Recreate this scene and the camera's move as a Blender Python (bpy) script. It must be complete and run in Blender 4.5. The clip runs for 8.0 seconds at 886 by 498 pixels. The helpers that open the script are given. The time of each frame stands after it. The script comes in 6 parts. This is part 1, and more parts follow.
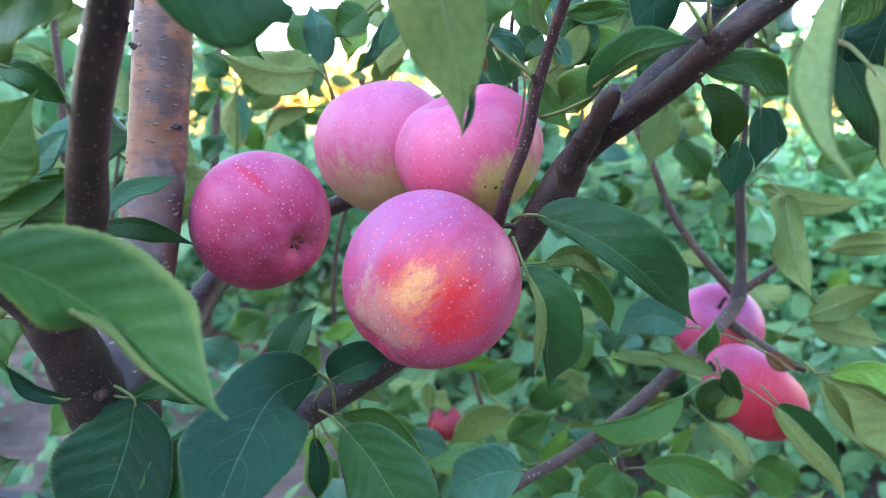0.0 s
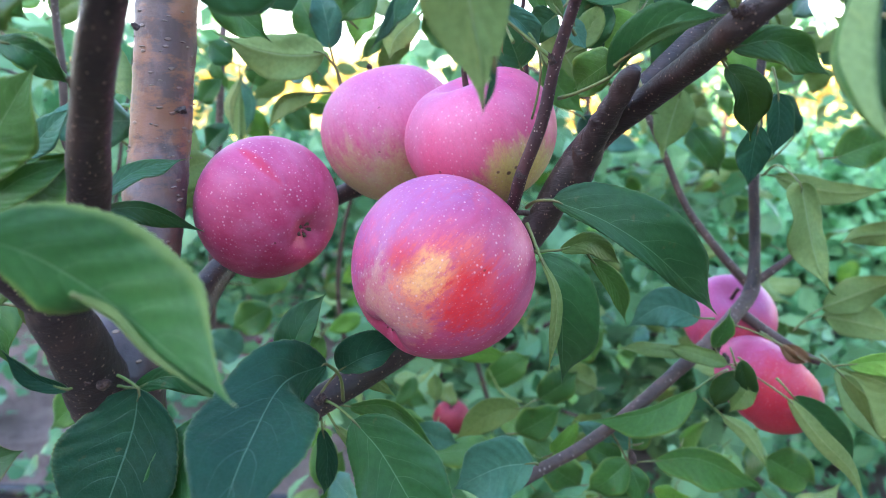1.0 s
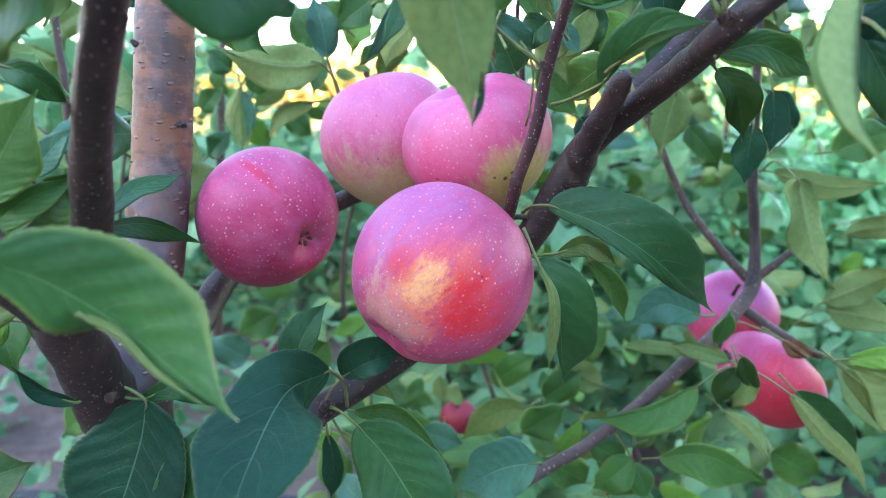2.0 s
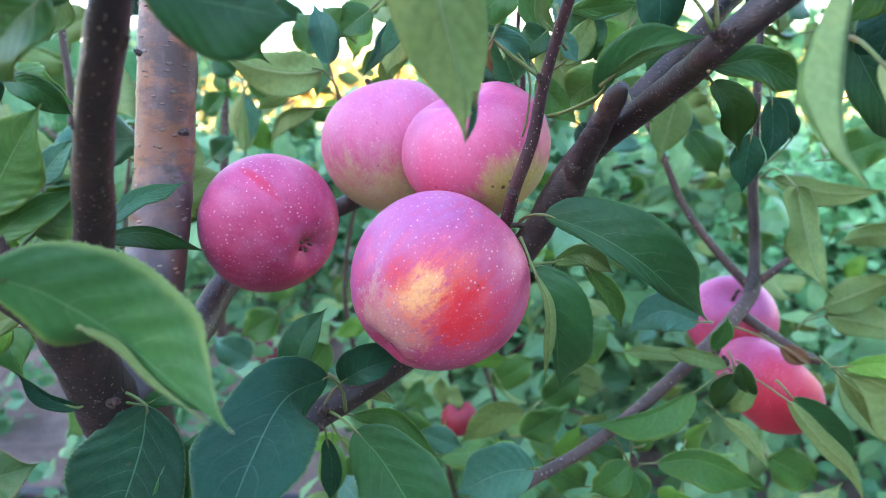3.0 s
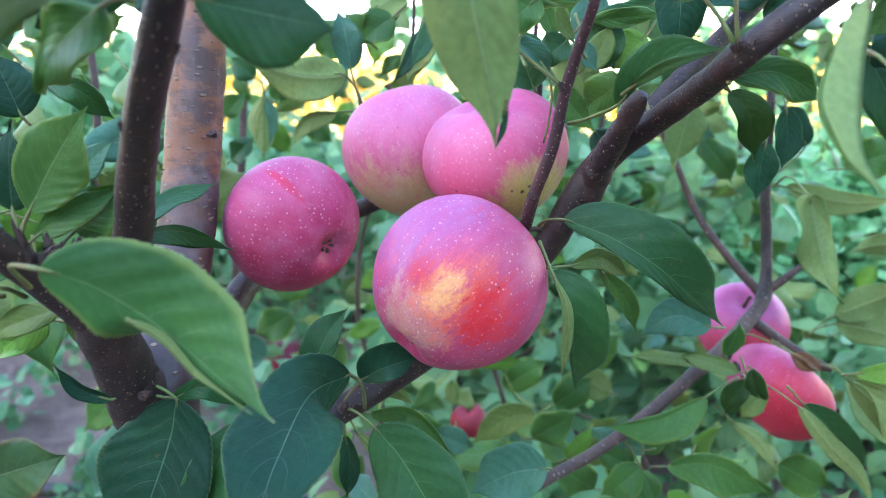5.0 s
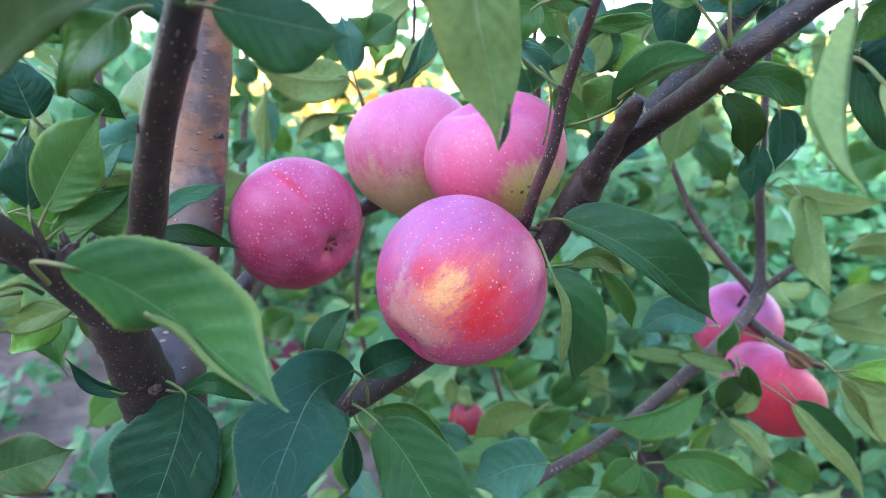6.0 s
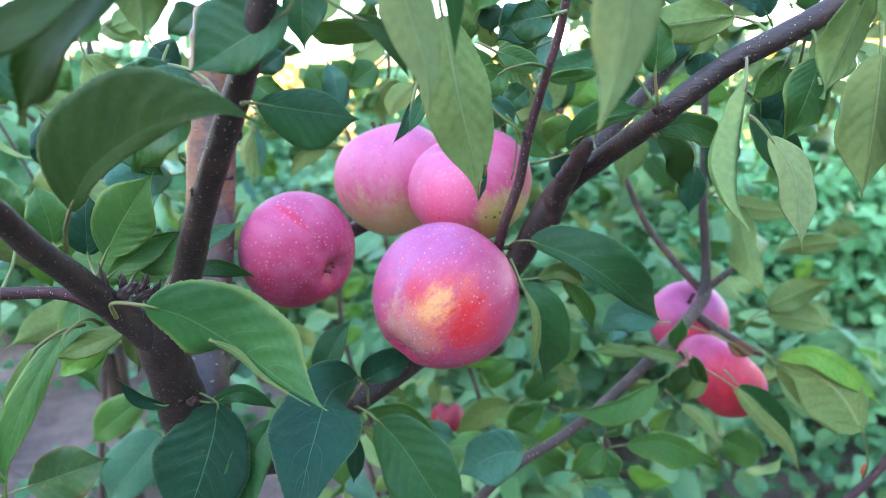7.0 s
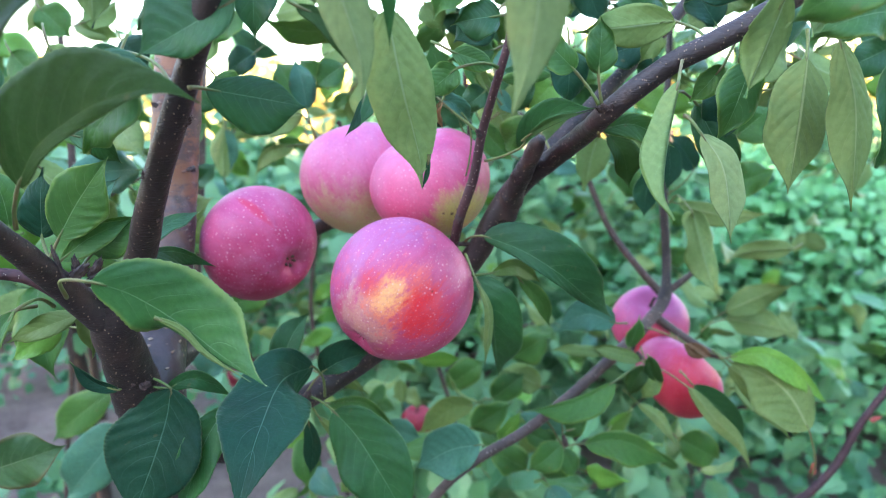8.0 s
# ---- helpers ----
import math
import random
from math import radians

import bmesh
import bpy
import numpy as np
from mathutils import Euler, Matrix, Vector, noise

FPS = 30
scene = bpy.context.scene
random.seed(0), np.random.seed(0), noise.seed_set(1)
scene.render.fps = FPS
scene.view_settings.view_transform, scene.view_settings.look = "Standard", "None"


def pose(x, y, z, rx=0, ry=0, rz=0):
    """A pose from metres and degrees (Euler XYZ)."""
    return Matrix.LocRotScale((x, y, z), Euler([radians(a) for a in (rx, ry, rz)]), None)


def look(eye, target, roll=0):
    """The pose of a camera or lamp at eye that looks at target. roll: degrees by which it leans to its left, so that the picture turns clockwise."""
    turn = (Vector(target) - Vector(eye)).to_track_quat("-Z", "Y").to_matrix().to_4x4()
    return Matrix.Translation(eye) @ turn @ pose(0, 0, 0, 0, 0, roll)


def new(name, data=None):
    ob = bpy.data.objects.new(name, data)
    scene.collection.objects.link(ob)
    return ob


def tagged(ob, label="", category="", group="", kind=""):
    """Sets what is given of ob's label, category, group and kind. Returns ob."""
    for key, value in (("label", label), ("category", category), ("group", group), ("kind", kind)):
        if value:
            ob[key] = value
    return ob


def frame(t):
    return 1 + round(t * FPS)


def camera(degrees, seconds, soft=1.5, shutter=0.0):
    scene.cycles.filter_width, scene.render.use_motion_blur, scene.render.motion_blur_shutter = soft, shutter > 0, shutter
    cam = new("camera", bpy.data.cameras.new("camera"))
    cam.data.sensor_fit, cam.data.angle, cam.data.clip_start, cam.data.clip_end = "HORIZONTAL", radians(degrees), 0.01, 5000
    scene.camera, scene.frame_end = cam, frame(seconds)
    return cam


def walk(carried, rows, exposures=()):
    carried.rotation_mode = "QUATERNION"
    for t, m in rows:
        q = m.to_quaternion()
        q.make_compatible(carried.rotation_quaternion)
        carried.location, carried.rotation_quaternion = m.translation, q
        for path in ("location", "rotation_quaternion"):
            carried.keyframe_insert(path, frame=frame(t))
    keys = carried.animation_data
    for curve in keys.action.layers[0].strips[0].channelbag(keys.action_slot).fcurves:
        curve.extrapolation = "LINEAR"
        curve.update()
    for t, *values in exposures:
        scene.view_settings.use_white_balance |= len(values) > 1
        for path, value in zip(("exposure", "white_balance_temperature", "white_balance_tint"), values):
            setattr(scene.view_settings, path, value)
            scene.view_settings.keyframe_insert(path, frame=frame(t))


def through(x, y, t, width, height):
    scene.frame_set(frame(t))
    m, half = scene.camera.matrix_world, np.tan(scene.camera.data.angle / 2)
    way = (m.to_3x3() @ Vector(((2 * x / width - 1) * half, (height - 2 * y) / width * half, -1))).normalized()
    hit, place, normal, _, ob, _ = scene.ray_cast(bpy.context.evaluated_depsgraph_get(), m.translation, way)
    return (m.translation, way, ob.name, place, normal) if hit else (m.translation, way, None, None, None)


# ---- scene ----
cam = camera(69.6, 8.0, soft=0.6)
PATH = [
    (0, (-0.001, -0.008, 1.009), (0.015, 1.94, 0.559), 0.5),
    (0.5, (-0.004, -0.004, 1.007), (0.009, 1.942, 0.546), 0.4),
    (1, (-0.005, -0.001, 1.004), (0.004, 1.944, 0.537), 0.5),
    (1.5, (-0.005, -0.003, 1.006), (0.002, 1.94, 0.534), -0.4),
    (2.8, (0.004, -0.005, 1.012), (-0.013, 1.938, 0.537), -1.2),
    (3, (0.001, -0.006, 1.013), (-0.022, 1.936, 0.536), -0.7),
    (3.5, (0.001, -0.006, 1.014), (-0.03, 1.937, 0.538), -0.5),
    (4, (0.001, -0.007, 1.015), (-0.038, 1.936, 0.545), -0.5),
    (4.5, (-0.003, -0.011, 1.014), (-0.049, 1.933, 0.547), -0.1),
    (6, (-0.007, -0.02, 1.015), (-0.041, 1.925, 0.551), 0.1),
    (6.5, (-0.021, -0.039, 1.023), (-0.012, 1.907, 0.56), -0.3),
    (7, (-0.015, -0.065, 1.036), (0.048, 1.88, 0.575), -1.4),
    (7.5, (-0.013, -0.086, 1.042), (0.09, 1.862, 0.601), -1.8),
    (8, (-0.001, -0.076, 1.029), (0.114, 1.875, 0.601), -0.1),
]
walk(cam, [(t, look(eye, target, roll)) for t, eye, target, roll in PATH], ((0.0, 3.64, 6150, 23), (3.0, 3.70, 6150, 23), (6.0, 3.72, 6200, 22), (7.0, 3.75, 6200, 20), (8.0, 3.74, 6250, 20)))
cam.data.dof.use_dof, cam.data.dof.focus_distance, cam.data.dof.aperture_fstop = True, 0.255, 10.5

# ---- light ----
SUN_UP, SUN_ROUND = 18.0, 235.0
world = bpy.data.worlds.new("sky")
scene.world = world
world.use_nodes = True
wn = world.node_tree.nodes
sky = wn.new("ShaderNodeTexSky")
sky.sky_type, sky.sun_disc = "NISHITA", False
sky.sun_elevation, sky.sun_rotation = radians(SUN_UP), radians(SUN_ROUND)
sky.air_density, sky.dust_density, sky.ozone_density = 1.3, 0.8, 1.5
world.node_tree.links.new(sky.outputs[0], wn["Background"].inputs[0])
wn["Background"].inputs[1].default_value = 0.15
sun = new("sun", bpy.data.lights.new("sun", "SUN"))
sun.data.energy, sun.data.angle, sun.data.color = 4.0, radians(0.6), (1.0, 0.86, 0.66)
away = Vector((math.sin(radians(SUN_ROUND)) * math.cos(radians(SUN_UP)), math.cos(radians(SUN_ROUND)) * math.cos(radians(SUN_UP)), math.sin(radians(SUN_UP))))
sun.matrix_world = look(away * 20, (0, 0, 0))


# ---- materials ----
class Net:
    """A node material with short ways to add and join nodes."""

    def __init__(self, name):
        self.mat = bpy.data.materials.new(name)
        self.mat.use_nodes = True
        self.tree = self.mat.node_tree
        self.bsdf = self.tree.nodes["Principled BSDF"]
        self.out = self.tree.nodes["Material Output"]

    def put(self, socket, value):
        if isinstance(value, bpy.types.NodeSocket):
            self.tree.links.new(value, socket)
        else:
            socket.default_value = value

    def add(self, kind, **ins):
        node = self.tree.nodes.new(kind)
        for key, value in ins.items():
            self.put(node.inputs[key.replace("_", " ")], value)
        return node

    def math(self, op, a, b=0.0, c=0.0):
        node = self.tree.nodes.new("ShaderNodeMath")
        node.operation = op
        for socket, value in zip(node.inputs, (a, b, c)):
            self.put(socket, value)
        return node.outputs[0]

    def ramp(self, value, lo, hi, a=0.0, b=1.0):
        node = self.tree.nodes.new("ShaderNodeMapRange")
        node.interpolation_type = "SMOOTHSTEP"
        for socket, v in zip(node.inputs, (value, lo, hi, a, b)):
            self.put(socket, v)
        return node.outputs[0]

    def mix(self, fac, a, b):
        node = self.tree.nodes.new("ShaderNodeMix")
        node.data_type = "RGBA"
        self.put(node.inputs[0], fac)
        self.put(node.inputs[6], a if isinstance(a, bpy.types.NodeSocket) else (*a, 1))
        self.put(node.inputs[7], b if isinstance(b, bpy.types.NodeSocket) else (*b, 1))
        return node.outputs[2]

    def coords(self, scale=(1, 1, 1), which="Object"):
        tex = self.tree.nodes.new("ShaderNodeTexCoord")
        m = self.add("ShaderNodeMapping", Vector=tex.outputs[which], Scale=scale)
        return m.outputs[0]

    def noise(self, vec, scale, detail=4.0, rough=0.55):
        return self.add("ShaderNodeTexNoise", Vector=vec, Scale=scale, Detail=detail, Roughness=rough).outputs[0]

    def bump(self, height, strength, distance):
        return self.add("ShaderNodeBump", Height=height, Strength=strength, Distance=distance).outputs[0]

    def done(self, color, rough, normal=None, spec=0.5):
        self.put(self.bsdf.inputs["Base Color"], color if isinstance(color, bpy.types.NodeSocket) else (*color, 1))
        self.put(self.bsdf.inputs["Roughness"], rough)
        self.put(self.bsdf.inputs["Specular IOR Level"], spec)
        if normal is not None:
            self.put(self.bsdf.inputs["Normal"], normal)
        return self.mat


def leaf_face(name, low, high, vein, rough, through, tint, quilt, blemish=0.12, edge=None, spec=0.28, stout=1.0):
    """One face of a leaf: blade colour from low to high, veins by the blade's own coordinates, some light let through."""
    n = Net(name)
    uv = n.tree.nodes.new("ShaderNodeUVMap")
    uv.uv_map = "blade"
    sep = n.add("ShaderNodeSeparateXYZ", Vector=uv.outputs[0])
    u, v = sep.outputs[0], sep.outputs[1]
    side = n.math("ABSOLUTE", n.math("MULTIPLY_ADD", v, 2.0, -1.0))
    wob = n.noise(n.coords((1, 1, 1)), 48.0, 3.0)
    run = n.math("ADD", n.math("SUBTRACT", n.math("MULTIPLY", u, 8.0), n.math("MULTIPLY", n.math("POWER", side, 1.5), 2.6)), n.math("MULTIPLY", wob, 0.9))
    tri = n.math("ABSOLUTE", n.math("SUBTRACT", n.math("FRACT", run), 0.5))
    lateral = n.math("MULTIPLY", n.ramp(tri, 0.0, 0.036, 1.0, 0.0), n.ramp(side, 0.2, 0.95, 0.42, 0.0))
    rib = n.ramp(n.math("DIVIDE", side, n.math("MULTIPLY_ADD", u, -0.013 * stout, 0.022 * stout)), 0.5, 1.1, 1.0, 0.0)
    lines = n.math("MAXIMUM", lateral, n.math("MULTIPLY", rib, 0.8))
    info = n.tree.nodes.new("ShaderNodeObjectInfo")
    cloud = n.noise(n.coords(), 45.0, 5.0)
    fine = n.noise(n.coords(), 420.0, 3.0)
    broad = n.noise(n.coords(), 16.0, 3.0)
    isle = n.tree.nodes.new("ShaderNodeNewGeometry").outputs["Random Per Island"]
    tone = n.math("MULTIPLY_ADD", n.math("FRACT", n.math("ADD", info.outputs["Random"], isle)), 0.5, n.math("MULTIPLY_ADD", broad, 1.5, n.math("MULTIPLY_ADD", cloud, 0.8, -0.95)))
    col = n.mix(tone, low, high)
    col = n.mix(n.ramp(fine, 0.3, 0.75, 0.0, 0.30), col, tuple(c * 0.45 for c in low))
    col = n.mix(n.ramp(n.noise(n.coords(), 28.0, 4.0, 0.65), 0.54, 0.74, 0.0, 0.38), col, tuple(min(1, c * f) for c, f in zip(high, (1.9, 1.35, 1.0))))
    spots = n.ramp(n.noise(n.coords(), 150.0, 2.0), 0.70, 0.76, 0.0, blemish * 3)
    col = n.mix(spots, col, (0.16, 0.10, 0.035))
    if edge is not None:
        rim = n.math("MULTIPLY", n.ramp(n.math("ADD", side, n.math("MULTIPLY", cloud, 0.35)), 0.98, 1.16), 0.6)
        col = n.mix(rim, col, edge)
    mesh_lines = n.tree.nodes.new("ShaderNodeTexVoronoi")
    mesh_lines.feature = "DISTANCE_TO_EDGE"
    n.put(mesh_lines.inputs["Vector"], n.coords())
    mesh_lines.inputs["Scale"].default_value = 620.0
    net = n.ramp(mesh_lines.outputs["Distance"], 0.0, 0.10)
    col = n.mix(n.math("MULTIPLY_ADD", net, -0.025, 0.025), col, tint)
    col = n.mix(n.ramp(n.math("MULTIPLY_ADD", cloud, 0.04, side), 0.985, 1.01, 0.0, 0.22), col, (0.30, 0.36, 0.14))
    col = n.mix(n.math("MULTIPLY", lines, vein), col, tint)
    pillow = n.math("MULTIPLY_ADD", n.ramp(tri, 0.0, 0.42), 0.13, n.math("MULTIPLY_ADD", net, 0.04, n.math("MULTIPLY", cloud, 1.0)))
    height = n.math("SUBTRACT", n.math("MULTIPLY", pillow, quilt), n.math("MULTIPLY", lines, 0.25))
    bump = n.bump(height, 0.65, 0.0011)
    n.done(col, n.math("MULTIPLY_ADD", fine, 0.2, rough - 0.1), bump, spec)
    trans = n.add("ShaderNodeBsdfTranslucent", Color=n.mix(0.5, col, (0.34, 0.49, 0.11)))
    mixed = n.add("ShaderNodeMixShader", Fac=through)
    n.tree.links.new(n.bsdf.outputs[0], mixed.inputs[1])
    n.tree.links.new(trans.outputs[0], mixed.inputs[2])
    n.tree.links.new(mixed.outputs[0], n.out.inputs[0])
    return n.mat


RIB = (0.30, 0.42, 0.20)
UPPER = leaf_face("leaf_upper", (0.023, 0.100, 0.022), (0.085, 0.215, 0.038), 0.55, 0.42, 0.32, RIB, 1.3, edge=(0.17, 0.27, 0.05), spec=0.28)
UPPER_DARK = leaf_face("leaf_upper_bluish", (0.005, 0.035, 0.020), (0.016, 0.078, 0.036), 0.45, 0.44, 0.14, (0.17, 0.29, 0.18), 1.6, spec=0.15)
UPPER_DUSKY = leaf_face("leaf_upper_dusky", (0.010, 0.060, 0.019), (0.032, 0.135, 0.034), 0.60, 0.43, 0.24, (0.20, 0.34, 0.16), 1.3, spec=0.28)
# teal face: bluish sheen from the sky painted into the leaf colour
UPPER_TEAL_SHEEN = leaf_face("leaf_upper_teal_sheen", (0.030, 0.120, 0.075), (0.075, 0.215, 0.130), 0.5, 0.44, 0.2, (0.30, 0.42, 0.28), 1.0, spec=0.3)
UPPER_YOUNG = leaf_face("leaf_upper_young", (0.085, 0.240, 0.026), (0.200, 0.400, 0.060), 0.35, 0.42, 0.28, RIB, 1.0)
UPPER_OLIVE = leaf_face("leaf_upper_olive", (0.085, 0.150, 0.030), (0.170, 0.240, 0.060), 0.35, 0.48, 0.22, (0.36, 0.40, 0.16), 0.8)
# dull face: the shade of leaves against the light is put into the colour
UPPER_DULL_SHADED = leaf_face("leaf_upper_dull_shaded", (0.011, 0.038, 0.008), (0.032, 0.080, 0.017), 0.3, 0.55, 0.25, (0.20, 0.26, 0.10), 0.9, spec=0.15)
UPPER_BROWN = leaf_face("leaf_upper_browned", (0.016, 0.055, 0.018), (0.048, 0.115, 0.032), 0.45, 0.5, 0.12, (0.28, 0.34, 0.18), 1.0, 0.5, edge=(0.13, 0.06, 0.02))
WITHER = leaf_face("leaf_withered", (0.13, 0.055, 0.028), (0.27, 0.135, 0.060), 0.3, 0.7, 0.12, (0.25, 0.2, 0.1), 1.0, 0.5)
UNDER = leaf_face("leaf_underside", (0.150, 0.232, 0.072), (0.265, 0.360, 0.122), 0.5, 0.65, 0.30, (0.40, 0.48, 0.28), 0.7, 0.06, spec=0.12, stout=2.6)
UNDER_OLIVE = leaf_face("leaf_underside_olive", (0.125, 0.185, 0.052), (0.210, 0.280, 0.090), 0.5, 0.65, 0.24, (0.44, 0.46, 0.22), 0.7, 0.06, spec=0.12, stout=2.6)
UNDER_LIGHT = leaf_face("leaf_underside_light", (0.205, 0.285, 0.105), (0.335, 0.420, 0.170), 0.5, 0.65, 0.30, (0.46, 0.52, 0.30), 0.8, 0.06, spec=0.12, stout=2.6)
UNDER_PALE = leaf_face("leaf_underside_pale", (0.74, 0.66, 0.28), (0.86, 0.80, 0.46), 0.2, 0.6, 0.08, (0.5, 0.52, 0.28), 0.5, 0.02, spec=0.15)
UPPER_LARGE = leaf_face("leaf_upper_large", (0.015, 0.080, 0.024), (0.052, 0.170, 0.036), 0.40, 0.46, 0.24, RIB, 0.45, 0.25, edge=(0.22, 0.28, 0.06), spec=0.25)
RIMMED = (UPPER_LARGE, UNDER_PALE)
MATURE, DARK, DUSKY, YOUNG, OLIVE = (UPPER, UNDER), (UPPER_DARK, UNDER), (UPPER_DUSKY, UNDER), (UPPER_YOUNG, UNDER), (UPPER_OLIVE, UNDER_OLIVE)
DULL_SHADED = (UPPER_DULL_SHADED, UNDER)
BLUEGREEN = (UPPER_TEAL_SHEEN, UNDER)
PALE, HANGING, RIMGREEN, BLUISH = (UPPER_DULL_SHADED, UNDER_LIGHT), (UPPER_DULL_SHADED, UNDER_OLIVE), (UPPER_DUSKY, UNDER_OLIVE), (UPPER_TEAL_SHEEN, UNDER_OLIVE)
BROWNED, WITHERED = (UPPER_BROWN, UNDER), (WITHER, UNDER_OLIVE)


def stalk_material():
    n = Net("petiole")
    c = n.noise(n.coords(), 90.0)
    return n.done(n.mix(n.ramp(c, 0.35, 0.75), (0.120, 0.170, 0.048), (0.150, 0.100, 0.048)), 0.55, None, 0.25)


def bark(name, dark, light, dots, dot_scale, patch=None, rough=0.5, relief=0.0009, low_bark=None, spec=0.26):
    """Young bark: two tones, pale lenticels, fine ridges across the stem and grey film."""
    n = Net(name)
    big = n.noise(n.coords(), 35.0, 5.0)
    grain = n.noise(n.coords((1, 1, 0.35)), 320.0, 4.0)
    rings = n.noise(n.coords((0.25, 0.25, 1.6)), 260.0, 3.0)
    col = n.mix(n.math("MULTIPLY_ADD", grain, 0.6, n.math("MULTIPLY_ADD", big, 0.9, -0.3)), dark, light)
    if patch is not None:
        spots = n.ramp(n.noise(n.coords((0.6, 0.6, 1.3)), 42.0, 6.0, 0.72), 0.46, 0.57, 0.0, 0.72)
        col = n.mix(spots, col, patch)
    film = n.ramp(n.noise(n.coords((1, 1, 0.5)), 85.0, 5.0, 0.7), 0.52, 0.78, 0.0, 0.40 if patch is not None else 0.07)
    col = n.mix(film, col, (0.33, 0.26, 0.24))
    cell = n.add("ShaderNodeTexVoronoi", Vector=n.coords((0.75, 0.75, 1.5) if patch is not None else (1.2, 1.2, 0.9)), Scale=dot_scale, Randomness=1.0)
    spot = n.ramp(cell.outputs["Distance"], 0.12, 0.20, 1.0, 0.0)
    col = n.mix(n.math("MULTIPLY", spot, 0.8), col, dots)
    crack = n.ramp(n.math("ABSOLUTE", n.math("SUBTRACT", rings, 0.5)), 0.0, 0.05, 1.0, 0.0)
    col = n.mix(n.math("MULTIPLY", crack, 0.16 if patch is None else 0.05), col, tuple(c * 0.5 for c in dark))
    warm = n.ramp(n.noise(n.coords((1, 1, 0.6)), 70.0, 5.0, 0.6), 0.48, 0.70, 0.0, 0.6)
    col = n.mix(warm, col, tuple(min(1, c * f) for c, f in zip(light, (1.3, 1.12, 1.04))))
    # darker tones towards the foot, with a ragged edge
    if low_bark is not None:
        height = n.add("ShaderNodeSeparateXYZ", Vector=n.coords()).outputs[2]
        low_mask = n.ramp(n.math("MULTIPLY_ADD", big, 0.09, height), low_bark[0] + 0.045, low_bark[1] + 0.045, 1.0, 0.0)
        col = n.mix(low_mask, col, n.mix(n.math("MULTIPLY", spot, 0.7), n.mix(grain, *low_bark[2:4]), (0.34, 0.23, 0.15)))
    fold = n.noise(n.coords((0.5, 0.5, 1.5)), 150.0, 5.0, 0.7)
    height = n.math("ADD", n.math("MULTIPLY_ADD", grain, 0.5, n.math("MULTIPLY_ADD", spot, 0.9, n.math("MULTIPLY", fold, 0.6))), n.math("MULTIPLY_ADD", crack, -0.10 if patch is None else 0.0, big))
    return n.done(col, n.math("MULTIPLY_ADD", grain, 0.3, rough - 0.05), n.bump(height, 0.8, relief), spec)


BARK_TRUNK = bark("bark_trunk", (0.042, 0.021, 0.018), (0.155, 0.082, 0.066), (0.20, 0.12, 0.085), 150.0, patch=(0.27, 0.098, 0.038), rough=0.36, relief=0.0008, spec=0.5, low_bark=(0.925, 0.985, (0.022, 0.012, 0.010), (0.075, 0.045, 0.040)))
BARK_DARK = bark("bark_branch", (0.012, 0.0075, 0.0068), (0.050, 0.030, 0.025), (0.30, 0.20, 0.13), 430.0, rough=0.42, relief=0.0010, spec=0.4)
BARK_FAR = bark("bark_limb", (0.042, 0.025, 0.019), (0.108, 0.070, 0.056), (0.30, 0.23, 0.19), 210.0)
BARK_STUB = bark("bark_stub", (0.032, 0.020, 0.015), (0.118, 0.078, 0.060), (0.30, 0.22, 0.15), 300.0, relief=0.0016)
BARK_TWIG = bark("bark_shoot", (0.026, 0.010, 0.011), (0.078, 0.034, 0.034), (0.42, 0.32, 0.26), 560.0)
STALK = stalk_material()


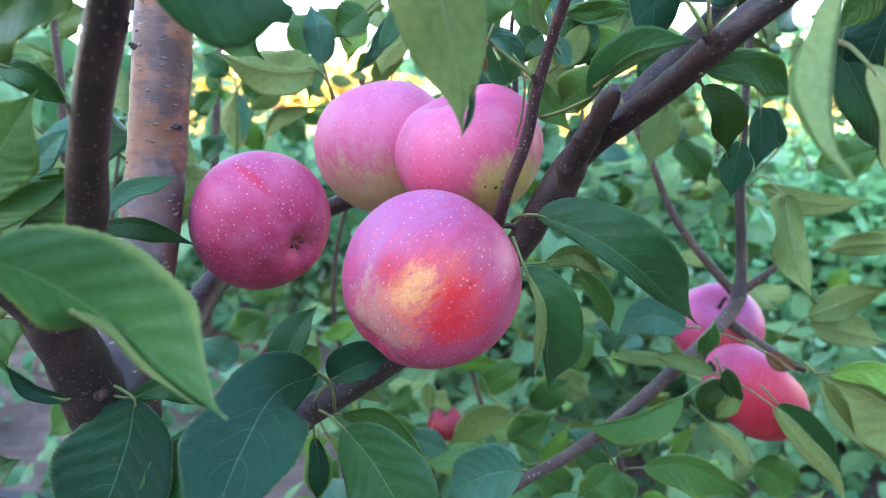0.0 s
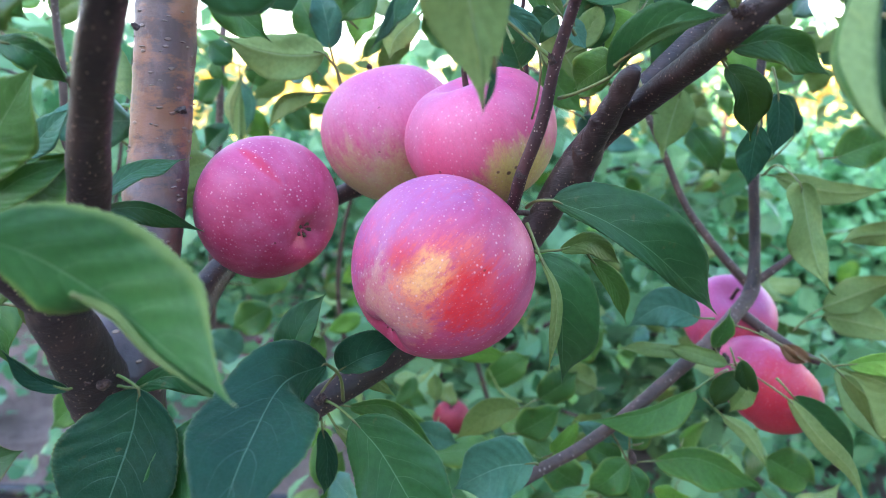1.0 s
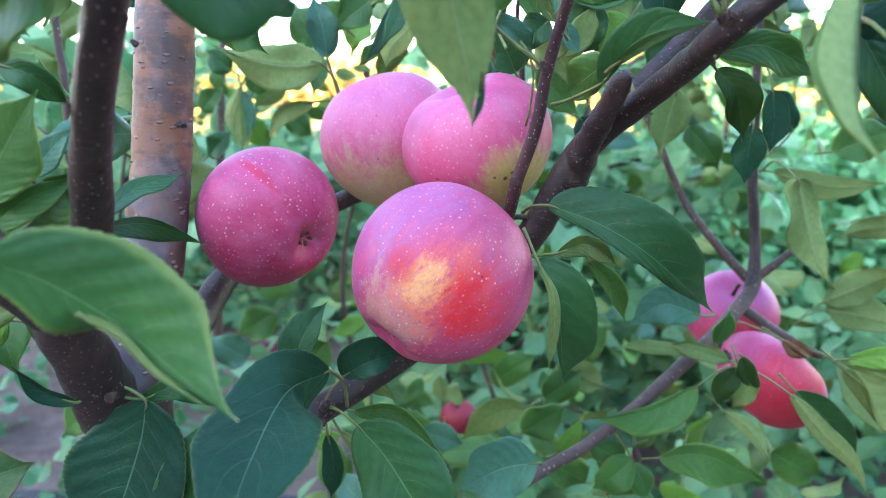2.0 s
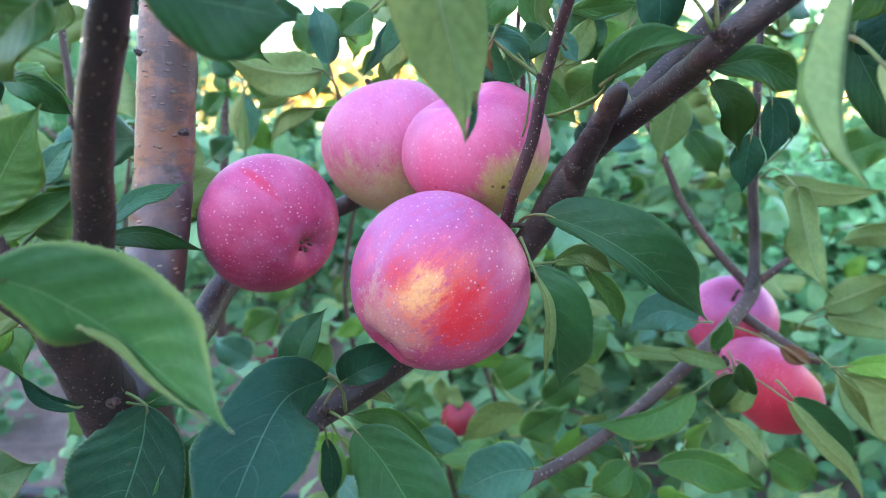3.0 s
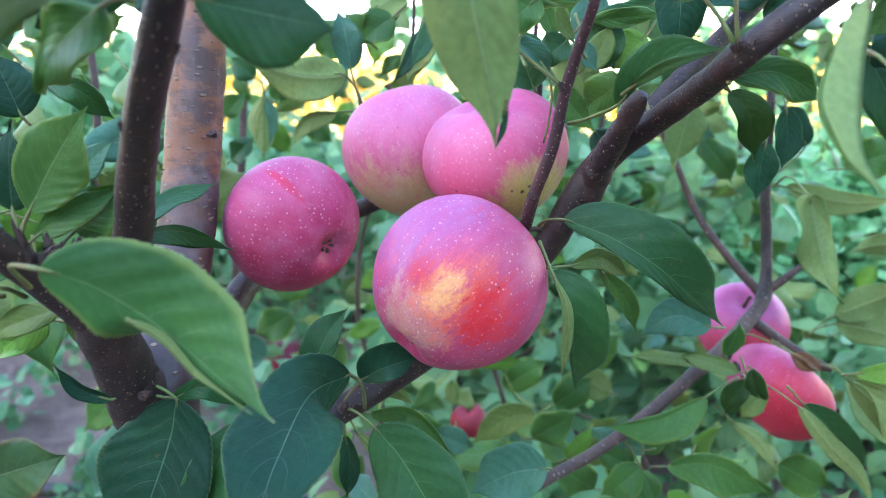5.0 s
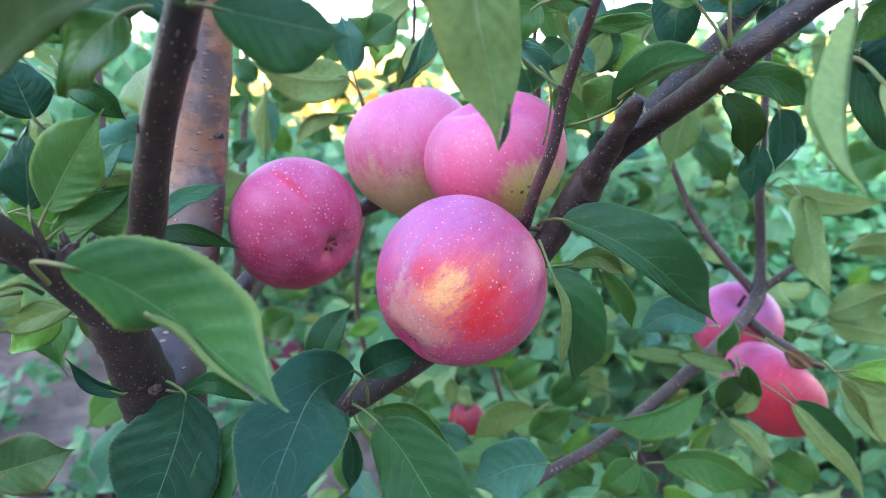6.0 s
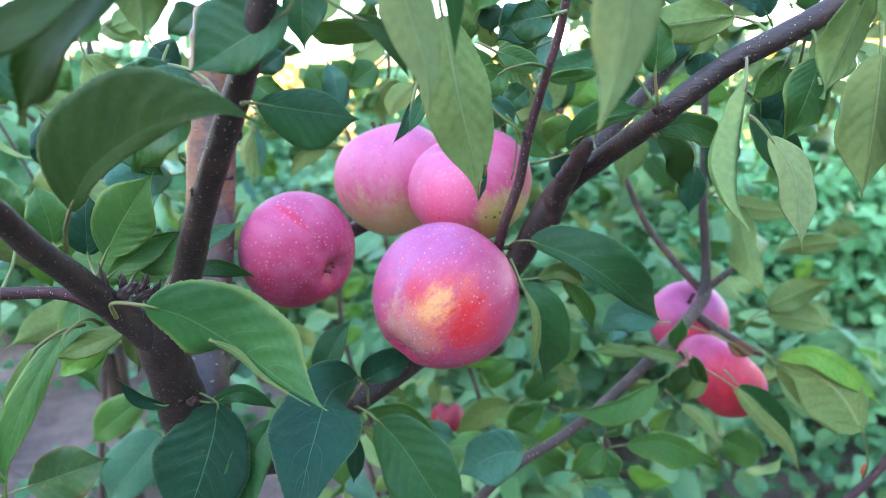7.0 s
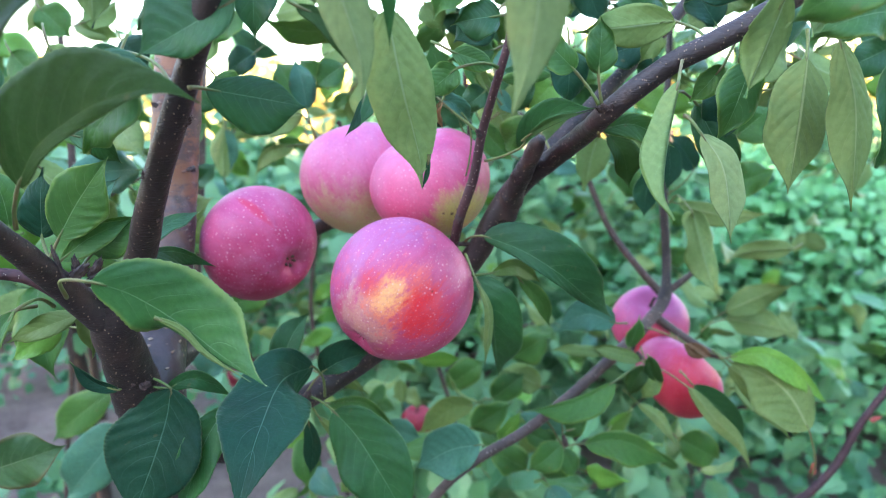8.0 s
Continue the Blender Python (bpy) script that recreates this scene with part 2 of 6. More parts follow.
def apple_skin(name, turn, marks, ragged=0.7, deep=0.5, dotty=1.0):
    """Red apple skin with streaks from stem to eye, pale dots and a waxy bloom. marks: (direction, reach, softness, colour, strength) in the world."""
    n = Net(name)
    back = turn.to_matrix().inverted()
    tex = n.tree.nodes.new("ShaderNodeTexCoord")
    way = n.tree.nodes.new("ShaderNodeVectorMath")
    way.operation = "NORMALIZE"
    n.tree.links.new(tex.outputs["Object"], way.inputs[0])
    streak = n.noise(n.coords((1, 1, 0.16)), 130.0, 5.0, 0.6)
    cloud = n.noise(n.coords(), 38.0, 5.0, 0.6)
    fine = n.noise(n.coords(), 700.0, 3.0)
    mottle = n.noise(n.coords((1, 1, 0.4)), 230.0, 5.0, 0.7)
    blotch = n.noise(n.coords((1, 1, 0.3)), 420.0, 5.0, 0.75)
    rag = n.math("ADD", n.math("ADD", n.math("MULTIPLY_ADD", streak, 1.3, -0.65), n.math("MULTIPLY_ADD", blotch, 0.8, -0.4)), n.math("ADD", n.math("MULTIPLY_ADD", cloud, 0.8, -0.4), n.math("MULTIPLY_ADD", mottle, 1.6, -0.8)))
    col = n.mix(n.math("MULTIPLY_ADD", streak, 2.0, n.math("MULTIPLY_ADD", cloud, 1.2, n.math("MULTIPLY_ADD", mottle, 0.8, -1.5 - 0.5 + deep))), (0.535, 0.080, 0.172), (0.38, 0.020, 0.073))
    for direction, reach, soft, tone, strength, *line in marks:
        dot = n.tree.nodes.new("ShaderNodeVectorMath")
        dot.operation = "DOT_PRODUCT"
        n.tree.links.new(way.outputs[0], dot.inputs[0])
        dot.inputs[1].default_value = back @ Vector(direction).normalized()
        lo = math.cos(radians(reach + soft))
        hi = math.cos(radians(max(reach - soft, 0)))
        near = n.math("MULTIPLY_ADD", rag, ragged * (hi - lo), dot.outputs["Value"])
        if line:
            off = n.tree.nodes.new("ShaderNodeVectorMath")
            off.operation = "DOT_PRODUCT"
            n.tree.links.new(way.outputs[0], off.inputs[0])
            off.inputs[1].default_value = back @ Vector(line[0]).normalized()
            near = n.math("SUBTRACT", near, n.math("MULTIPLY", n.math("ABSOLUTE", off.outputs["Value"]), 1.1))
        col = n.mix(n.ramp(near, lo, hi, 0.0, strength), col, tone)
    col = n.mix(n.ramp(n.noise(n.coords((1, 1, 0.45)), 900.0, 4.0, 0.7), 0.42, 0.70, 0.0, 0.30), col, (0.36, 0.05, 0.12))
    bloom = n.ramp(n.noise(n.coords((1, 1, 0.5)), 55.0, 6.0, 0.65), 0.38, 0.75, 0.0, 0.15)
    col = n.mix(n.math("MULTIPLY", bloom, min(1.0, dotty * 1.1)), col, (0.58, 0.46, 0.58))
    cell = n.add("ShaderNodeTexVoronoi", Vector=n.coords(), Scale=380.0)
    size = n.math("MULTIPLY_ADD", cloud, 0.18, 0.042)
    dots = n.ramp(cell.outputs["Distance"], n.math("MULTIPLY", size, 0.3), n.math("MULTIPLY", size, 1.9), 1.0, 0.0)
    tiny = n.add("ShaderNodeTexVoronoi", Vector=n.coords(), Scale=640.0)
    dust = n.ramp(tiny.outputs["Distance"], 0.06, 0.24, 0.32, 0.0)
    col = n.mix(n.math("MULTIPLY", n.math("MAXIMUM", n.math("MULTIPLY", dots, n.ramp(n.noise(n.coords(), 95.0, 2.0), 0.35, 0.65, 0.45, 1.0)), dust), 0.55 * dotty), col, (0.80, 0.56, 0.56))
    scab = n.ramp(n.noise(n.coords(), 260.0, 1.0), 0.80, 0.83, 0.0, 0.7)
    col = n.mix(scab, col, (0.10, 0.03, 0.02))
    height = n.math("ADD", n.math("MULTIPLY", fine, 0.25), n.math("ADD", n.math("MULTIPLY", dots, 0.2), n.math("MULTIPLY", cloud, 3.0)))
    n.bsdf.inputs["Subsurface Weight"].default_value = 0.12
    n.bsdf.inputs["Subsurface Radius"].default_value = (0.6, 0.2, 0.12)
    n.bsdf.inputs["Subsurface Scale"].default_value = 0.004
    return n.done(col, n.math("MULTIPLY_ADD", bloom, 0.6, 0.46), n.bump(height, 0.35, 0.0006), 0.28)


def plain(name, a, b, scale, rough, bump=0.0):
    n = Net(name)
    c = n.noise(n.coords(), scale, 5.0)
    normal = n.bump(c, 0.6, bump) if bump else None
    return n.done(n.mix(n.ramp(c, 0.3, 0.7), a, b), rough, normal)


def foliage(name, low, high, through=0.3):
    n = Net(name)
    geo = n.tree.nodes.new("ShaderNodeNewGeometry")
    col = n.mix(geo.outputs["Random Per Island"], low, high)
    col = n.mix(n.ramp(n.noise(n.coords(), 25.0), 0.35, 0.7, 0.0, 0.35), col, tuple(c * 0.5 for c in low))
    n.done(col, 0.45, None, 0.4)
    trans = n.add("ShaderNodeBsdfTranslucent", Color=col)
    mixed = n.add("ShaderNodeMixShader", Fac=through)
    n.tree.links.new(n.bsdf.outputs[0], mixed.inputs[1])
    n.tree.links.new(trans.outputs[0], mixed.inputs[2])
    n.tree.links.new(mixed.outputs[0], n.out.inputs[0])
    return n.mat


def soil():
    n = Net("soil")
    big, mid, fine = n.noise(n.coords(), 1.7, 6.0), n.noise(n.coords(), 11.0, 8.0, 0.68), n.noise(n.coords(), 90.0, 5.0)
    col = n.mix(n.ramp(n.math("MULTIPLY_ADD", big, 0.7, n.math("MULTIPLY", mid, 0.65)), 0.45, 0.85), (0.085, 0.052, 0.042), (0.245, 0.172, 0.142))
    col = n.mix(n.ramp(fine, 0.35, 0.7, 0.0, 0.4), col, (0.30, 0.215, 0.195))
    col = n.mix(n.ramp(big, 0.5, 0.7, 0.0, 0.4), col, (0.14, 0.13, 0.06))
    far = n.add("ShaderNodeSeparateXYZ", Vector=n.coords()).outputs[1]
    col = n.mix(n.ramp(n.math("MULTIPLY_ADD", big, 2.0, far), 4.5, 7.5), col, n.mix(mid, (0.42, 0.33, 0.10), (0.60, 0.50, 0.20)))
    height = n.math("MULTIPLY_ADD", fine, 0.3, mid)
    return n.done(col, 0.95, n.bump(height, 1.0, 0.03), 0.2)


SOIL = soil()
SHRUB = foliage("shrub_leaves", (0.135, 0.390, 0.150), (0.240, 0.530, 0.230))
SHRUB_DARK = foliage("shrub_leaves_deep", (0.055, 0.195, 0.085), (0.150, 0.360, 0.150))
CROWN = foliage("crown_leaves", (0.080, 0.235, 0.095), (0.230, 0.430, 0.190))
GOLD = foliage("golden_leaves", (0.74, 0.54, 0.08), (0.90, 0.78, 0.34))
CALYX = plain("dried_calyx", (0.035, 0.022, 0.012), (0.12, 0.085, 0.04), 400.0, 0.8)
BUD = plain("bud_scales", (0.026, 0.013, 0.011), (0.085, 0.048, 0.038), 420.0, 0.7, 0.0008)
CORK = plain("cork", (0.10, 0.065, 0.05), (0.24, 0.16, 0.12), 900.0, 0.8)
REDNODE = plain("red_node", (0.30, 0.04, 0.03), (0.42, 0.13, 0.08), 200.0, 0.5)

# ---- building ----
PLACE = {}
WOOD = []


def part(name, mesh, mats, parent=None, m=None, label="", smooth=True):
    """Links a mesh as one object at the world pose m under parent."""
    ob = new(name, mesh)
    for mat in (mats if isinstance(mats, (tuple, list)) else (mats,)):
        if mat.name not in mesh.materials:
            mesh.materials.append(mat)
    if smooth:
        mesh.polygons.foreach_set("use_smooth", [True] * len(mesh.polygons))
    m = m or Matrix()
    PLACE[ob.name] = m
    if parent is not None:
        ob.parent = parent
        ob.matrix_basis = PLACE[parent.name].inverted() @ m
    else:
        ob.matrix_basis = m
    return tagged(ob, label)


def root(name, place, label, category, group="", kind=""):
    ob = new(name)
    ob.empty_display_size = 0.05
    ob.matrix_basis = Matrix.Translation(place)
    PLACE[ob.name] = Matrix.Translation(place)
    return tagged(ob, label, category, group, kind)


def mesh_of(name, verts, faces):
    me = bpy.data.meshes.new(name)
    me.from_pydata([tuple(v) for v in verts], [], faces)
    me.update()
    return me


def curve_points(rows, step):
    """Catmull-Rom through rows of (x, y, z, radius)."""
    p = [np.array(r, float) for r in rows]
    p = [2 * p[0] - p[1]] + p + [2 * p[-1] - p[-2]]
    out = []
    for a, b, c, d in zip(p, p[1:], p[2:], p[3:]):
        k = max(2, int(np.linalg.norm((c - b)[:3]) / step))
        for i in range(k):
            t = i / k
            out.append(0.5 * (2 * b + (c - a) * t + (2 * a - 5 * b + 4 * c - d) * t * t + (3 * b - a - 3 * c + d) * t ** 3))
    out.append(p[-2])
    return out


def tube(name, rows, sides=16, step=0.004, rough=0.05, seed=0, knots=0.0):
    """A tapering stem with uneven girth and closed ends."""
    pts = curve_points(rows, step)
    if name in ("branch", "limb", "shoot", "twig", "spur"):
        WOOD.extend(Vector(q[:3]) for q in pts[::4])
    verts, faces = [], []
    ref = Vector((0.3, 0.2, 1)) if abs(pts[-1][2] - pts[0][2]) < 0.5 * np.linalg.norm((pts[-1] - pts[0])[:3]) else Vector((1, 0.3, 0))
    for i, q in enumerate(pts):
        a, b = pts[max(i - 1, 0)], pts[min(i + 1, len(pts) - 1)]
        ahead = Vector((b - a)[:3]).normalized()
        e1 = ahead.cross(ref).normalized()
        e2 = ahead.cross(e1)
        c = Vector(q[:3])
        for j in range(sides):
            w = 2 * math.pi * j / sides
            d = e1 * math.cos(w) + e2 * math.sin(w)
            r = max(q[3], 0.0003)
            s = c + d * r
            r *= 1 + rough * noise.noise(s * 90 + Vector((seed, 0, 0))) + rough * 0.6 * noise.noise(s * 300)
            if knots:
                r *= 1 + knots * max(0.0, noise.noise(s * 42 + Vector((0, seed, 3))) - 0.42) * 3
            verts.append(c + d * r)
    n = len(pts)
    for i in range(n - 1):
        for j in range(sides):
            k = (j + 1) % sides
            faces.append((i * sides + j, i * sides + k, (i + 1) * sides + k, (i + 1) * sides + j))
    faces.append(tuple(reversed(range(sides))))
    faces.append(tuple(range((n - 1) * sides, n * sides)))
    return mesh_of(name, verts, faces)


def leaf_mesh(top, low, uvs, rows, cols):
    """Joins a leaf's upper and lower points into one closed mesh with a face of its own for each side."""
    w, n = cols + 1, rows * (cols + 1)
    faces, slot = [], []
    for i in range(rows - 1):
        for j in range(cols):
            a = i * w + j
            faces.append((a, a + 1, a + w + 1, a + w))
            slot.append(0)
            faces.append((n + a, n + a + w, n + a + w + 1, n + a + 1))
            slot.append(1)
        for a, flip in ((i * w, False), (i * w + cols, True)):
            q = (a, a + w, n + a + w, n + a)
            faces.append(tuple(reversed(q)) if flip else q)
            slot.append(0)
    me = mesh_of("leaf", top + low, faces)
    me.polygons.foreach_set("material_index", slot)
    layer = me.uv_layers.new(name="blade")
    both = uvs + uvs
    for loop in me.loops:
        layer.data[loop.index].uv = both[loop.vertex_index]
    return me


def blade(length, width, bend, fold, sweep, seed, rows=97, cols=14, thick=0.00045, curl=None):
    """A serrated apple leaf from (0, 0, 0) along y, upper face to z: two faces, a rim, a raised rib below."""
    rnd = random.Random(seed)
    ph, wav, skew, twist = rnd.uniform(0, 6), rnd.uniform(0.06, 0.135), rnd.uniform(-0.13, 0.13), rnd.uniform(-28, 28)
    blunt, dip = rnd.uniform(0.70, 0.86), rnd.uniform(0.0, 0.8)
    if curl is None and rnd.random() < 0.45:
        u0 = rnd.uniform(0.05, 0.5)
        curl = (rnd.choice((-1, 1)), u0, u0 + 0.3, rnd.uniform(35, 110), rnd.uniform(0.4, 0.65))
    half = [0.5 * width * max(math.sin(math.pi * min(1, u ** blunt)), 0) ** ((0.54 if curl is False else 0.70) + 0.2 * u) * (1.04 - 0.14 * u) for u in (i / (rows - 1) for i in range(rows))]
    tan = math.tan(radians(fold))
    top, low, uvs = [], [], []
    for i in range(rows):
        u = i / (rows - 1)
        s = min(1, max(0, (u - 0.70) / 0.25))
        h = half[i] * (1 - 0.72 * s * s * (3 - 2 * s)) * (1 + 0.04 * math.sin(13 * u + ph))
        droop = -dip * length * max(0, u - 0.55) ** 2
        arc = 1 - (2 * u - 1) ** 2
        for j in range(cols + 1):
            v = 2 * j / cols - 1
            edge = abs(v) > 0.99
            tooth = ((i % 3) - 1) * (0.011 + 0.009 * noise.noise(Vector((i * 0.37, seed, v)))) * width * min(1, h / (0.2 * width)) if edge and 2 < i < rows - 3 else 0
            x = v * h * (1 + skew * math.copysign(1, v)) + math.copysign(tooth, v) * (1 if edge else 0)
            z = abs(x) * tan * (1 - 0.45 * abs(v)) - 0.25 * abs(v) ** 3 * h * tan
            z += wav * width * (math.sin(9 * u + ph + (1.3 if v > 0 else 0)) + 0.8 * noise.noise(Vector((u * 5.5, v * 0.8, seed * 1.7)))) * v * v + droop
            z += 0.0012 * width * math.cos(2 * math.pi * (8 * u - 2.1 * abs(v) ** 1.15)) * math.sin(math.pi * abs(v)) * min(1, h / (0.3 * width))
            k = min(1.0, max(0.0, (u - curl[1]) / (curl[2] - curl[1]))) if curl else 0
            k = k * k * (3 - 2 * k)
            start = 1 - (1 - curl[4]) * k ** 0.5 if curl else 0
            if curl and v * curl[0] > start + 0.01:
                ang = radians(curl[3]) * k
                if ang > 0.05:
                    run = (1 - start) * h
                    rho, part_ = run / ang, (abs(v) - start) / (1 - start) * ang
                    x = curl[0] * (start * h + rho * math.sin(part_) + (0.4 * tooth if edge else 0))
                    z += rho * (1 - math.cos(part_))
            tw = radians(twist) * (u - 0.5) * 2 * arc
            x, z = x * math.cos(tw) - z * math.sin(tw), x * math.sin(tw) + z * math.cos(tw)
            y = u * length + (0.25 * abs(tooth) if edge else 0)
            top.append((x + sweep * length * arc, y, z + bend * length * arc))
            t = thick * (2.6 if abs(v) < 0.01 else 1.0)
            low.append((x + sweep * length * arc, y, z + bend * length * arc - t))
            uvs.append((u, 0.5 + 0.5 * v))
    return leaf_mesh(top, low, uvs, rows, cols)


def leaf_pose(base, tip, roll):
    base, tip = Vector(base), Vector(tip)
    y = (tip - base).normalized()
    ref = Vector((0, -1, 0.22))
    z = (ref - y * ref.dot(y)).normalized()
    z = Matrix.Rotation(radians(roll), 3, y) @ z
    x = y.cross(z)
    m = Matrix((x, y, z)).transposed().to_4x4()
    m.translation = base
    return m


KINDS = {id(PALE): "pale green leaf hanging underside out", id(BLUEGREEN): "bluish-green leaf with sky sheen painted into its colour", id(HANGING): "olive-green leaf hanging underside out", id(BLUISH): "curled bluish-green leaf, partly dried", id(RIMGREEN): "deep green leaf with yellowish edge", id(MATURE): "mature green serrated apple leaf", id(DARK): "dark bluish-green serrated apple leaf", id(RIMMED): "large green leaf with upturned pale edge", id(DUSKY): "deep green serrated apple leaf", id(YOUNG): "fresh light-green apple leaf",
         id(OLIVE): "yellowish olive-green apple leaf", id(DULL_SHADED): "dull olive-green apple leaf, darkened in colour as if against the light", id(BROWNED): "mottled leaf with browned tip", id(WITHERED): "withered curled brown leaf"}
COUNT = [0]


def leaf(base, tip, width, roll, bend, fold, sweep, mats, stem, curl=None):
    """One leaf of the apple tree, from base to tip, and its stalk from stem."""
    COUNT[0] += 1
    m = leaf_pose(base, tip, roll)
    me = blade((Vector(tip) - Vector(base)).length, width, bend, fold, sweep, COUNT[0], curl=curl)
    ob = part("leaf", me, mats, tree, m, KINDS[id(mats)])
    b, t, near = Vector(base), Vector(tip), []
    out = (b - t).normalized()
    if stem is None:
        s = b + out * 0.010 + Vector((0, 0.006, 0.002))
        near = [p for p in WOOD if 0.004 < (p - b).length < 0.042 and (p - b).normalized().dot(out) > 0.25]
        if near:
            s = min(near, key=lambda p: (p - b).length)
    else:
        s = Vector(stem)
    mid = (b + s) / 2 + out * 0.10 * (b - s).length + Vector((0, 0, 0.03)) * (b - s).length
    rows = [(*s, 0.0009 if stem or near else 0.0005), (*mid, 0.00065), (*b, 0.00065), (*(b - out * 0.006), 0.0004)]
    inv = m.inverted()
    rows = [(*(inv @ Vector(r[:3])), r[3]) for r in rows]
    part("petiole", tube("petiole", rows, 8, 0.004, 0.02), STALK, ob, m)
    return ob


def shaped_leaf(spine, halves, mats, roll=0, fold=10, cup=0, widest=0.42, wave=0.05, tip=0.42, stem=None, curl=()):
    """A leaf whose midrib runs through spine, from base to tip. halves: the two halves' greatest widths. roll turns the upper face away from the
    open side of the crown, fold lifts both halves, cup bends them, curl: rows of (side, from, to, degrees, start) that roll an edge over."""
    COUNT[0] += 1
    seed = 700 + COUNT[0]
    rnd = random.Random(seed)
    rows, cols = (121, 16) if max(halves) > 0.009 else (81, 10)
    line = [Vector(p[:3]) for p in curve_points([(*p, 0) for p in spine], 0.0006)]
    run = [0.0]
    for a, b in zip(line, line[1:]):
        run.append(run[-1] + (b - a).length)
    length, base = run[-1], line[0]
    power = math.log(0.5) / math.log(widest)
    ph, ph2, beat = rnd.uniform(0, 6), rnd.uniform(0, 6), rnd.uniform(7, 11)
    ref = Vector((0, -1, 0.22))
    period = 4 if rows > 100 else 3
    top, low, uvs, k = [], [], [], 0
    for i in range(rows):
        u = i / (rows - 1)
        while k < len(run) - 2 and run[k + 1] < u * length:
            k += 1
        w = (u * length - run[k]) / max(run[k + 1] - run[k], 1e-9)
        c = line[k].lerp(line[k + 1], w)
        ahead = (line[min(k + 9, len(line) - 1)] - line[max(k - 8, 0)]).normalized()
        up = (ref - ahead * ref.dot(ahead)).normalized()
        up = Matrix.Rotation(radians(roll), 3, ahead) @ up
        side = ahead.cross(up)
        taper = min(1, max(0, (u - 0.62) / 0.38))
        shape = math.sin(math.pi * min(1, u ** power)) ** (0.62 + 0.75 * u * u) * (1 - (1 - tip) * taper ** 1.4)
        shape *= 1 + 0.025 * math.sin(17 * u + ph2)
        for j in range(cols + 1):
            v = 2 * j / cols - 1
            sgn = 1 if v > 0 else -1
            h = halves[0 if v > 0 else 1] * shape
            turn = 0.0
            for which, u0, u1, deg, start in curl:
                if which == sgn:
                    s = min(1.0, max(0.0, (u - u0) / (u1 - u0)))
                    turn += radians(deg) * s * s * (3 - 2 * s) * min(1.0, (1.0 - u) * 9)
                    first = start
            x = z = 0.0
            steps = max(1, abs(j - cols // 2))
            for q in range(steps):
                m = (q + 0.5) / steps * abs(v)
                ang = radians(fold) + radians(cup) * m
                if turn:
                    ang += turn * min(1.0, max(0.0, (m - first) / (1 - first) / 0.4))
                x += math.cos(ang) * h * abs(v) / steps
                z += math.sin(ang) * h * abs(v) / steps
            edge = abs(v) > 0.99
            tooth = 0.0
            if edge and 3 < i < rows - 4:
                tooth = (((i % period) / (period - 1)) - 0.5) * (0.019 + 0.014 * noise.noise(Vector((i * 0.31, seed, v)))) * max(halves) * min(1, h / (0.3 * max(halves)))
                x += tooth
            swell = wave * (halves[0] + halves[1]) * v * v * (math.sin(beat * u + ph + (1.7 if v > 0 else 0)) + 0.9 * noise.noise(Vector((u * 6.5, v * 0.9, seed * 1.7)))) * math.sin(math.pi * min(1, u * 1.05)) ** 0.5
            z += swell + 0.022 * h * math.cos(2 * math.pi * (8 * u - 2.1 * abs(v) ** 1.15)) * math.sin(math.pi * abs(v))
            p = c + side * (sgn * x) + up * z + ahead * (0.35 * abs(v) ** 1.5 * h * (0.25 if u < 0.9 else 0)) - base
            t = 0.0004 * (2.4 if abs(v) < 0.01 else 1.0)
            top.append(p)
            low.append(p - up * t)
            uvs.append((u, 0.5 + 0.5 * v))
    ob = part("leaf", leaf_mesh(top, low, uvs, rows, cols), mats, tree, Matrix.Translation(base), KINDS[id(mats)])
    out = (line[0] - line[8]).normalized()
    s = base + out * 0.012 + Vector((0, 0.006, 0.002)) if stem is None else Vector(stem)
    mid = (base + s) / 2 + out * 0.12 * (base - s).length + Vector((0, 0, 0.04)) * (base - s).length
    rows = [(*(s - base), 0.0009), (*(mid - base), 0.00065), (0, 0, 0, 0.0006), (*(line[min(8, len(line) // 4)] - base), 0.0003)]
    part("petiole", tube("petiole", rows, 8, 0.003, 0.02), STALK, ob, Matrix.Translation(base))
    return ob


# ---- ground and distance ----
def ground():
    xs = sorted({round(s * a, 3) for s in (-1, 1) for a in [*np.arange(0, 4, 0.06), *np.arange(4, 12, 0.5), 14, 18, 25, 40, 80, 160, 400]})
    ys = [*np.arange(-4, 0, 0.25), *np.arange(0, 5.0, 0.06), *np.arange(5, 14, 0.5), 16, 20, 30, 50, 90, 180, 420]
    ys = [-400, -60, -15, *ys]
    verts = []
    for y in ys:
        for x in xs:
            near = 1.0 if abs(x) < 6 and -4 < y < 9 else 0.3
            p = Vector((x, y, 0))
            verts.append((x, y, near * (0.045 * noise.noise(p * 2.3) + 0.030 * noise.noise(p * 6.5) + 0.016 * noise.noise(p * 15))))
    w = len(xs)
    faces = [(i * w + j, i * w + j + 1, (i + 1) * w + j + 1, (i + 1) * w + j) for i in range(len(ys) - 1) for j in range(w - 1)]
    ob = part("ground", mesh_of("ground", verts, faces), SOIL)
    return tagged(ob, "bare crumbly brown soil with pale dry grass beyond", "ground", kind="structure")


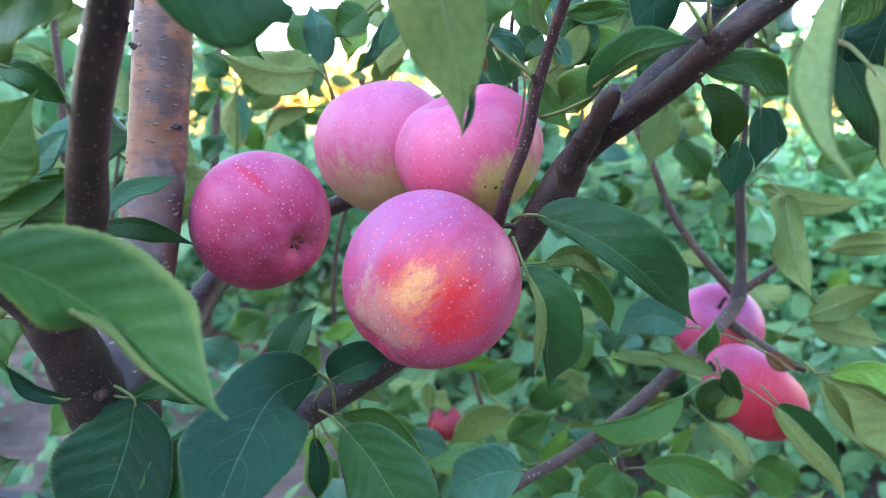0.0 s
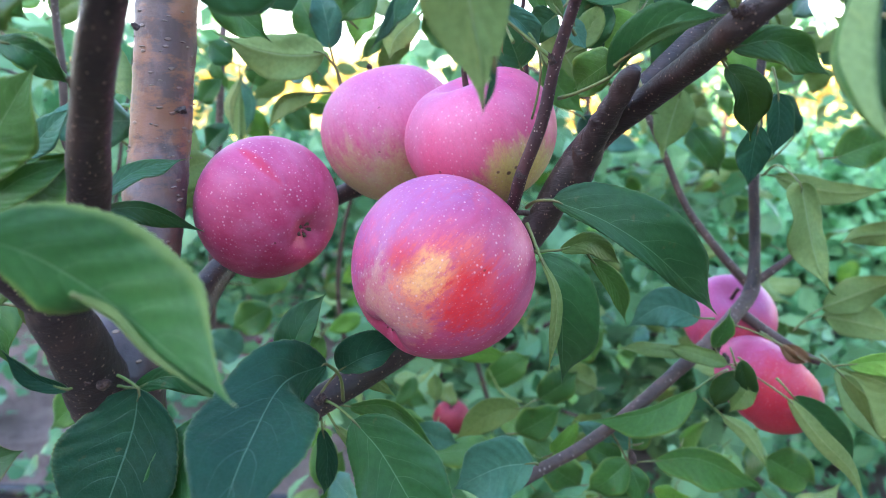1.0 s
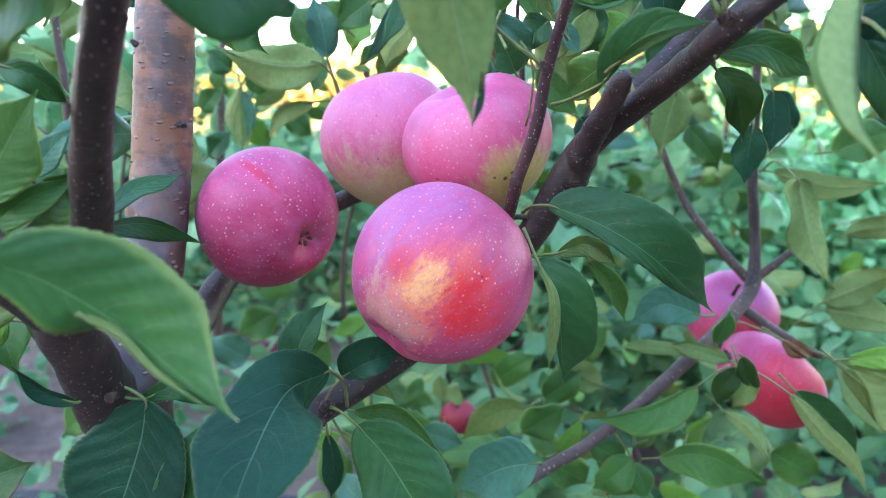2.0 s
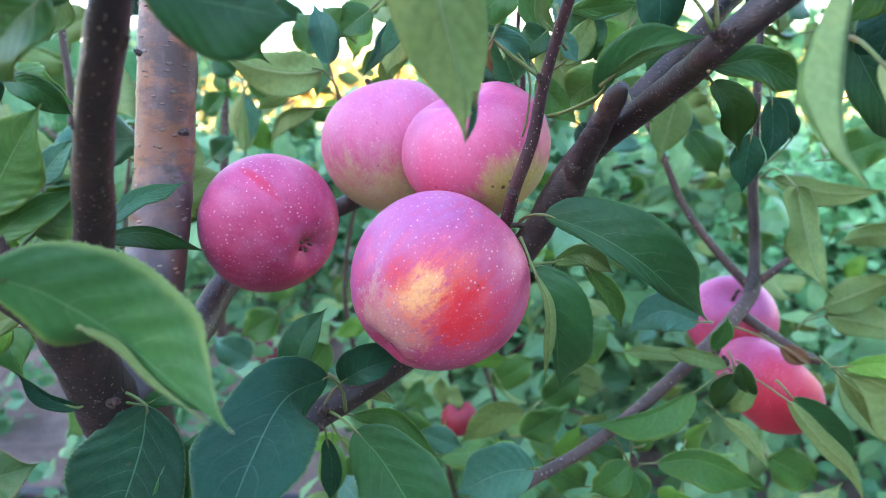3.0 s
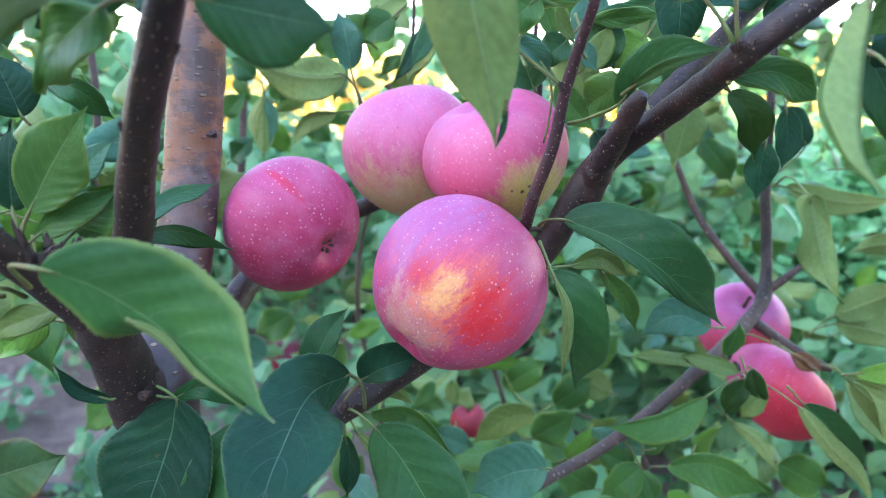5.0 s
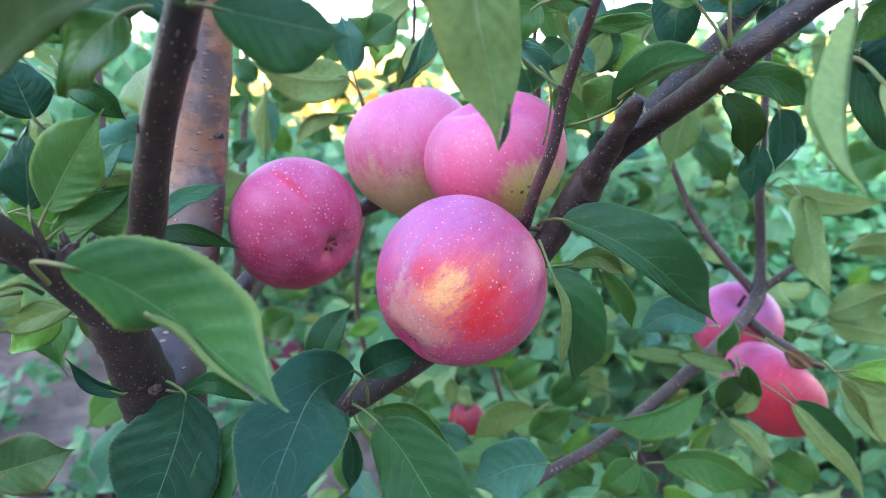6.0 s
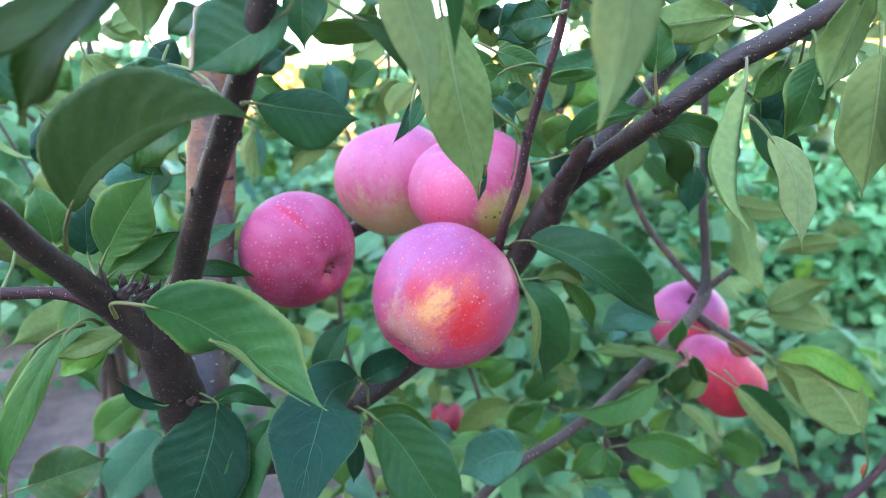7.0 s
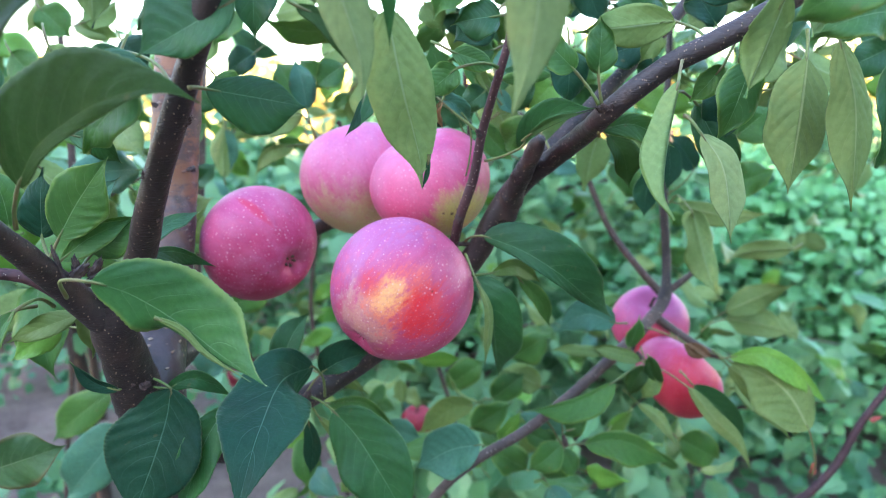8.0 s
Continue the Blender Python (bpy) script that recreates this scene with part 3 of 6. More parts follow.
def leaf_cloud(name, centres, size, seed, shape=0.62, droop=0.2):
    """Many small folded leaves in one mesh, at the given places."""
    rnd = np.random.RandomState(seed)
    c = np.asarray(centres, float)
    n = len(c)
    outline = np.array([(0, 0, 0), (-0.36, 0.28, 0.07), (-0.46, 0.58, 0.10), (-0.20, 0.88, 0.03), (0, 1.05, -0.08), (0.20, 0.88, 0.03), (0.46, 0.58, 0.10), (0.36, 0.28, 0.07), (0, 0.35, 0.0), (0, 0.7, 0.02)])
    outline[:, 0] *= shape / 0.62
    tri = np.array([(0, 8, 1), (1, 8, 2), (2, 8, 9), (2, 9, 3), (3, 9, 4), (4, 9, 5), (5, 9, 6), (6, 9, 8), (6, 8, 7), (7, 8, 0)])
    y = rnd.normal(size=(n, 3))
    y[:, 2] = y[:, 2] * 0.6 - droop
    y /= np.linalg.norm(y, axis=1, keepdims=True)
    up = rnd.normal(size=(n, 3)) * 0.55 + np.array((0, -0.45, 0.75))
    x = np.cross(y, up)
    x /= np.linalg.norm(x, axis=1, keepdims=True)
    z = np.cross(x, y)
    s = (size * rnd.uniform(0.6, 1.25, n))[:, None, None]
    v = c[:, None, :] + s * (outline[None, :, 0:1] * x[:, None, :] + outline[None, :, 1:2] * y[:, None, :] + outline[None, :, 2:3] * z[:, None, :])
    f = (tri[None] + (np.arange(n) * len(outline))[:, None, None]).reshape(-1, 3)
    me = bpy.data.meshes.new(name)
    me.from_pydata(v.reshape(-1, 3).tolist(), [], f.tolist())
    me.update()
    return me


def blob_points(n, centre, radii, rnd, shell=0.5):
    d = rnd.normal(size=(n, 3))
    d /= np.linalg.norm(d, axis=1, keepdims=True)
    r = rnd.uniform(0, 1, n) ** shell
    return np.asarray(centre) + d * r[:, None] * np.asarray(radii)


def shrub(place, width, height, leaves, size, seed, mat, label):
    """A low bush: several stems and a ragged crown of small leaves."""
    rnd = np.random.RandomState(seed)
    ob = root("shrub", place, label, "shrub", "shrubs behind the tree")
    x, y, z = place
    tops = []
    for k in range(9):
        a, r = rnd.uniform(0, 6.28), rnd.uniform(0.15, 0.5) * width
        top = (x + r * math.cos(a), y + r * math.sin(a) * 0.7, z + height * rnd.uniform(0.55, 0.95))
        tops.append(top)
        rows = [(x + 0.04 * math.cos(a), y + 0.04 * math.sin(a), z - 0.03, 0.006), ((x + top[0]) / 2, (y + top[1]) / 2, z + height * 0.5, 0.005), (*top, 0.002)]
        part("stem", tube("stem", rows, 6, 0.05, 0.05), BARK_FAR, ob)
    pts = [blob_points(leaves // 14, (t[0], t[1], t[2] - 0.1 * height), (0.22 * width, 0.2 * width, 0.26 * height), rnd) for t in tops]
    rest = leaves - sum(map(len, pts))
    a, r = rnd.uniform(0, 6.28, rest), rnd.uniform(0, 1, rest) ** 0.4
    h = rnd.uniform(0.04, 0.85, rest)
    r = r * (0.45 + 0.2 * np.sin(h * 3.0)) * width
    pts.append(np.stack([x + r * np.cos(a), y + 0.85 * r * np.sin(a), z + h * height], 1))
    pts = np.concatenate(pts)
    pts = pts[pts[:, 2] > z + 0.03]
    tagged(part("crown", leaf_cloud("crown", pts, size, seed, 0.8), mat, ob, smooth=False), kind="stuff")
    return ob


def neighbour_tree(place, height, leaves, seed, low=0.45, spread=0.42):
    """Another young apple tree of the row: trunk, limbs and a loose crown."""
    rnd = np.random.RandomState(seed)
    ob = root("apple_tree", place, "young apple tree with a thin trunk and loose green crown", "tree", "neighbouring apple trees")
    x, y, z = place
    lean = rnd.uniform(-0.05, 0.05, 2)
    part("trunk", tube("trunk", [(x, y, z - 0.05, 0.016), (x + lean[0], y, z + height * 0.5, 0.012), (x + 2 * lean[0], y + lean[1], z + height, 0.005)], 10, 0.04, 0.06, seed), BARK_FAR, ob)
    pts = []
    for k in range(14):
        h = z + height * rnd.uniform(low, 0.95)
        a, r = rnd.uniform(0, 6.28), rnd.uniform(0.4, 1.0) * spread
        s = (x + 2 * lean[0] * (h - z) / height, y, h)
        e = (s[0] + r * math.cos(a), y + r * math.sin(a), h + r * rnd.uniform(0.1, 0.6))
        part("limb", tube("limb", [(*s, 0.006), ((s[0] + e[0]) / 2, (s[1] + e[1]) / 2, (h + e[2]) / 2 + 0.02, 0.004), (*e, 0.002)], 6, 0.04, 0.05), BARK_FAR, ob)
        m = leaves // 14
        t = rnd.uniform(0.15, 1.1, m)[:, None]
        pts.append(np.array(s) * (1 - t) + np.array(e) * t + rnd.normal(size=(m, 3)) * 0.05)
    tagged(part("crown", leaf_cloud("crown", np.concatenate(pts), 0.062, seed, 0.52, 0.45), CROWN, ob, smooth=False), kind="stuff")
    return ob


ground()
for k, (x, y, w, h, m) in enumerate([(0.62, 1.98, 0.85, 0.84, SHRUB), (1.25, 1.85, 0.95, 0.86, SHRUB), (2.0, 1.9, 1.0, 0.86, SHRUB), (1.1, 2.5, 1.1, 0.92, SHRUB_DARK), (2.0, 2.8, 1.2, 0.95, SHRUB),
                                     (0.2, 2.7, 1.0, 0.86, SHRUB), (-0.7, 3.0, 1.1, 0.9, SHRUB_DARK), (-1.7, 3.1, 1.1, 0.9, SHRUB), (-2.7, 3.3, 1.2, 0.95, SHRUB_DARK), (3.2, 3.0, 1.3, 0.98, SHRUB_DARK)]):
    shrub((x, y, 0.0), w, h, 11000, 0.033, 20 + k, m, "leafy green bush with small rounded leaves" if m is SHRUB else "dense deeper-green bush on bare soil")
for k, (x, y, h) in enumerate([(-0.60, 1.10, 1.02), (0.22, 1.30, 1.06), (-1.15, 1.35, 1.15), (0.95, 2.2, 1.25), (-1.05, 2.0, 1.2), (1.9, 2.3, 1.3), (0.05, 1.75, 1.0)]):
    neighbour_tree((x, y, 0.0), h, 1300 if x > -0.5 else 700, 60 + k, 0.28 if x > -0.5 else 0.62)

for k, (x, y, h) in enumerate([(0.08, 0.98, 0.62), (0.60, 1.20, 0.60)  ]):
    neighbour_tree((x, y, 0.0), h, 520, 80 + k, 0.3, 0.34)


def weeds():
    """Low leafy weeds scattered over the soil."""
    rnd = np.random.RandomState(3)
    spots = np.stack([rnd.uniform(-1.8, 2.4, 240), rnd.uniform(1.0, 3.0, 240)], 1)
    spots = spots[(spots[:, 0] > -0.3) | (rnd.uniform(0, 1, 240) < 0.36)]
    pts = np.concatenate([np.stack([rnd.normal(x, 0.06, 26), rnd.normal(y, 0.06, 26), rnd.uniform(0.01, 0.16, 26)], 1) for x, y in spots])
    ob = part("weeds", leaf_cloud("weeds", pts, 0.045, 4, 0.7, -0.1), SHRUB_DARK, smooth=False)
    return tagged(ob, "low green weeds scattered on bare soil", "weeds", kind="stuff")


weeds()
hose = part("irrigation_hose", tube("hose", [(-4.0, 1.43, 0.03, 0.018), (-2.2, 1.42, 0.03, 0.018), (-1.0, 1.42, 0.025, 0.018), (0.2, 1.34, 0.03, 0.018), (1.6, 1.24, 0.03, 0.018), (4.0, 1.1, 0.03, 0.018)], 12, 0.05, 0.02), plain("black_plastic", (0.012, 0.012, 0.014), (0.03, 0.03, 0.033), 60.0, 0.45), None)
tagged(hose, "black plastic irrigation hose lying on the soil", "hose")


def tall_tree(k, x, y, w, h, mat, label, group, size, count):
    """A full-grown tree: trunk, boughs and a crown of leaf clumps."""
    rnd = np.random.RandomState(90 + k)
    ob = root("tree", (x, y, 0), label, "tree", group)
    part("trunk", tube("trunk", [(x, y, -0.05, 0.09), (x, y, h * 0.5, 0.06), (x + 0.1, y, h * 0.9, 0.02)], 8, 0.2, 0.05), BARK_FAR, ob)
    pts = []
    for _ in range(9):
        c = (x + rnd.uniform(-0.4, 0.4) * w, y + rnd.uniform(-0.4, 0.4) * w, h * rnd.uniform(0.18, 0.82))
        part("bough", tube("bough", [(x, y, c[2] * 0.7, 0.03), ((x + c[0]) / 2, (y + c[1]) / 2, c[2] * 0.9, 0.02), (*c, 0.01)], 6, 0.2, 0.05), BARK_FAR, ob)
        pts.append(blob_points(count, c, (0.3 * w, 0.3 * w, 0.2 * h), rnd))
    tagged(part("crown", leaf_cloud("crown", np.concatenate(pts), size, k, 0.8), mat, ob, smooth=False), kind="stuff")


for k, (x, y, w, h) in enumerate([(-8, 11, 3, 2.3), (-5.4, 12, 2.6, 2.0), (-3.0, 11.5, 2.6, 2.4), (-0.8, 13, 2.6, 2.0), (1.6, 12.5, 2.8, 2.1), (4.0, 11.5, 2.8, 2.5), (6.8, 12, 3, 2.4), (9.5, 12, 3, 2.7)]):
    tall_tree(k, x, y, w, h, GOLD, "distant sunlit tree with golden-yellow autumn leaves", "golden trees in the distance", 0.17, 220)
# trees added out of view to block the sun and shape the sky light
for k, (x, y) in enumerate([(-9.1, 0.9), (-8.0, -0.7), (-6.8, -2.4), (-5.7, -4.0), (-4.6, -5.6), (-3.4, -7.3), (-1.6, -8.4), (1.2, -7.2), (3.2, -4.4), (3.9, -2.4), (4.4, -0.4)]):
    tall_tree(20 + k, x, y, 3.0, 4.7 if x < -3 else 3.2, SHRUB_DARK, "dense green tree added out of view to shade the young trees", "orchard trees that give shade", 0.26, 330)

# ---- the apple tree ----
tree = root("apple_tree", (-0.145, 0.24, 0.0), "young fruiting apple tree with dark branches and green leaves", "tree")
TRUNK = [(-0.134, 0.24, -0.05, 0.021), (-0.132, 0.235, 0.4, 0.019), (-0.129, 0.232, 0.75, 0.0170), (-0.1290, 0.2280, 0.8805, 0.0160), (-0.1325, 0.2470, 0.9102, 0.0155), (-0.1339, 0.2750, 0.9403, 0.0135),
         (-0.1337, 0.2930, 0.9769, 0.0132), (-0.1308, 0.3000, 1.0157, 0.0130), (-0.1274, 0.3050, 1.0537, 0.0128), (-0.1240, 0.3085, 1.0760, 0.0127), (-0.1238, 0.3088, 1.0820, 0.0125), (-0.1240, 0.3090, 1.0868, 0.0117), (-0.1242, 0.3091, 1.0880, 0.0098)]
trunk = part("trunk", tube("trunk", TRUNK, 28, 0.003, 0.05, 1, 0.25), BARK_TRUNK, tree, None, "grey-brown trunk with rust-coloured patches and raised lenticels")


def lenticels(count, low, high, seed):
    """Small raised corky dashes that lie across the trunk's bark."""
    rnd = random.Random(seed)
    line = [p for p in curve_points(TRUNK, 0.002) if low < p[2] < high]
    verts, faces = [], []
    for _ in range(count):
        p = rnd.choice(line)
        w = rnd.uniform(0, 2 * math.pi)
        out, side = Vector((math.cos(w), math.sin(w), 0)), Vector((-math.sin(w), math.cos(w), rnd.uniform(-0.15, 0.15)))
        wide, tall, proud = rnd.uniform(0.0008, 0.0019), rnd.uniform(0.00035, 0.0007), rnd.uniform(0.0004, 0.0009)
        c = Vector(p[:3]) + out * (p[3] * 1.0)
        b = len(verts)
        for k in range(8):
            a = k * math.pi / 4
            verts.append(c + side * (wide * math.cos(a)) + Vector((0, 0, tall * math.sin(a))) - out * 0.0005)
        for k in range(4):
            a = k * math.pi / 2
            verts.append(c + side * (0.55 * wide * math.cos(a)) + Vector((0, 0, 0.45 * tall * math.sin(a))) + out * proud)
        for k in range(4):
            e = (k + 1) % 4
            faces += [(b + 2 * k, b + 2 * k + 1, b + 8 + k), (b + 2 * k + 1, b + 2 * e, b + 8 + e), (b + 2 * k + 1, b + 8 + e, b + 8 + k)]
        faces.append((b + 8, b + 9, b + 10, b + 11))
    ob = part("lenticels", mesh_of("lenticels", verts, faces), CORK, trunk, None, "raised dark corky dashes on the bark", smooth=False)
    return tagged(ob, "raised dark corky dashes on the bark", kind="stuff")


lenticels(120, 0.93, 1.083, 12)
part("branch", tube("branch", [(-0.1322, 0.2220, 0.8893, 0.0120), (-0.1291, 0.2050, 0.9190, 0.0100), (-0.1264, 0.1920, 0.9401, 0.0088), (-0.1122, 0.1890, 0.9665, 0.0062), (-0.0995, 0.1720, 0.9897, 0.0055), (-0.0887, 0.1580, 1.0083, 0.0049), (-0.0800, 0.1500, 1.0239, 0.0047), (-0.0727, 0.1430, 1.0363, 0.0045), (-0.0636, 0.1340, 1.0527, 0.0043), (-0.0537, 0.1250, 1.0739, 0.0040), (-0.0440, 0.1150, 1.0937, 0.0036), (-0.0353, 0.1050, 1.1120, 0.0032)], 16, 0.003, 0.06, 2, 0.15), BARK_DARK, tree, None, "dark brown branch dotted with pale lenticels")
part("branch", tube("branch", [(-0.1263, 0.1930, 0.9384, 0.0080), (-0.1353, 0.1800, 0.9556, 0.0060), (-0.1382, 0.1560, 0.9779, 0.0046), (-0.1391, 0.1380, 0.9924, 0.0043), (-0.1374, 0.1220, 1.0053, 0.0041), (-0.1360, 0.1000, 1.0216, 0.0040)], 16, 0.003, 0.06, 3, 0.15), BARK_DARK, tree, None, "dark brown branch dotted with pale lenticels")
part("branch", tube("branch", [(-0.1344, 0.1880, 0.9469, 0.0036), (-0.1562, 0.1860, 0.9620, 0.0027), (-0.1821, 0.1820, 0.9651, 0.0024), (-0.2013, 0.1760, 0.9672, 0.0022)], 16, 0.003, 0.06, 4, 0.15), BARK_TWIG, tree, None, "thin reddish-brown young shoot")
part("limb", tube("limb", [(-0.1408, 0.2250, 0.8712, 0.0090), (-0.0989, 0.2450, 0.8502, 0.0080), (-0.0796, 0.2580, 0.8552, 0.0074), (-0.0618, 0.2680, 0.8657, 0.0070), (-0.0429, 0.2780, 0.8741, 0.0068), (-0.0216, 0.2880, 0.8855, 0.0070), (0.0063, 0.2950, 0.9060, 0.0072), (0.0383, 0.2900, 0.9429, 0.0072), (0.0508, 0.2830, 0.9690, 0.0070), (0.0629, 0.2780, 0.9881, 0.0066), (0.0773, 0.2620, 1.0033, 0.0056), (0.0862, 0.2320, 1.0178, 0.0052), (0.0881, 0.2050, 1.0278, 0.0049), (0.1098, 0.1960, 1.0466, 0.0047), (0.1305, 0.1900, 1.0579, 0.0046), (0.1509, 0.1860, 1.0701, 0.0045), (0.1803, 0.1800, 1.0885, 0.0042)], 16, 0.003, 0.06, 5, 0.15), BARK_DARK, tree, None, "dark brown branch dotted with pale lenticels")
part("limb", tube("limb", [(-0.1282, 0.2550, 0.8965, 0.0080), (-0.1266, 0.2950, 0.8983, 0.0080), (-0.1225, 0.3200, 0.9110, 0.0074), (-0.1152, 0.3450, 0.9197, 0.0068), (-0.0960, 0.3750, 0.9326, 0.0062), (-0.0627, 0.3850, 0.9463, 0.0055), (-0.0212, 0.4000, 0.9596, 0.0045)], 16, 0.003, 0.06, 6, 0.15), BARK_DARK, tree, None, "dark brown branch dotted with pale lenticels")
part("stub", tube("stub", [(0.0555, 0.2820, 0.9700, 0.0072), (0.0585, 0.2760, 0.9820, 0.0066), (0.0612, 0.2680, 0.9920, 0.0056), (0.0638, 0.2600, 1.0010, 0.0048), (0.0656, 0.2540, 1.0073, 0.0043), (0.0668, 0.2500, 1.0115, 0.0040), (0.0680, 0.2470, 1.0150, 0.0020)], 18, 0.0012, 0.22, 7, 0.3), BARK_DARK, tree, None, "short broken brown stub")
part("branch", tube("branch", [(0.0673, 0.2820, 0.9923, 0.0050), (0.0808, 0.2880, 1.0060, 0.0046), (0.1043, 0.2980, 1.0273, 0.0044), (0.1329, 0.3100, 1.0539, 0.0042), (0.1590, 0.3200, 1.0790, 0.0040), (0.2003, 0.3400, 1.1224, 0.0036)], 16, 0.003, 0.06, 8, 0.15), BARK_DARK, tree, None, "dark brown branch dotted with pale lenticels")
part("shoot", tube("shoot", [(0.0214, 0.2750, 0.9440, 0.0030), (0.0250, 0.2620, 0.9590, 0.0028), (0.0273, 0.2540, 0.9734, 0.0027), (0.0336, 0.2490, 0.9940, 0.0025), (0.0371, 0.2450, 1.0158, 0.0023), (0.0414, 0.2400, 1.0339, 0.0022), (0.0449, 0.2350, 1.0479, 0.0021), (0.0497, 0.2300, 1.0681, 0.0020), (0.0528, 0.2200, 1.0987, 0.0018)], 16, 0.003, 0.06, 9, 0.15), BARK_TWIG, tree, None, "thin reddish-brown young shoot")
part("limb", tube("limb", [(0.0083, 0.3100, 0.7631, 0.0034), (0.0280, 0.3200, 0.7789, 0.0034), (0.0520, 0.3300, 0.7910, 0.0035), (0.0815, 0.3450, 0.7989, 0.0037), (0.1174, 0.3650, 0.8137, 0.0040), (0.1526, 0.3870, 0.8312, 0.0045), (0.1877, 0.4120, 0.8478, 0.0050), (0.2202, 0.4400, 0.8668, 0.0051), (0.2259, 0.4500, 0.8835, 0.0037)], 16, 0.003, 0.06, 10, 0.15), BARK_FAR, tree, None, "greyish brown smooth limb")
part("shoot", tube("shoot", [(0.2158, 0.4370, 0.8604, 0.0046), (0.2240, 0.4470, 0.8800, 0.0042), (0.2263, 0.4560, 0.9038, 0.0039), (0.2240, 0.4630, 0.9454, 0.0037), (0.2260, 0.4720, 0.9865, 0.0034), (0.2271, 0.4800, 1.0315, 0.0031), (0.2330, 0.5000, 1.1094, 0.0026)], 16, 0.003, 0.06, 11, 0.15), BARK_DARK, tree, None, "dark brown branch dotted with pale lenticels")
part("twig", tube("twig", [(0.2208, 0.4470, 0.8712, 0.0036), (0.1988, 0.4620, 0.8978, 0.0031), (0.1797, 0.4760, 0.9266, 0.0027), (0.1633, 0.4900, 0.9677, 0.0024), (0.1530, 0.5000, 0.9923, 0.0022), (0.1610, 0.5100, 0.9885, 0.0018)], 16, 0.003, 0.06, 12, 0.15), BARK_FAR, tree, None, "greyish brown smooth limb")
part("twig", tube("twig", [(0.2264, 0.4460, 0.8737, 0.0032), (0.2409, 0.4480, 0.8842, 0.0028), (0.2561, 0.4500, 0.8959, 0.0016)], 16, 0.003, 0.06, 13, 0.15), BARK_FAR, tree, None, "greyish brown smooth limb")
part("spur", tube("spur", [(0.2166, 0.4420, 0.8507, 0.0040), (0.2366, 0.4320, 0.8368, 0.0038), (0.2521, 0.4220, 0.8278, 0.0036), (0.2635, 0.4170, 0.8235, 0.0022)], 16, 0.003, 0.06, 14, 0.15), BARK_FAR, tree, None, "greyish brown smooth limb")
part("shoot", tube("shoot", [(-0.2100, 0.6400, 1.0919, 0.0026), (-0.2106, 0.6200, 1.0335, 0.0032), (-0.2148, 0.6100, 0.9652, 0.0038), (-0.2229, 0.6000, 0.8732, 0.0044), (-0.2337, 0.6000, 0.7738, 0.0048)], 16, 0.003, 0.06, 15, 0.15), BARK_FAR, tree, None, "greyish brown smooth limb")
part("shoot", tube("shoot", [(-0.2668, 0.4600, 1.0897, 0.0022), (-0.2661, 0.4550, 1.0487, 0.0025), (-0.2631, 0.4500, 1.0184, 0.0027), (-0.2630, 0.4400, 0.9489, 0.0030)], 16, 0.003, 0.06, 16, 0.15), BARK_FAR, tree, None, "greyish brown smooth limb")
part("twig", tube("twig", [(-0.0382, 0.5000, 1.0950, 0.0014), (-0.0394, 0.5000, 1.0589, 0.0016), (-0.0450, 0.5000, 1.0257, 0.0018), (-0.0528, 0.5000, 0.9740, 0.0020)], 16, 0.003, 0.06, 17, 0.15), BARK_TWIG, tree, None, "thin reddish-brown young shoot")
part("twig", tube("twig", [(0.0471, 0.4200, 0.9877, 0.0022), (0.0487, 0.4200, 1.0203, 0.0020), (0.0451, 0.4200, 1.0518, 0.0016), (0.0477, 0.4200, 1.0789, 0.0014)], 16, 0.003, 0.06, 18, 0.15), BARK_TWIG, tree, None, "thin reddish-brown young shoot")
part("shoot", tube("shoot", [(0.2925, 0.3850, 0.6842, 0.0036), (0.3327, 0.3900, 0.7050, 0.0034), (0.3624, 0.3950, 0.7328, 0.0033), (0.3815, 0.4000, 0.7647, 0.0031), (0.4057, 0.4050, 0.7954, 0.0030), (0.4592, 0.4150, 0.8564, 0.0028)], 16, 0.003, 0.06, 19, 0.15), BARK_TWIG, tree, None, "thin reddish-brown young shoot")


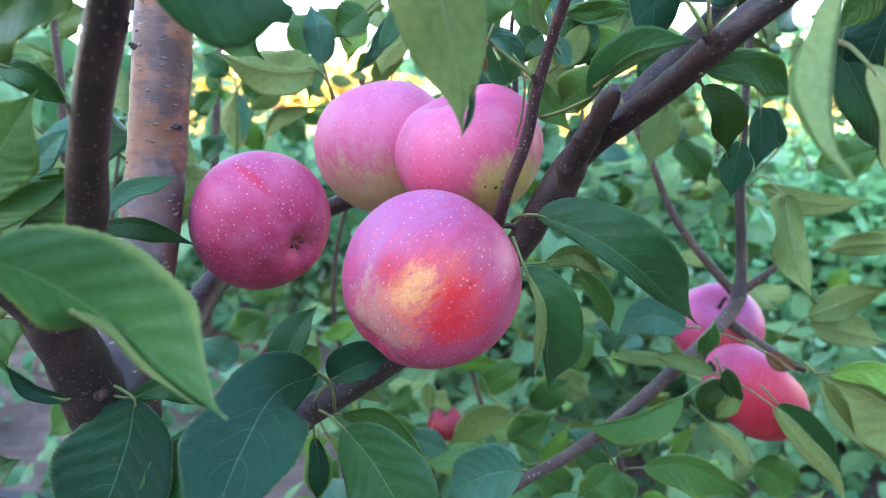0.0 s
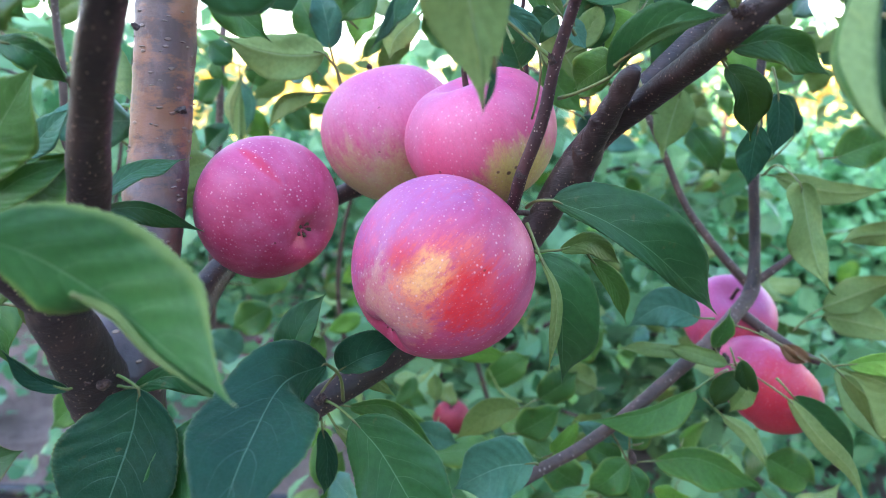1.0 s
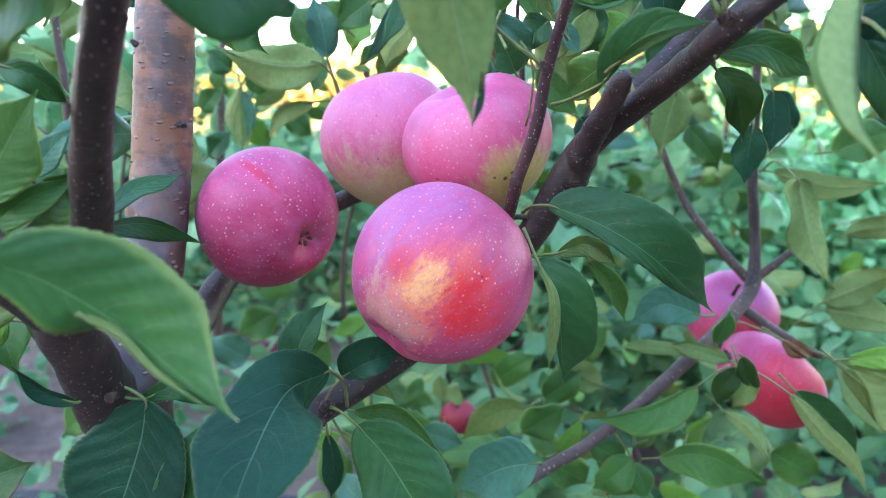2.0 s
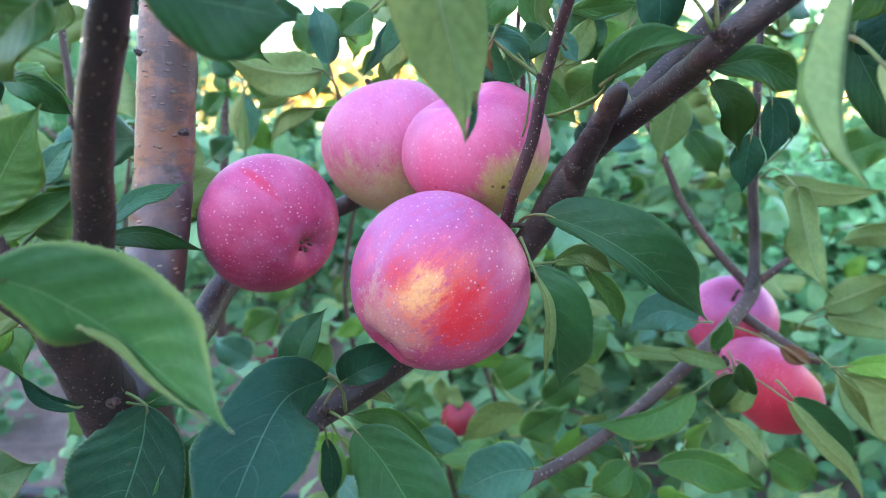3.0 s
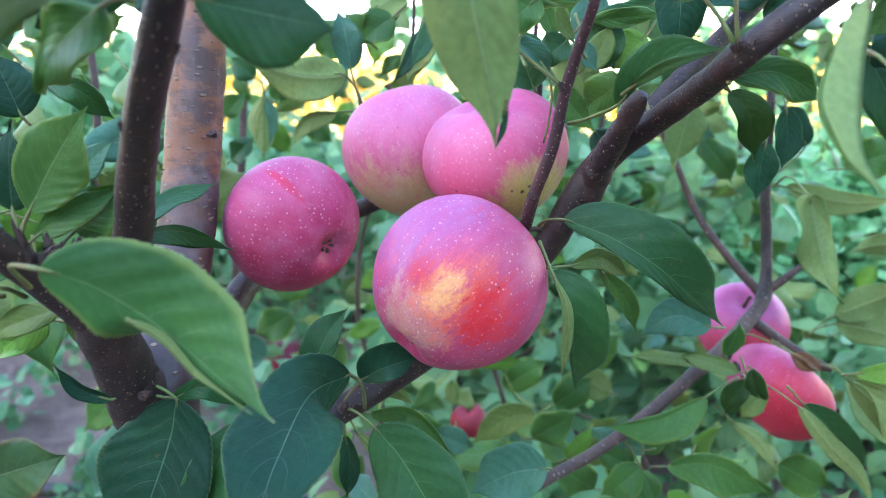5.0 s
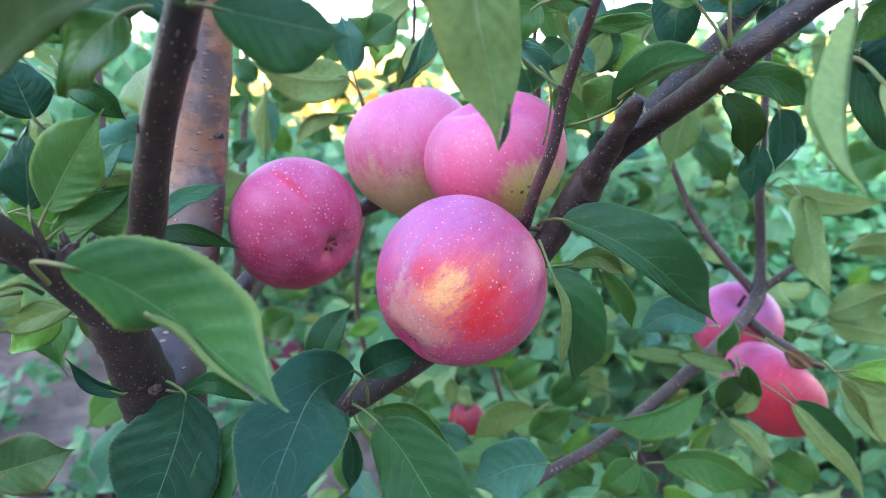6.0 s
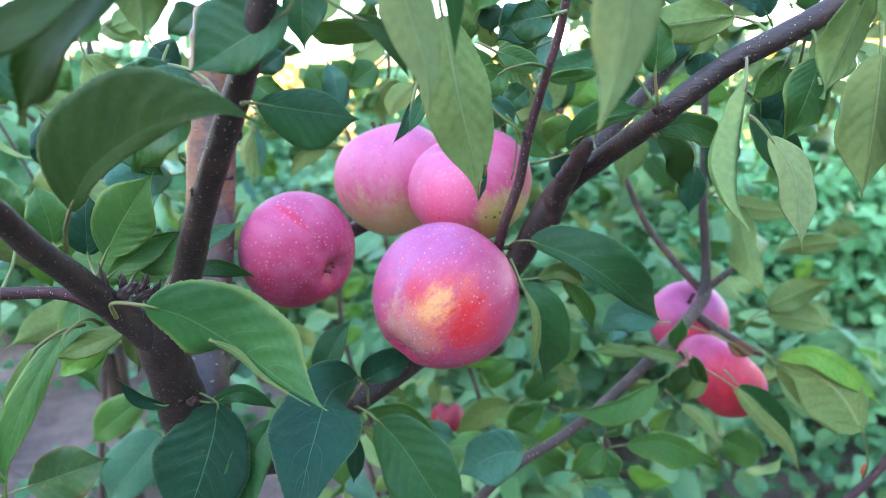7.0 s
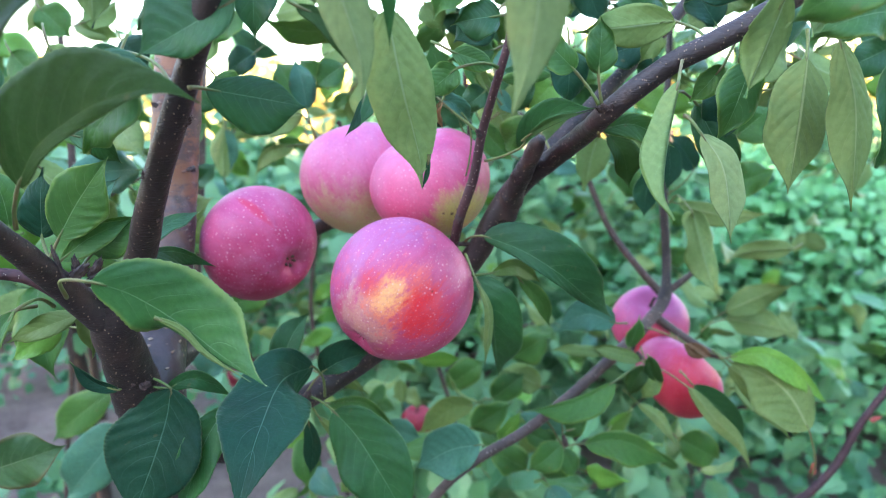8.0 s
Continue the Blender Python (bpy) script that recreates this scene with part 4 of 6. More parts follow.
def bud(foot, end, r, mat=BUD):
    """A bud or spur on the bark: a ringed foot wrapped in pointed scales."""
    a, b = Vector(foot), Vector(end)
    axis = b - a
    ahead = axis.normalized()
    e1 = ahead.cross(Vector((0.3, 0.8, 0.5))).normalized()
    e2 = ahead.cross(e1)
    verts, faces = [], []
    rings, sides = 9, 10
    for i in range(rings):
        f = i / (rings - 1)
        wide = r * (0.92 - 0.72 * f ** 1.6) * (1.10 if i % 2 else 0.92)
        for j in range(sides):
            w = 2 * math.pi * j / sides
            d = e1 * math.cos(w) + e2 * math.sin(w)
            c = a + axis * f
            verts.append(c + d * wide * (1 + 0.22 * noise.noise((c + d * r) * 700)))
    for i in range(rings - 1):
        for j in range(sides):
            k = (j + 1) % sides
            faces.append((i * sides + j, i * sides + k, (i + 1) * sides + k, (i + 1) * sides + j))
    faces.append(tuple(reversed(range(sides))))
    faces.append(tuple(range((rings - 1) * sides, rings * sides)))
    for n in range(11):
        w, f = 2.4 * n, 0.10 + 0.72 * n / 11
        d, s = e1 * math.cos(w) + e2 * math.sin(w), e2 * math.cos(w) - e1 * math.sin(w)
        c, wide = a + axis * f, r * (0.92 - 0.72 * f ** 1.6)
        k = len(verts)
        verts += [c + d * wide * 0.7 + s * wide * 0.5, c + d * wide * 0.7 - s * wide * 0.5, c + d * wide * 1.18 - s * wide * 0.3, c + d * wide * 1.18 + s * wide * 0.3, c + d * wide * 1.05 + axis * 0.34]
        faces += [(k, k + 1, k + 2, k + 3), (k + 3, k + 2, k + 4), (k + 1, k, k + 4), (k + 2, k + 1, k + 4), (k, k + 3, k + 4)]
    part("bud", mesh_of("bud", verts, faces), mat, tree, smooth=False)


bud((0.0855, 0.2000, 1.0287), (0.0830, 0.1980, 1.0311), 0.0017)
bud((-0.1171, 0.2860, 0.9971), (-0.1214, 0.2840, 0.9967), 0.0018)
bud((-0.1351, 0.2870, 1.0310), (-0.1369, 0.2850, 1.0330), 0.0016)
bud((0.0846, 0.2020, 1.0282), (0.0811, 0.2000, 1.0297), 0.0014)
bud((0.0868, 0.2000, 1.0294), (0.0879, 0.1980, 1.0312), 0.0014)
bud((0.0273, 0.2535, 0.9734), (0.0263, 0.2515, 0.9760), 0.0026)
bud((0.0365, 0.2440, 1.0161), (0.0343, 0.2420, 1.0194), 0.0017)
bud((-0.0931, 0.1580, 1.0048), (-0.0938, 0.1560, 1.0077), 0.0015)
bud((-0.0762, 0.1490, 1.0245), (-0.0724, 0.1470, 1.0267), 0.0019)
bud((-0.0949, 0.1680, 0.9883), (-0.0927, 0.1660, 0.9893), 0.0008)
bud((-0.1305, 0.1720, 0.9652), (-0.1229, 0.1700, 0.9712), 0.0023)
bud((-0.1270, 0.1800, 0.9633), (-0.1221, 0.1780, 0.9716), 0.0025)
bud((-0.1317, 0.1780, 0.9646), (-0.1313, 0.1760, 0.9733), 0.0019)
bud((-0.1261, 0.1840, 0.9589), (-0.1194, 0.1820, 0.9676), 0.0020)
bud((-0.1353, 0.1720, 0.9683), (-0.1354, 0.1700, 0.9760), 0.0014)
bud((-0.1325, 0.1680, 0.9659), (-0.1340, 0.1660, 0.9796), 0.0012)
bud((-0.1283, 0.1780, 0.9610), (-0.1206, 0.1760, 0.9666), 0.0018)
bud((-0.1265, 0.2030, 0.9071), (-0.1269, 0.2010, 0.9106), 0.0026)
bud((-0.1228, 0.2040, 0.9048), (-0.1181, 0.2020, 0.9076), 0.0020)
bud((-0.0596, 0.2620, 0.8694), (-0.0559, 0.2600, 0.8750), 0.0024)
bud((-0.0621, 0.2630, 0.8649), (-0.0587, 0.2610, 0.8608), 0.0022)
bud((0.1775, 0.3750, 0.8415), (0.1735, 0.3730, 0.8482), 0.0026)
bud((0.1168, 0.3550, 0.7824), (0.1138, 0.3530, 0.7916), 0.0026)
bud((0.1711, 0.3800, 0.8452), (0.1739, 0.3780, 0.8531), 0.0022)
bud((0.2987, 0.3350, 0.7637), (0.2970, 0.3330, 0.7734), 0.0022, REDNODE)
bud((0.3867, 0.3950, 0.7724), (0.3944, 0.3930, 0.7768), 0.0022, REDNODE)


part("petiole", tube("petiole", [(0.0277, 0.2520, 1.0275, 0.0005), (0.0313, 0.2510, 1.0222, 0.0005), (0.0327, 0.2500, 1.0136, 0.0005), (0.0316, 0.2500, 1.0028, 0.0005), (0.0301, 0.2510, 0.9955, 0.0005)], 8, 0.004, 0.02), STALK, tree, None, "thin dry leaf stalk hanging down")


def bark_fold(rows):
    """A wrinkle in the bark where a limb leaves the stem."""
    part("bark_fold", tube("bark_fold", rows, 8, 0.0015, 0.2), BARK_DARK, tree)


bark_fold([(0.0581, 0.2732, 0.9928, 0.0003), (0.0555, 0.2716, 0.9899, 0.0008), (0.0546, 0.2714, 0.9865, 0.0009), (0.0558, 0.2728, 0.9825, 0.0003)])
bark_fold([(0.0603, 0.2728, 0.9923, 0.0003), (0.0576, 0.2712, 0.9890, 0.0008), (0.0568, 0.2710, 0.9854, 0.0009), (0.0581, 0.2724, 0.9813, 0.0003)])
bark_fold([(0.0624, 0.2724, 0.9919, 0.0003), (0.0598, 0.2708, 0.9881, 0.0008), (0.0590, 0.2706, 0.9842, 0.0009), (0.0603, 0.2720, 0.9801, 0.0003)])
bark_fold([(0.0646, 0.2720, 0.9914, 0.0003), (0.0620, 0.2704, 0.9872, 0.0008), (0.0612, 0.2702, 0.9830, 0.0009), (0.0625, 0.2716, 0.9789, 0.0003)])

shaped_leaf([(-0.1023, 0.1280, 0.9751), (-0.0921, 0.1320, 0.9696), (-0.0785, 0.1340, 0.9590), (-0.0624, 0.1280, 0.9485), (-0.0465, 0.1175, 0.9422)], (0.0110, 0.0183), RIMMED, 0, fold=6, cup=-14, widest=0.44, wave=0.03, stem=(-0.1276, 0.1600, 0.9608), curl=((1, 0.24, 0.48, -125, 0.16),))
# added strip: stands for the rolled-up edge of the large leaf above
shaped_leaf([(-0.0834, 0.1312, 0.9611), (-0.0759, 0.1305, 0.9570), (-0.0675, 0.1280, 0.9491), (-0.0520, 0.1210, 0.9424)], (0.0013, 0.0010), OLIVE, 180, fold=6, widest=0.22, wave=0.02, tip=0.3, stem=(-0.0847, 0.1315, 0.9614))
shaped_leaf([(-0.0647, 0.1390, 1.0356), (-0.0504, 0.1460, 1.0330), (-0.0338, 0.1500, 1.0298)], (0.0126, 0.0076), DUSKY, 0, fold=6, cup=-25, widest=0.5, wave=0.03, stem=(-0.0681, 0.1340, 1.0357))
shaped_leaf([(-0.0065, 0.1500, 1.0617), (-0.0013, 0.1520, 1.0351), (0.0018, 0.1550, 1.0226), (0.0045, 0.1570, 1.0105), (0.0051, 0.1570, 0.9998)], (0.0111, 0.0122), MATURE, 180, fold=8, wave=0.02, tip=0.75, curl=((1, 0.84, 0.92, -150, 0.2),))
shaped_leaf([(-0.0208, 0.0980, 1.0859), (-0.0179, 0.1010, 1.0618), (-0.0128, 0.1040, 1.0433), (-0.0124, 0.1047, 1.0296)], (0.0067, 0.0067), PALE, 180, fold=10, widest=0.5, wave=0.03)
# added blade: the pale leaf's shaded half, its shade given as darker colour
shaped_leaf([(-0.0082, 0.1050, 1.0800), (-0.0054, 0.1080, 1.0623), (-0.0048, 0.1120, 1.0448)], (0.0023, 0.0030), DUSKY, 0, fold=10)
shaped_leaf([(0.0259, 0.0720, 1.0837), (0.0297, 0.0750, 1.0605), (0.0285, 0.0780, 1.0405), (0.0242, 0.0785, 1.0257)], (0.0076, 0.0076), PALE, 180, fold=8, widest=0.45, wave=0.03)
shaped_leaf([(0.1016, 0.1650, 1.0390), (0.0910, 0.1470, 1.0176), (0.0850, 0.1330, 1.0015), (0.0867, 0.1260, 0.9929)], (0.0080, 0.0080), MATURE, 110, fold=74, widest=0.52, wave=0.02, stem=(0.1132, 0.1900, 1.0480))
shaped_leaf([(0.0397, 0.2520, 0.9637), (0.0582, 0.2460, 0.9574), (0.0766, 0.2420, 0.9465), (0.0957, 0.2480, 0.9302), (0.1163, 0.2620, 0.9119)], (0.0056, 0.0178), DUSKY, 0, fold=8, cup=-14, widest=0.4, wave=0.07, stem=(0.0309, 0.2620, 0.9589))
shaped_leaf([(0.0357, 0.2520, 0.9411), (0.0434, 0.2470, 0.9278), (0.0468, 0.2520, 0.9055), (0.0516, 0.2700, 0.8751)], (0.0022, 0.0158), DUSKY, 0, fold=8, stem=(0.0341, 0.2550, 0.9417))
# added strip: stands for the folded half of the leaf above
shaped_leaf([(0.0354, 0.2460, 0.9411), (0.0416, 0.2410, 0.9250), (0.0401, 0.2430, 0.8929)], (0.0026, 0.0024), OLIVE, 180, fold=15, widest=0.5)
shaped_leaf([(0.0460, 0.2620, 0.9408), (0.0606, 0.2680, 0.9429), (0.0778, 0.2800, 0.9297)], (0.0057, 0.0046), OLIVE, 0, fold=14, stem=(0.0357, 0.2580, 0.9409))
shaped_leaf([(0.0663, 0.2900, 0.9297), (0.0808, 0.2980, 0.9133), (0.0909, 0.3080, 0.8907)], (0.0046, 0.0058), MATURE, 0, fold=14, wave=0.08)
shaped_leaf([(0.1508, 0.3600, 0.8760), (0.1281, 0.3600, 0.8833), (0.1069, 0.3600, 0.8692)], (0.0118, 0.0125), BLUEGREEN, 0, fold=10)
shaped_leaf([(-0.1118, 0.2080, 0.9019), (-0.1144, 0.2060, 0.8873), (-0.1209, 0.2000, 0.8668), (-0.1315, 0.1950, 0.8413)], (0.0239, 0.0205), DARK, 0, fold=8, cup=-12, widest=0.45, wave=0.03, stem=(-0.1313, 0.2120, 0.9047))
shaped_leaf([(-0.0499, 0.2360, 0.8994), (-0.0595, 0.2050, 0.9056), (-0.0616, 0.1680, 0.9022), (-0.0636, 0.1520, 0.8935), (-0.0673, 0.1400, 0.8762)], (0.0191, 0.0181), DARK, 0, fold=8, cup=-10, widest=0.52, wave=0.04, stem=(-0.0481, 0.2620, 0.8704))
shaped_leaf([(-0.0425, 0.2520, 0.8662), (-0.0307, 0.2470, 0.8548), (-0.0188, 0.2410, 0.8374), (-0.0073, 0.2360, 0.8170), (-0.0023, 0.2330, 0.8015)], (0.0187, 0.0200), DUSKY, 0, fold=10, cup=-12, stem=(-0.0561, 0.2620, 0.8703))
shaped_leaf([(-0.0895, 0.2160, 0.8878), (-0.0978, 0.2070, 0.8749), (-0.1056, 0.2020, 0.8534), (-0.1109, 0.1980, 0.8376)], (0.0099, 0.0105), RIMGREEN, 0, fold=24, widest=0.4, wave=0.08)
shaped_leaf([(0.0451, 0.3000, 0.8157), (0.0261, 0.2980, 0.8139), (0.0021, 0.2960, 0.8020)], (0.0176, 0.0176), BLUEGREEN, 0, fold=8, stem=(0.0481, 0.3050, 0.8118))
shaped_leaf([(-0.0726, 0.2620, 0.8822), (-0.0688, 0.2620, 0.8975), (-0.0639, 0.2660, 0.9082), (-0.0555, 0.2720, 0.9180)], (0.0068, 0.0095), DUSKY, 0, fold=12, widest=0.5, stem=(-0.0736, 0.2600, 0.8761))
shaped_leaf([(-0.0497, 0.2640, 0.8840), (-0.0376, 0.2580, 0.8932), (-0.0213, 0.2640, 0.8962)], (0.0067, 0.0129), DARK, 0, fold=10, cup=30, widest=0.5, wave=0.06, stem=(-0.0600, 0.2620, 0.8693))
shaped_leaf([(-0.0509, 0.2850, 0.8732), (-0.0370, 0.2800, 0.8738), (-0.0259, 0.2850, 0.8609)], (0.0022, 0.0067), OLIVE, 180, fold=10)
shaped_leaf([(-0.0513, 0.3000, 0.8478), (-0.0278, 0.2950, 0.8492), (-0.0044, 0.2920, 0.8253)], (0.0073, 0.0037), MATURE, 0, fold=16, wave=0.07, stem=(-0.0605, 0.2700, 0.8650))
shaped_leaf([(0.0536, 0.4200, 0.7848), (0.0330, 0.4200, 0.7807), (0.0055, 0.4200, 0.7585)], (0.0117, 0.0109), OLIVE, 0, fold=8, widest=0.4)
shaped_leaf([(-0.0599, 0.2720, 0.8505), (-0.0576, 0.2700, 0.8362), (-0.0606, 0.2720, 0.8143)], (0.0057, 0.0057), DARK, 0, fold=25)
shaped_leaf([(-0.0524, 0.2640, 0.8569), (-0.0435, 0.2620, 0.8463), (-0.0426, 0.2640, 0.8274)], (0.0031, 0.0031), OLIVE, 180, fold=15)
shaped_leaf([(-0.1395, 0.1820, 0.9788), (-0.1310, 0.1820, 0.9925), (-0.1160, 0.1800, 1.0113)], (0.0130, 0.0117), MATURE, 0, fold=14, cup=-12, widest=0.46, stem=(-0.1421, 0.1800, 0.9719))
shaped_leaf([(-0.1394, 0.1820, 0.9701), (-0.1283, 0.1840, 0.9787), (-0.1118, 0.1900, 0.9861)], (0.0066, 0.0037), MATURE, 0, fold=14, stem=(-0.1416, 0.1820, 0.9683))
shaped_leaf([(-0.1135, 0.2000, 0.9713), (-0.1102, 0.2200, 0.9779), (-0.1026, 0.2450, 0.9799)], (0.0058, 0.0033), DUSKY, 0, fold=12, widest=0.4)
shaped_leaf([(-0.1152, 0.2000, 0.9674), (-0.1077, 0.2200, 0.9645), (-0.0959, 0.2400, 0.9521)], (0.0059, 0.0025), DUSKY, 0, fold=12, widest=0.4)
shaped_leaf([(-0.1394, 0.2000, 1.0194), (-0.1286, 0.2000, 1.0155), (-0.1234, 0.2100, 1.0061)], (0.0055, 0.0041), DUSKY, 0, fold=14, widest=0.45, wave=0.08)
shaped_leaf([(-0.1195, 0.1260, 1.0060), (-0.1072, 0.1180, 1.0191), (-0.0850, 0.1080, 1.0306), (-0.0665, 0.1020, 1.0342), (-0.0529, 0.1000, 1.0300)], (0.0041, 0.0191), DULL_SHADED, 0, fold=8, cup=-10, widest=0.32, wave=0.03, stem=(-0.1301, 0.1400, 0.9906))
# added blade: stands for the far half of the arched leaf above
shaped_leaf([(-0.1061, 0.1320, 1.0333), (-0.0886, 0.1300, 1.0443), (-0.0709, 0.1280, 1.0359)], (0.0056, 0.0030), BLUEGREEN, 0, fold=10)
shaped_leaf([(-0.0517, 0.1300, 1.0612), (-0.0647, 0.1280, 1.0534), (-0.0805, 0.1260, 1.0444)], (0.0145, 0.0085), RIMGREEN, 0, fold=10, cup=-8, widest=0.45, stem=(-0.0484, 0.1300, 1.0673))
shaped_leaf([(-0.1153, 0.2120, 0.9001), (-0.1016, 0.2140, 0.9038), (-0.0871, 0.2220, 0.8902)], (0.0047, 0.0044), DUSKY, 0, fold=16, stem=(-0.1297, 0.2080, 0.9065))
shaped_leaf([(-0.1318, 0.2000, 0.9053), (-0.1414, 0.1980, 0.9103), (-0.1497, 0.1960, 0.9212)], (0.0031, 0.0037), DARK, 0, fold=30, stem=(-0.1299, 0.2060, 0.9075))
shaped_leaf([(-0.1503, 0.2250, 0.9827), (-0.1402, 0.2220, 0.9915), (-0.1299, 0.2200, 0.9993)], (0.0063, 0.0050), BLUEGREEN, 0, fold=14)
shaped_leaf([(-0.2330, 0.2500, 0.8362), (-0.2083, 0.2480, 0.8450), (-0.1859, 0.2500, 0.8518)], (0.0156, 0.0150), BROWNED, 0, fold=14, cup=-10, widest=0.5, wave=0.09, stem=(-0.2636, 0.2600, 0.8186))
shaped_leaf([(0.0533, 0.2260, 1.0109), (0.0599, 0.2190, 1.0221), (0.0685, 0.2130, 1.0272), (0.0841, 0.2080, 1.0295)], (0.0023, 0.0081), DUSKY, 0, fold=16, stem=(0.0397, 0.2480, 1.0035))
# added strip: stands for the front half of the folded leaf above
shaped_leaf([(0.0556, 0.2220, 1.0163), (0.0594, 0.2140, 1.0202), (0.0662, 0.2080, 1.0245), (0.0805, 0.2040, 1.0285)], (0.0019, 0.0019), DULL_SHADED, 0, fold=12, stem=(0.0538, 0.2240, 1.0144))
shaped_leaf([(0.0889, 0.2150, 1.0199), (0.1044, 0.2160, 1.0220), (0.1257, 0.2200, 1.0115)], (0.0081, 0.0058), MATURE, 0, fold=12, widest=0.48, wave=0.06, stem=(0.0859, 0.2100, 1.0184))
shaped_leaf([(0.1029, 0.2500, 1.0158), (0.1107, 0.2480, 1.0066), (0.1157, 0.2500, 0.9879)], (0.0068, 0.0081), DULL_SHADED, 0, fold=14, widest=0.45, wave=0.09, stem=(0.0893, 0.2200, 1.0167))
shaped_leaf([(0.1574, 0.3300, 0.9904), (0.1560, 0.3300, 0.9762), (0.1554, 0.3300, 0.9589)], (0.0097, 0.0085), DARK, 0, fold=14, wave=0.07)
shaped_leaf([(0.1806, 0.3600, 1.0072), (0.1833, 0.3600, 0.9892), (0.1820, 0.3600, 0.9720)], (0.0085, 0.0085), DARK, 0, fold=14)
shaped_leaf([(0.1567, 0.1750, 1.0481), (0.1520, 0.1680, 1.0264), (0.1471, 0.1625, 0.9965)], (0.0142, 0.0128), HANGING, 180, fold=14, widest=0.45, stem=(0.1588, 0.1800, 1.0596))
shaped_leaf([(0.1558, 0.1550, 1.0527), (0.1624, 0.1520, 1.0288), (0.1645, 0.1500, 0.9915)], (0.0091, 0.0091), HANGING, 180, fold=18, widest=0.45, stem=(0.1578, 0.1600, 1.0596))
shaped_leaf([(0.1138, 0.1680, 1.0194), (0.1206, 0.1620, 1.0053), (0.1241, 0.1580, 0.9781)], (0.0095, 0.0059), PALE, 180, fold=16, widest=0.45, wave=0.06, stem=(0.1117, 0.1800, 1.0264))
shaped_leaf([(-0.1158, 0.0700, 1.0443), (-0.1052, 0.0700, 1.0477), (-0.0929, 0.0700, 1.0536), (-0.0827, 0.0710, 1.0578), (-0.0741, 0.0720, 1.0589)], (0.0062, 0.0034), DULL_SHADED, 0, fold=8, widest=0.5, wave=0.04)
# pale rim of the same curled leaf, built as a blade of its own
shaped_leaf([(-0.1040, 0.0745, 1.0548), (-0.0979, 0.0745, 1.0610), (-0.0871, 0.0745, 1.0645), (-0.0777, 0.0745, 1.0632), (-0.0715, 0.0745, 1.0568)], (0.0045, 0.0045), PALE, 180, fold=8, widest=0.5, wave=0.06)
shaped_leaf([(-0.0329, 0.1280, 1.0595), (-0.0233, 0.1270, 1.0543), (-0.0169, 0.1260, 1.0411)], (0.0037, 0.0026), HANGING, 0, fold=14, stem=(-0.0498, 0.1320, 1.0697))
shaped_leaf([(-0.1576, 0.5000, 1.0146), (-0.1667, 0.5000, 0.9961), (-0.1653, 0.5000, 0.9746)], (0.0037, 0.0051), PALE, 180, fold=16, wave=0.08)
shaped_leaf([(-0.1560, 0.5000, 1.0129), (-0.1506, 0.5000, 0.9960), (-0.1559, 0.5000, 0.9745)], (0.0055, 0.0042), BLUEGREEN, 0, fold=16, wave=0.08)
shaped_leaf([(0.1357, 0.2000, 1.0472), (0.1284, 0.2000, 1.0382), (0.1215, 0.2000, 1.0314)], (0.0052, 0.0056), MATURE, 0, fold=10)
shaped_leaf([(0.2257, 0.4000, 0.8427), (0.2338, 0.3960, 0.8395), (0.2454, 0.3960, 0.8313)], (0.0036, 0.0044), WITHERED, 0, fold=20, wave=0.12)
shaped_leaf([(-0.0113, 0.2000, 1.0396), (-0.0150, 0.1960, 1.0305), (-0.0194, 0.1900, 1.0221)], (0.0035, 0.0028), DUSKY, 0, fold=14)
shaped_leaf([(-0.0172, 0.2050, 1.0352), (-0.0208, 0.2000, 1.0255), (-0.0263, 0.2000, 1.0177)], (0.0019, 0.0030), DARK, 0, fold=14)
shaped_leaf([(-0.0779, 0.3770, 1.0048), (-0.0959, 0.3740, 0.9995), (-0.1052, 0.3720, 0.9834)], (0.0031, 0.0082), OLIVE, 0, fold=14, stem=(-0.0645, 0.3800, 1.0040))
shaped_leaf([(0.0153, 0.2500, 1.0350), (0.0240, 0.2520, 1.0317), (0.0343, 0.2580, 1.0217)], (0.0047, 0.0052), BLUISH, 0, fold=22, wave=0.13, stem=(0.0381, 0.2460, 1.0163))
shaped_leaf([(0.0178, 0.2480, 1.0331), (0.0153, 0.2480, 1.0274), (0.0185, 0.2500, 1.0191)], (0.0026, 0.0021), WITHERED, 0, fold=35, wave=0.15)
# added sliver: stands for the folded tip of the hanging central leaf
shaped_leaf([(0.0077, 0.1562, 1.0124), (0.0069, 0.1564, 1.0061), (0.0049, 0.1566, 0.9999)], (0.0009, 0.0010), DARK, 0, fold=12, stem=(0.0077, 0.1562, 1.0132))
shaped_leaf([(0.0228, 0.3000, 1.0365), (0.0196, 0.3000, 1.0497), (0.0144, 0.3000, 1.0664)], (0.0084, 0.0094), MATURE, 0, fold=12, widest=0.5, stem=(0.0262, 0.2900, 1.0271))
shaped_leaf([(0.0582, 0.3300, 1.0264), (0.0680, 0.3300, 1.0373), (0.0735, 0.3300, 1.0517)], (0.0069, 0.0075), OLIVE, 0, fold=10)
shaped_leaf([(0.0483, 0.3400, 1.0207), (0.0561, 0.3400, 1.0091), (0.0701, 0.3400, 0.9955)], (0.0091, 0.0079), MATURE, 0, fold=12)
shaped_leaf([(0.0573, 0.3200, 1.0408), (0.0604, 0.3200, 1.0321), (0.0653, 0.3200, 1.0260)], (0.0046, 0.0046), BLUEGREEN, 0, fold=14)
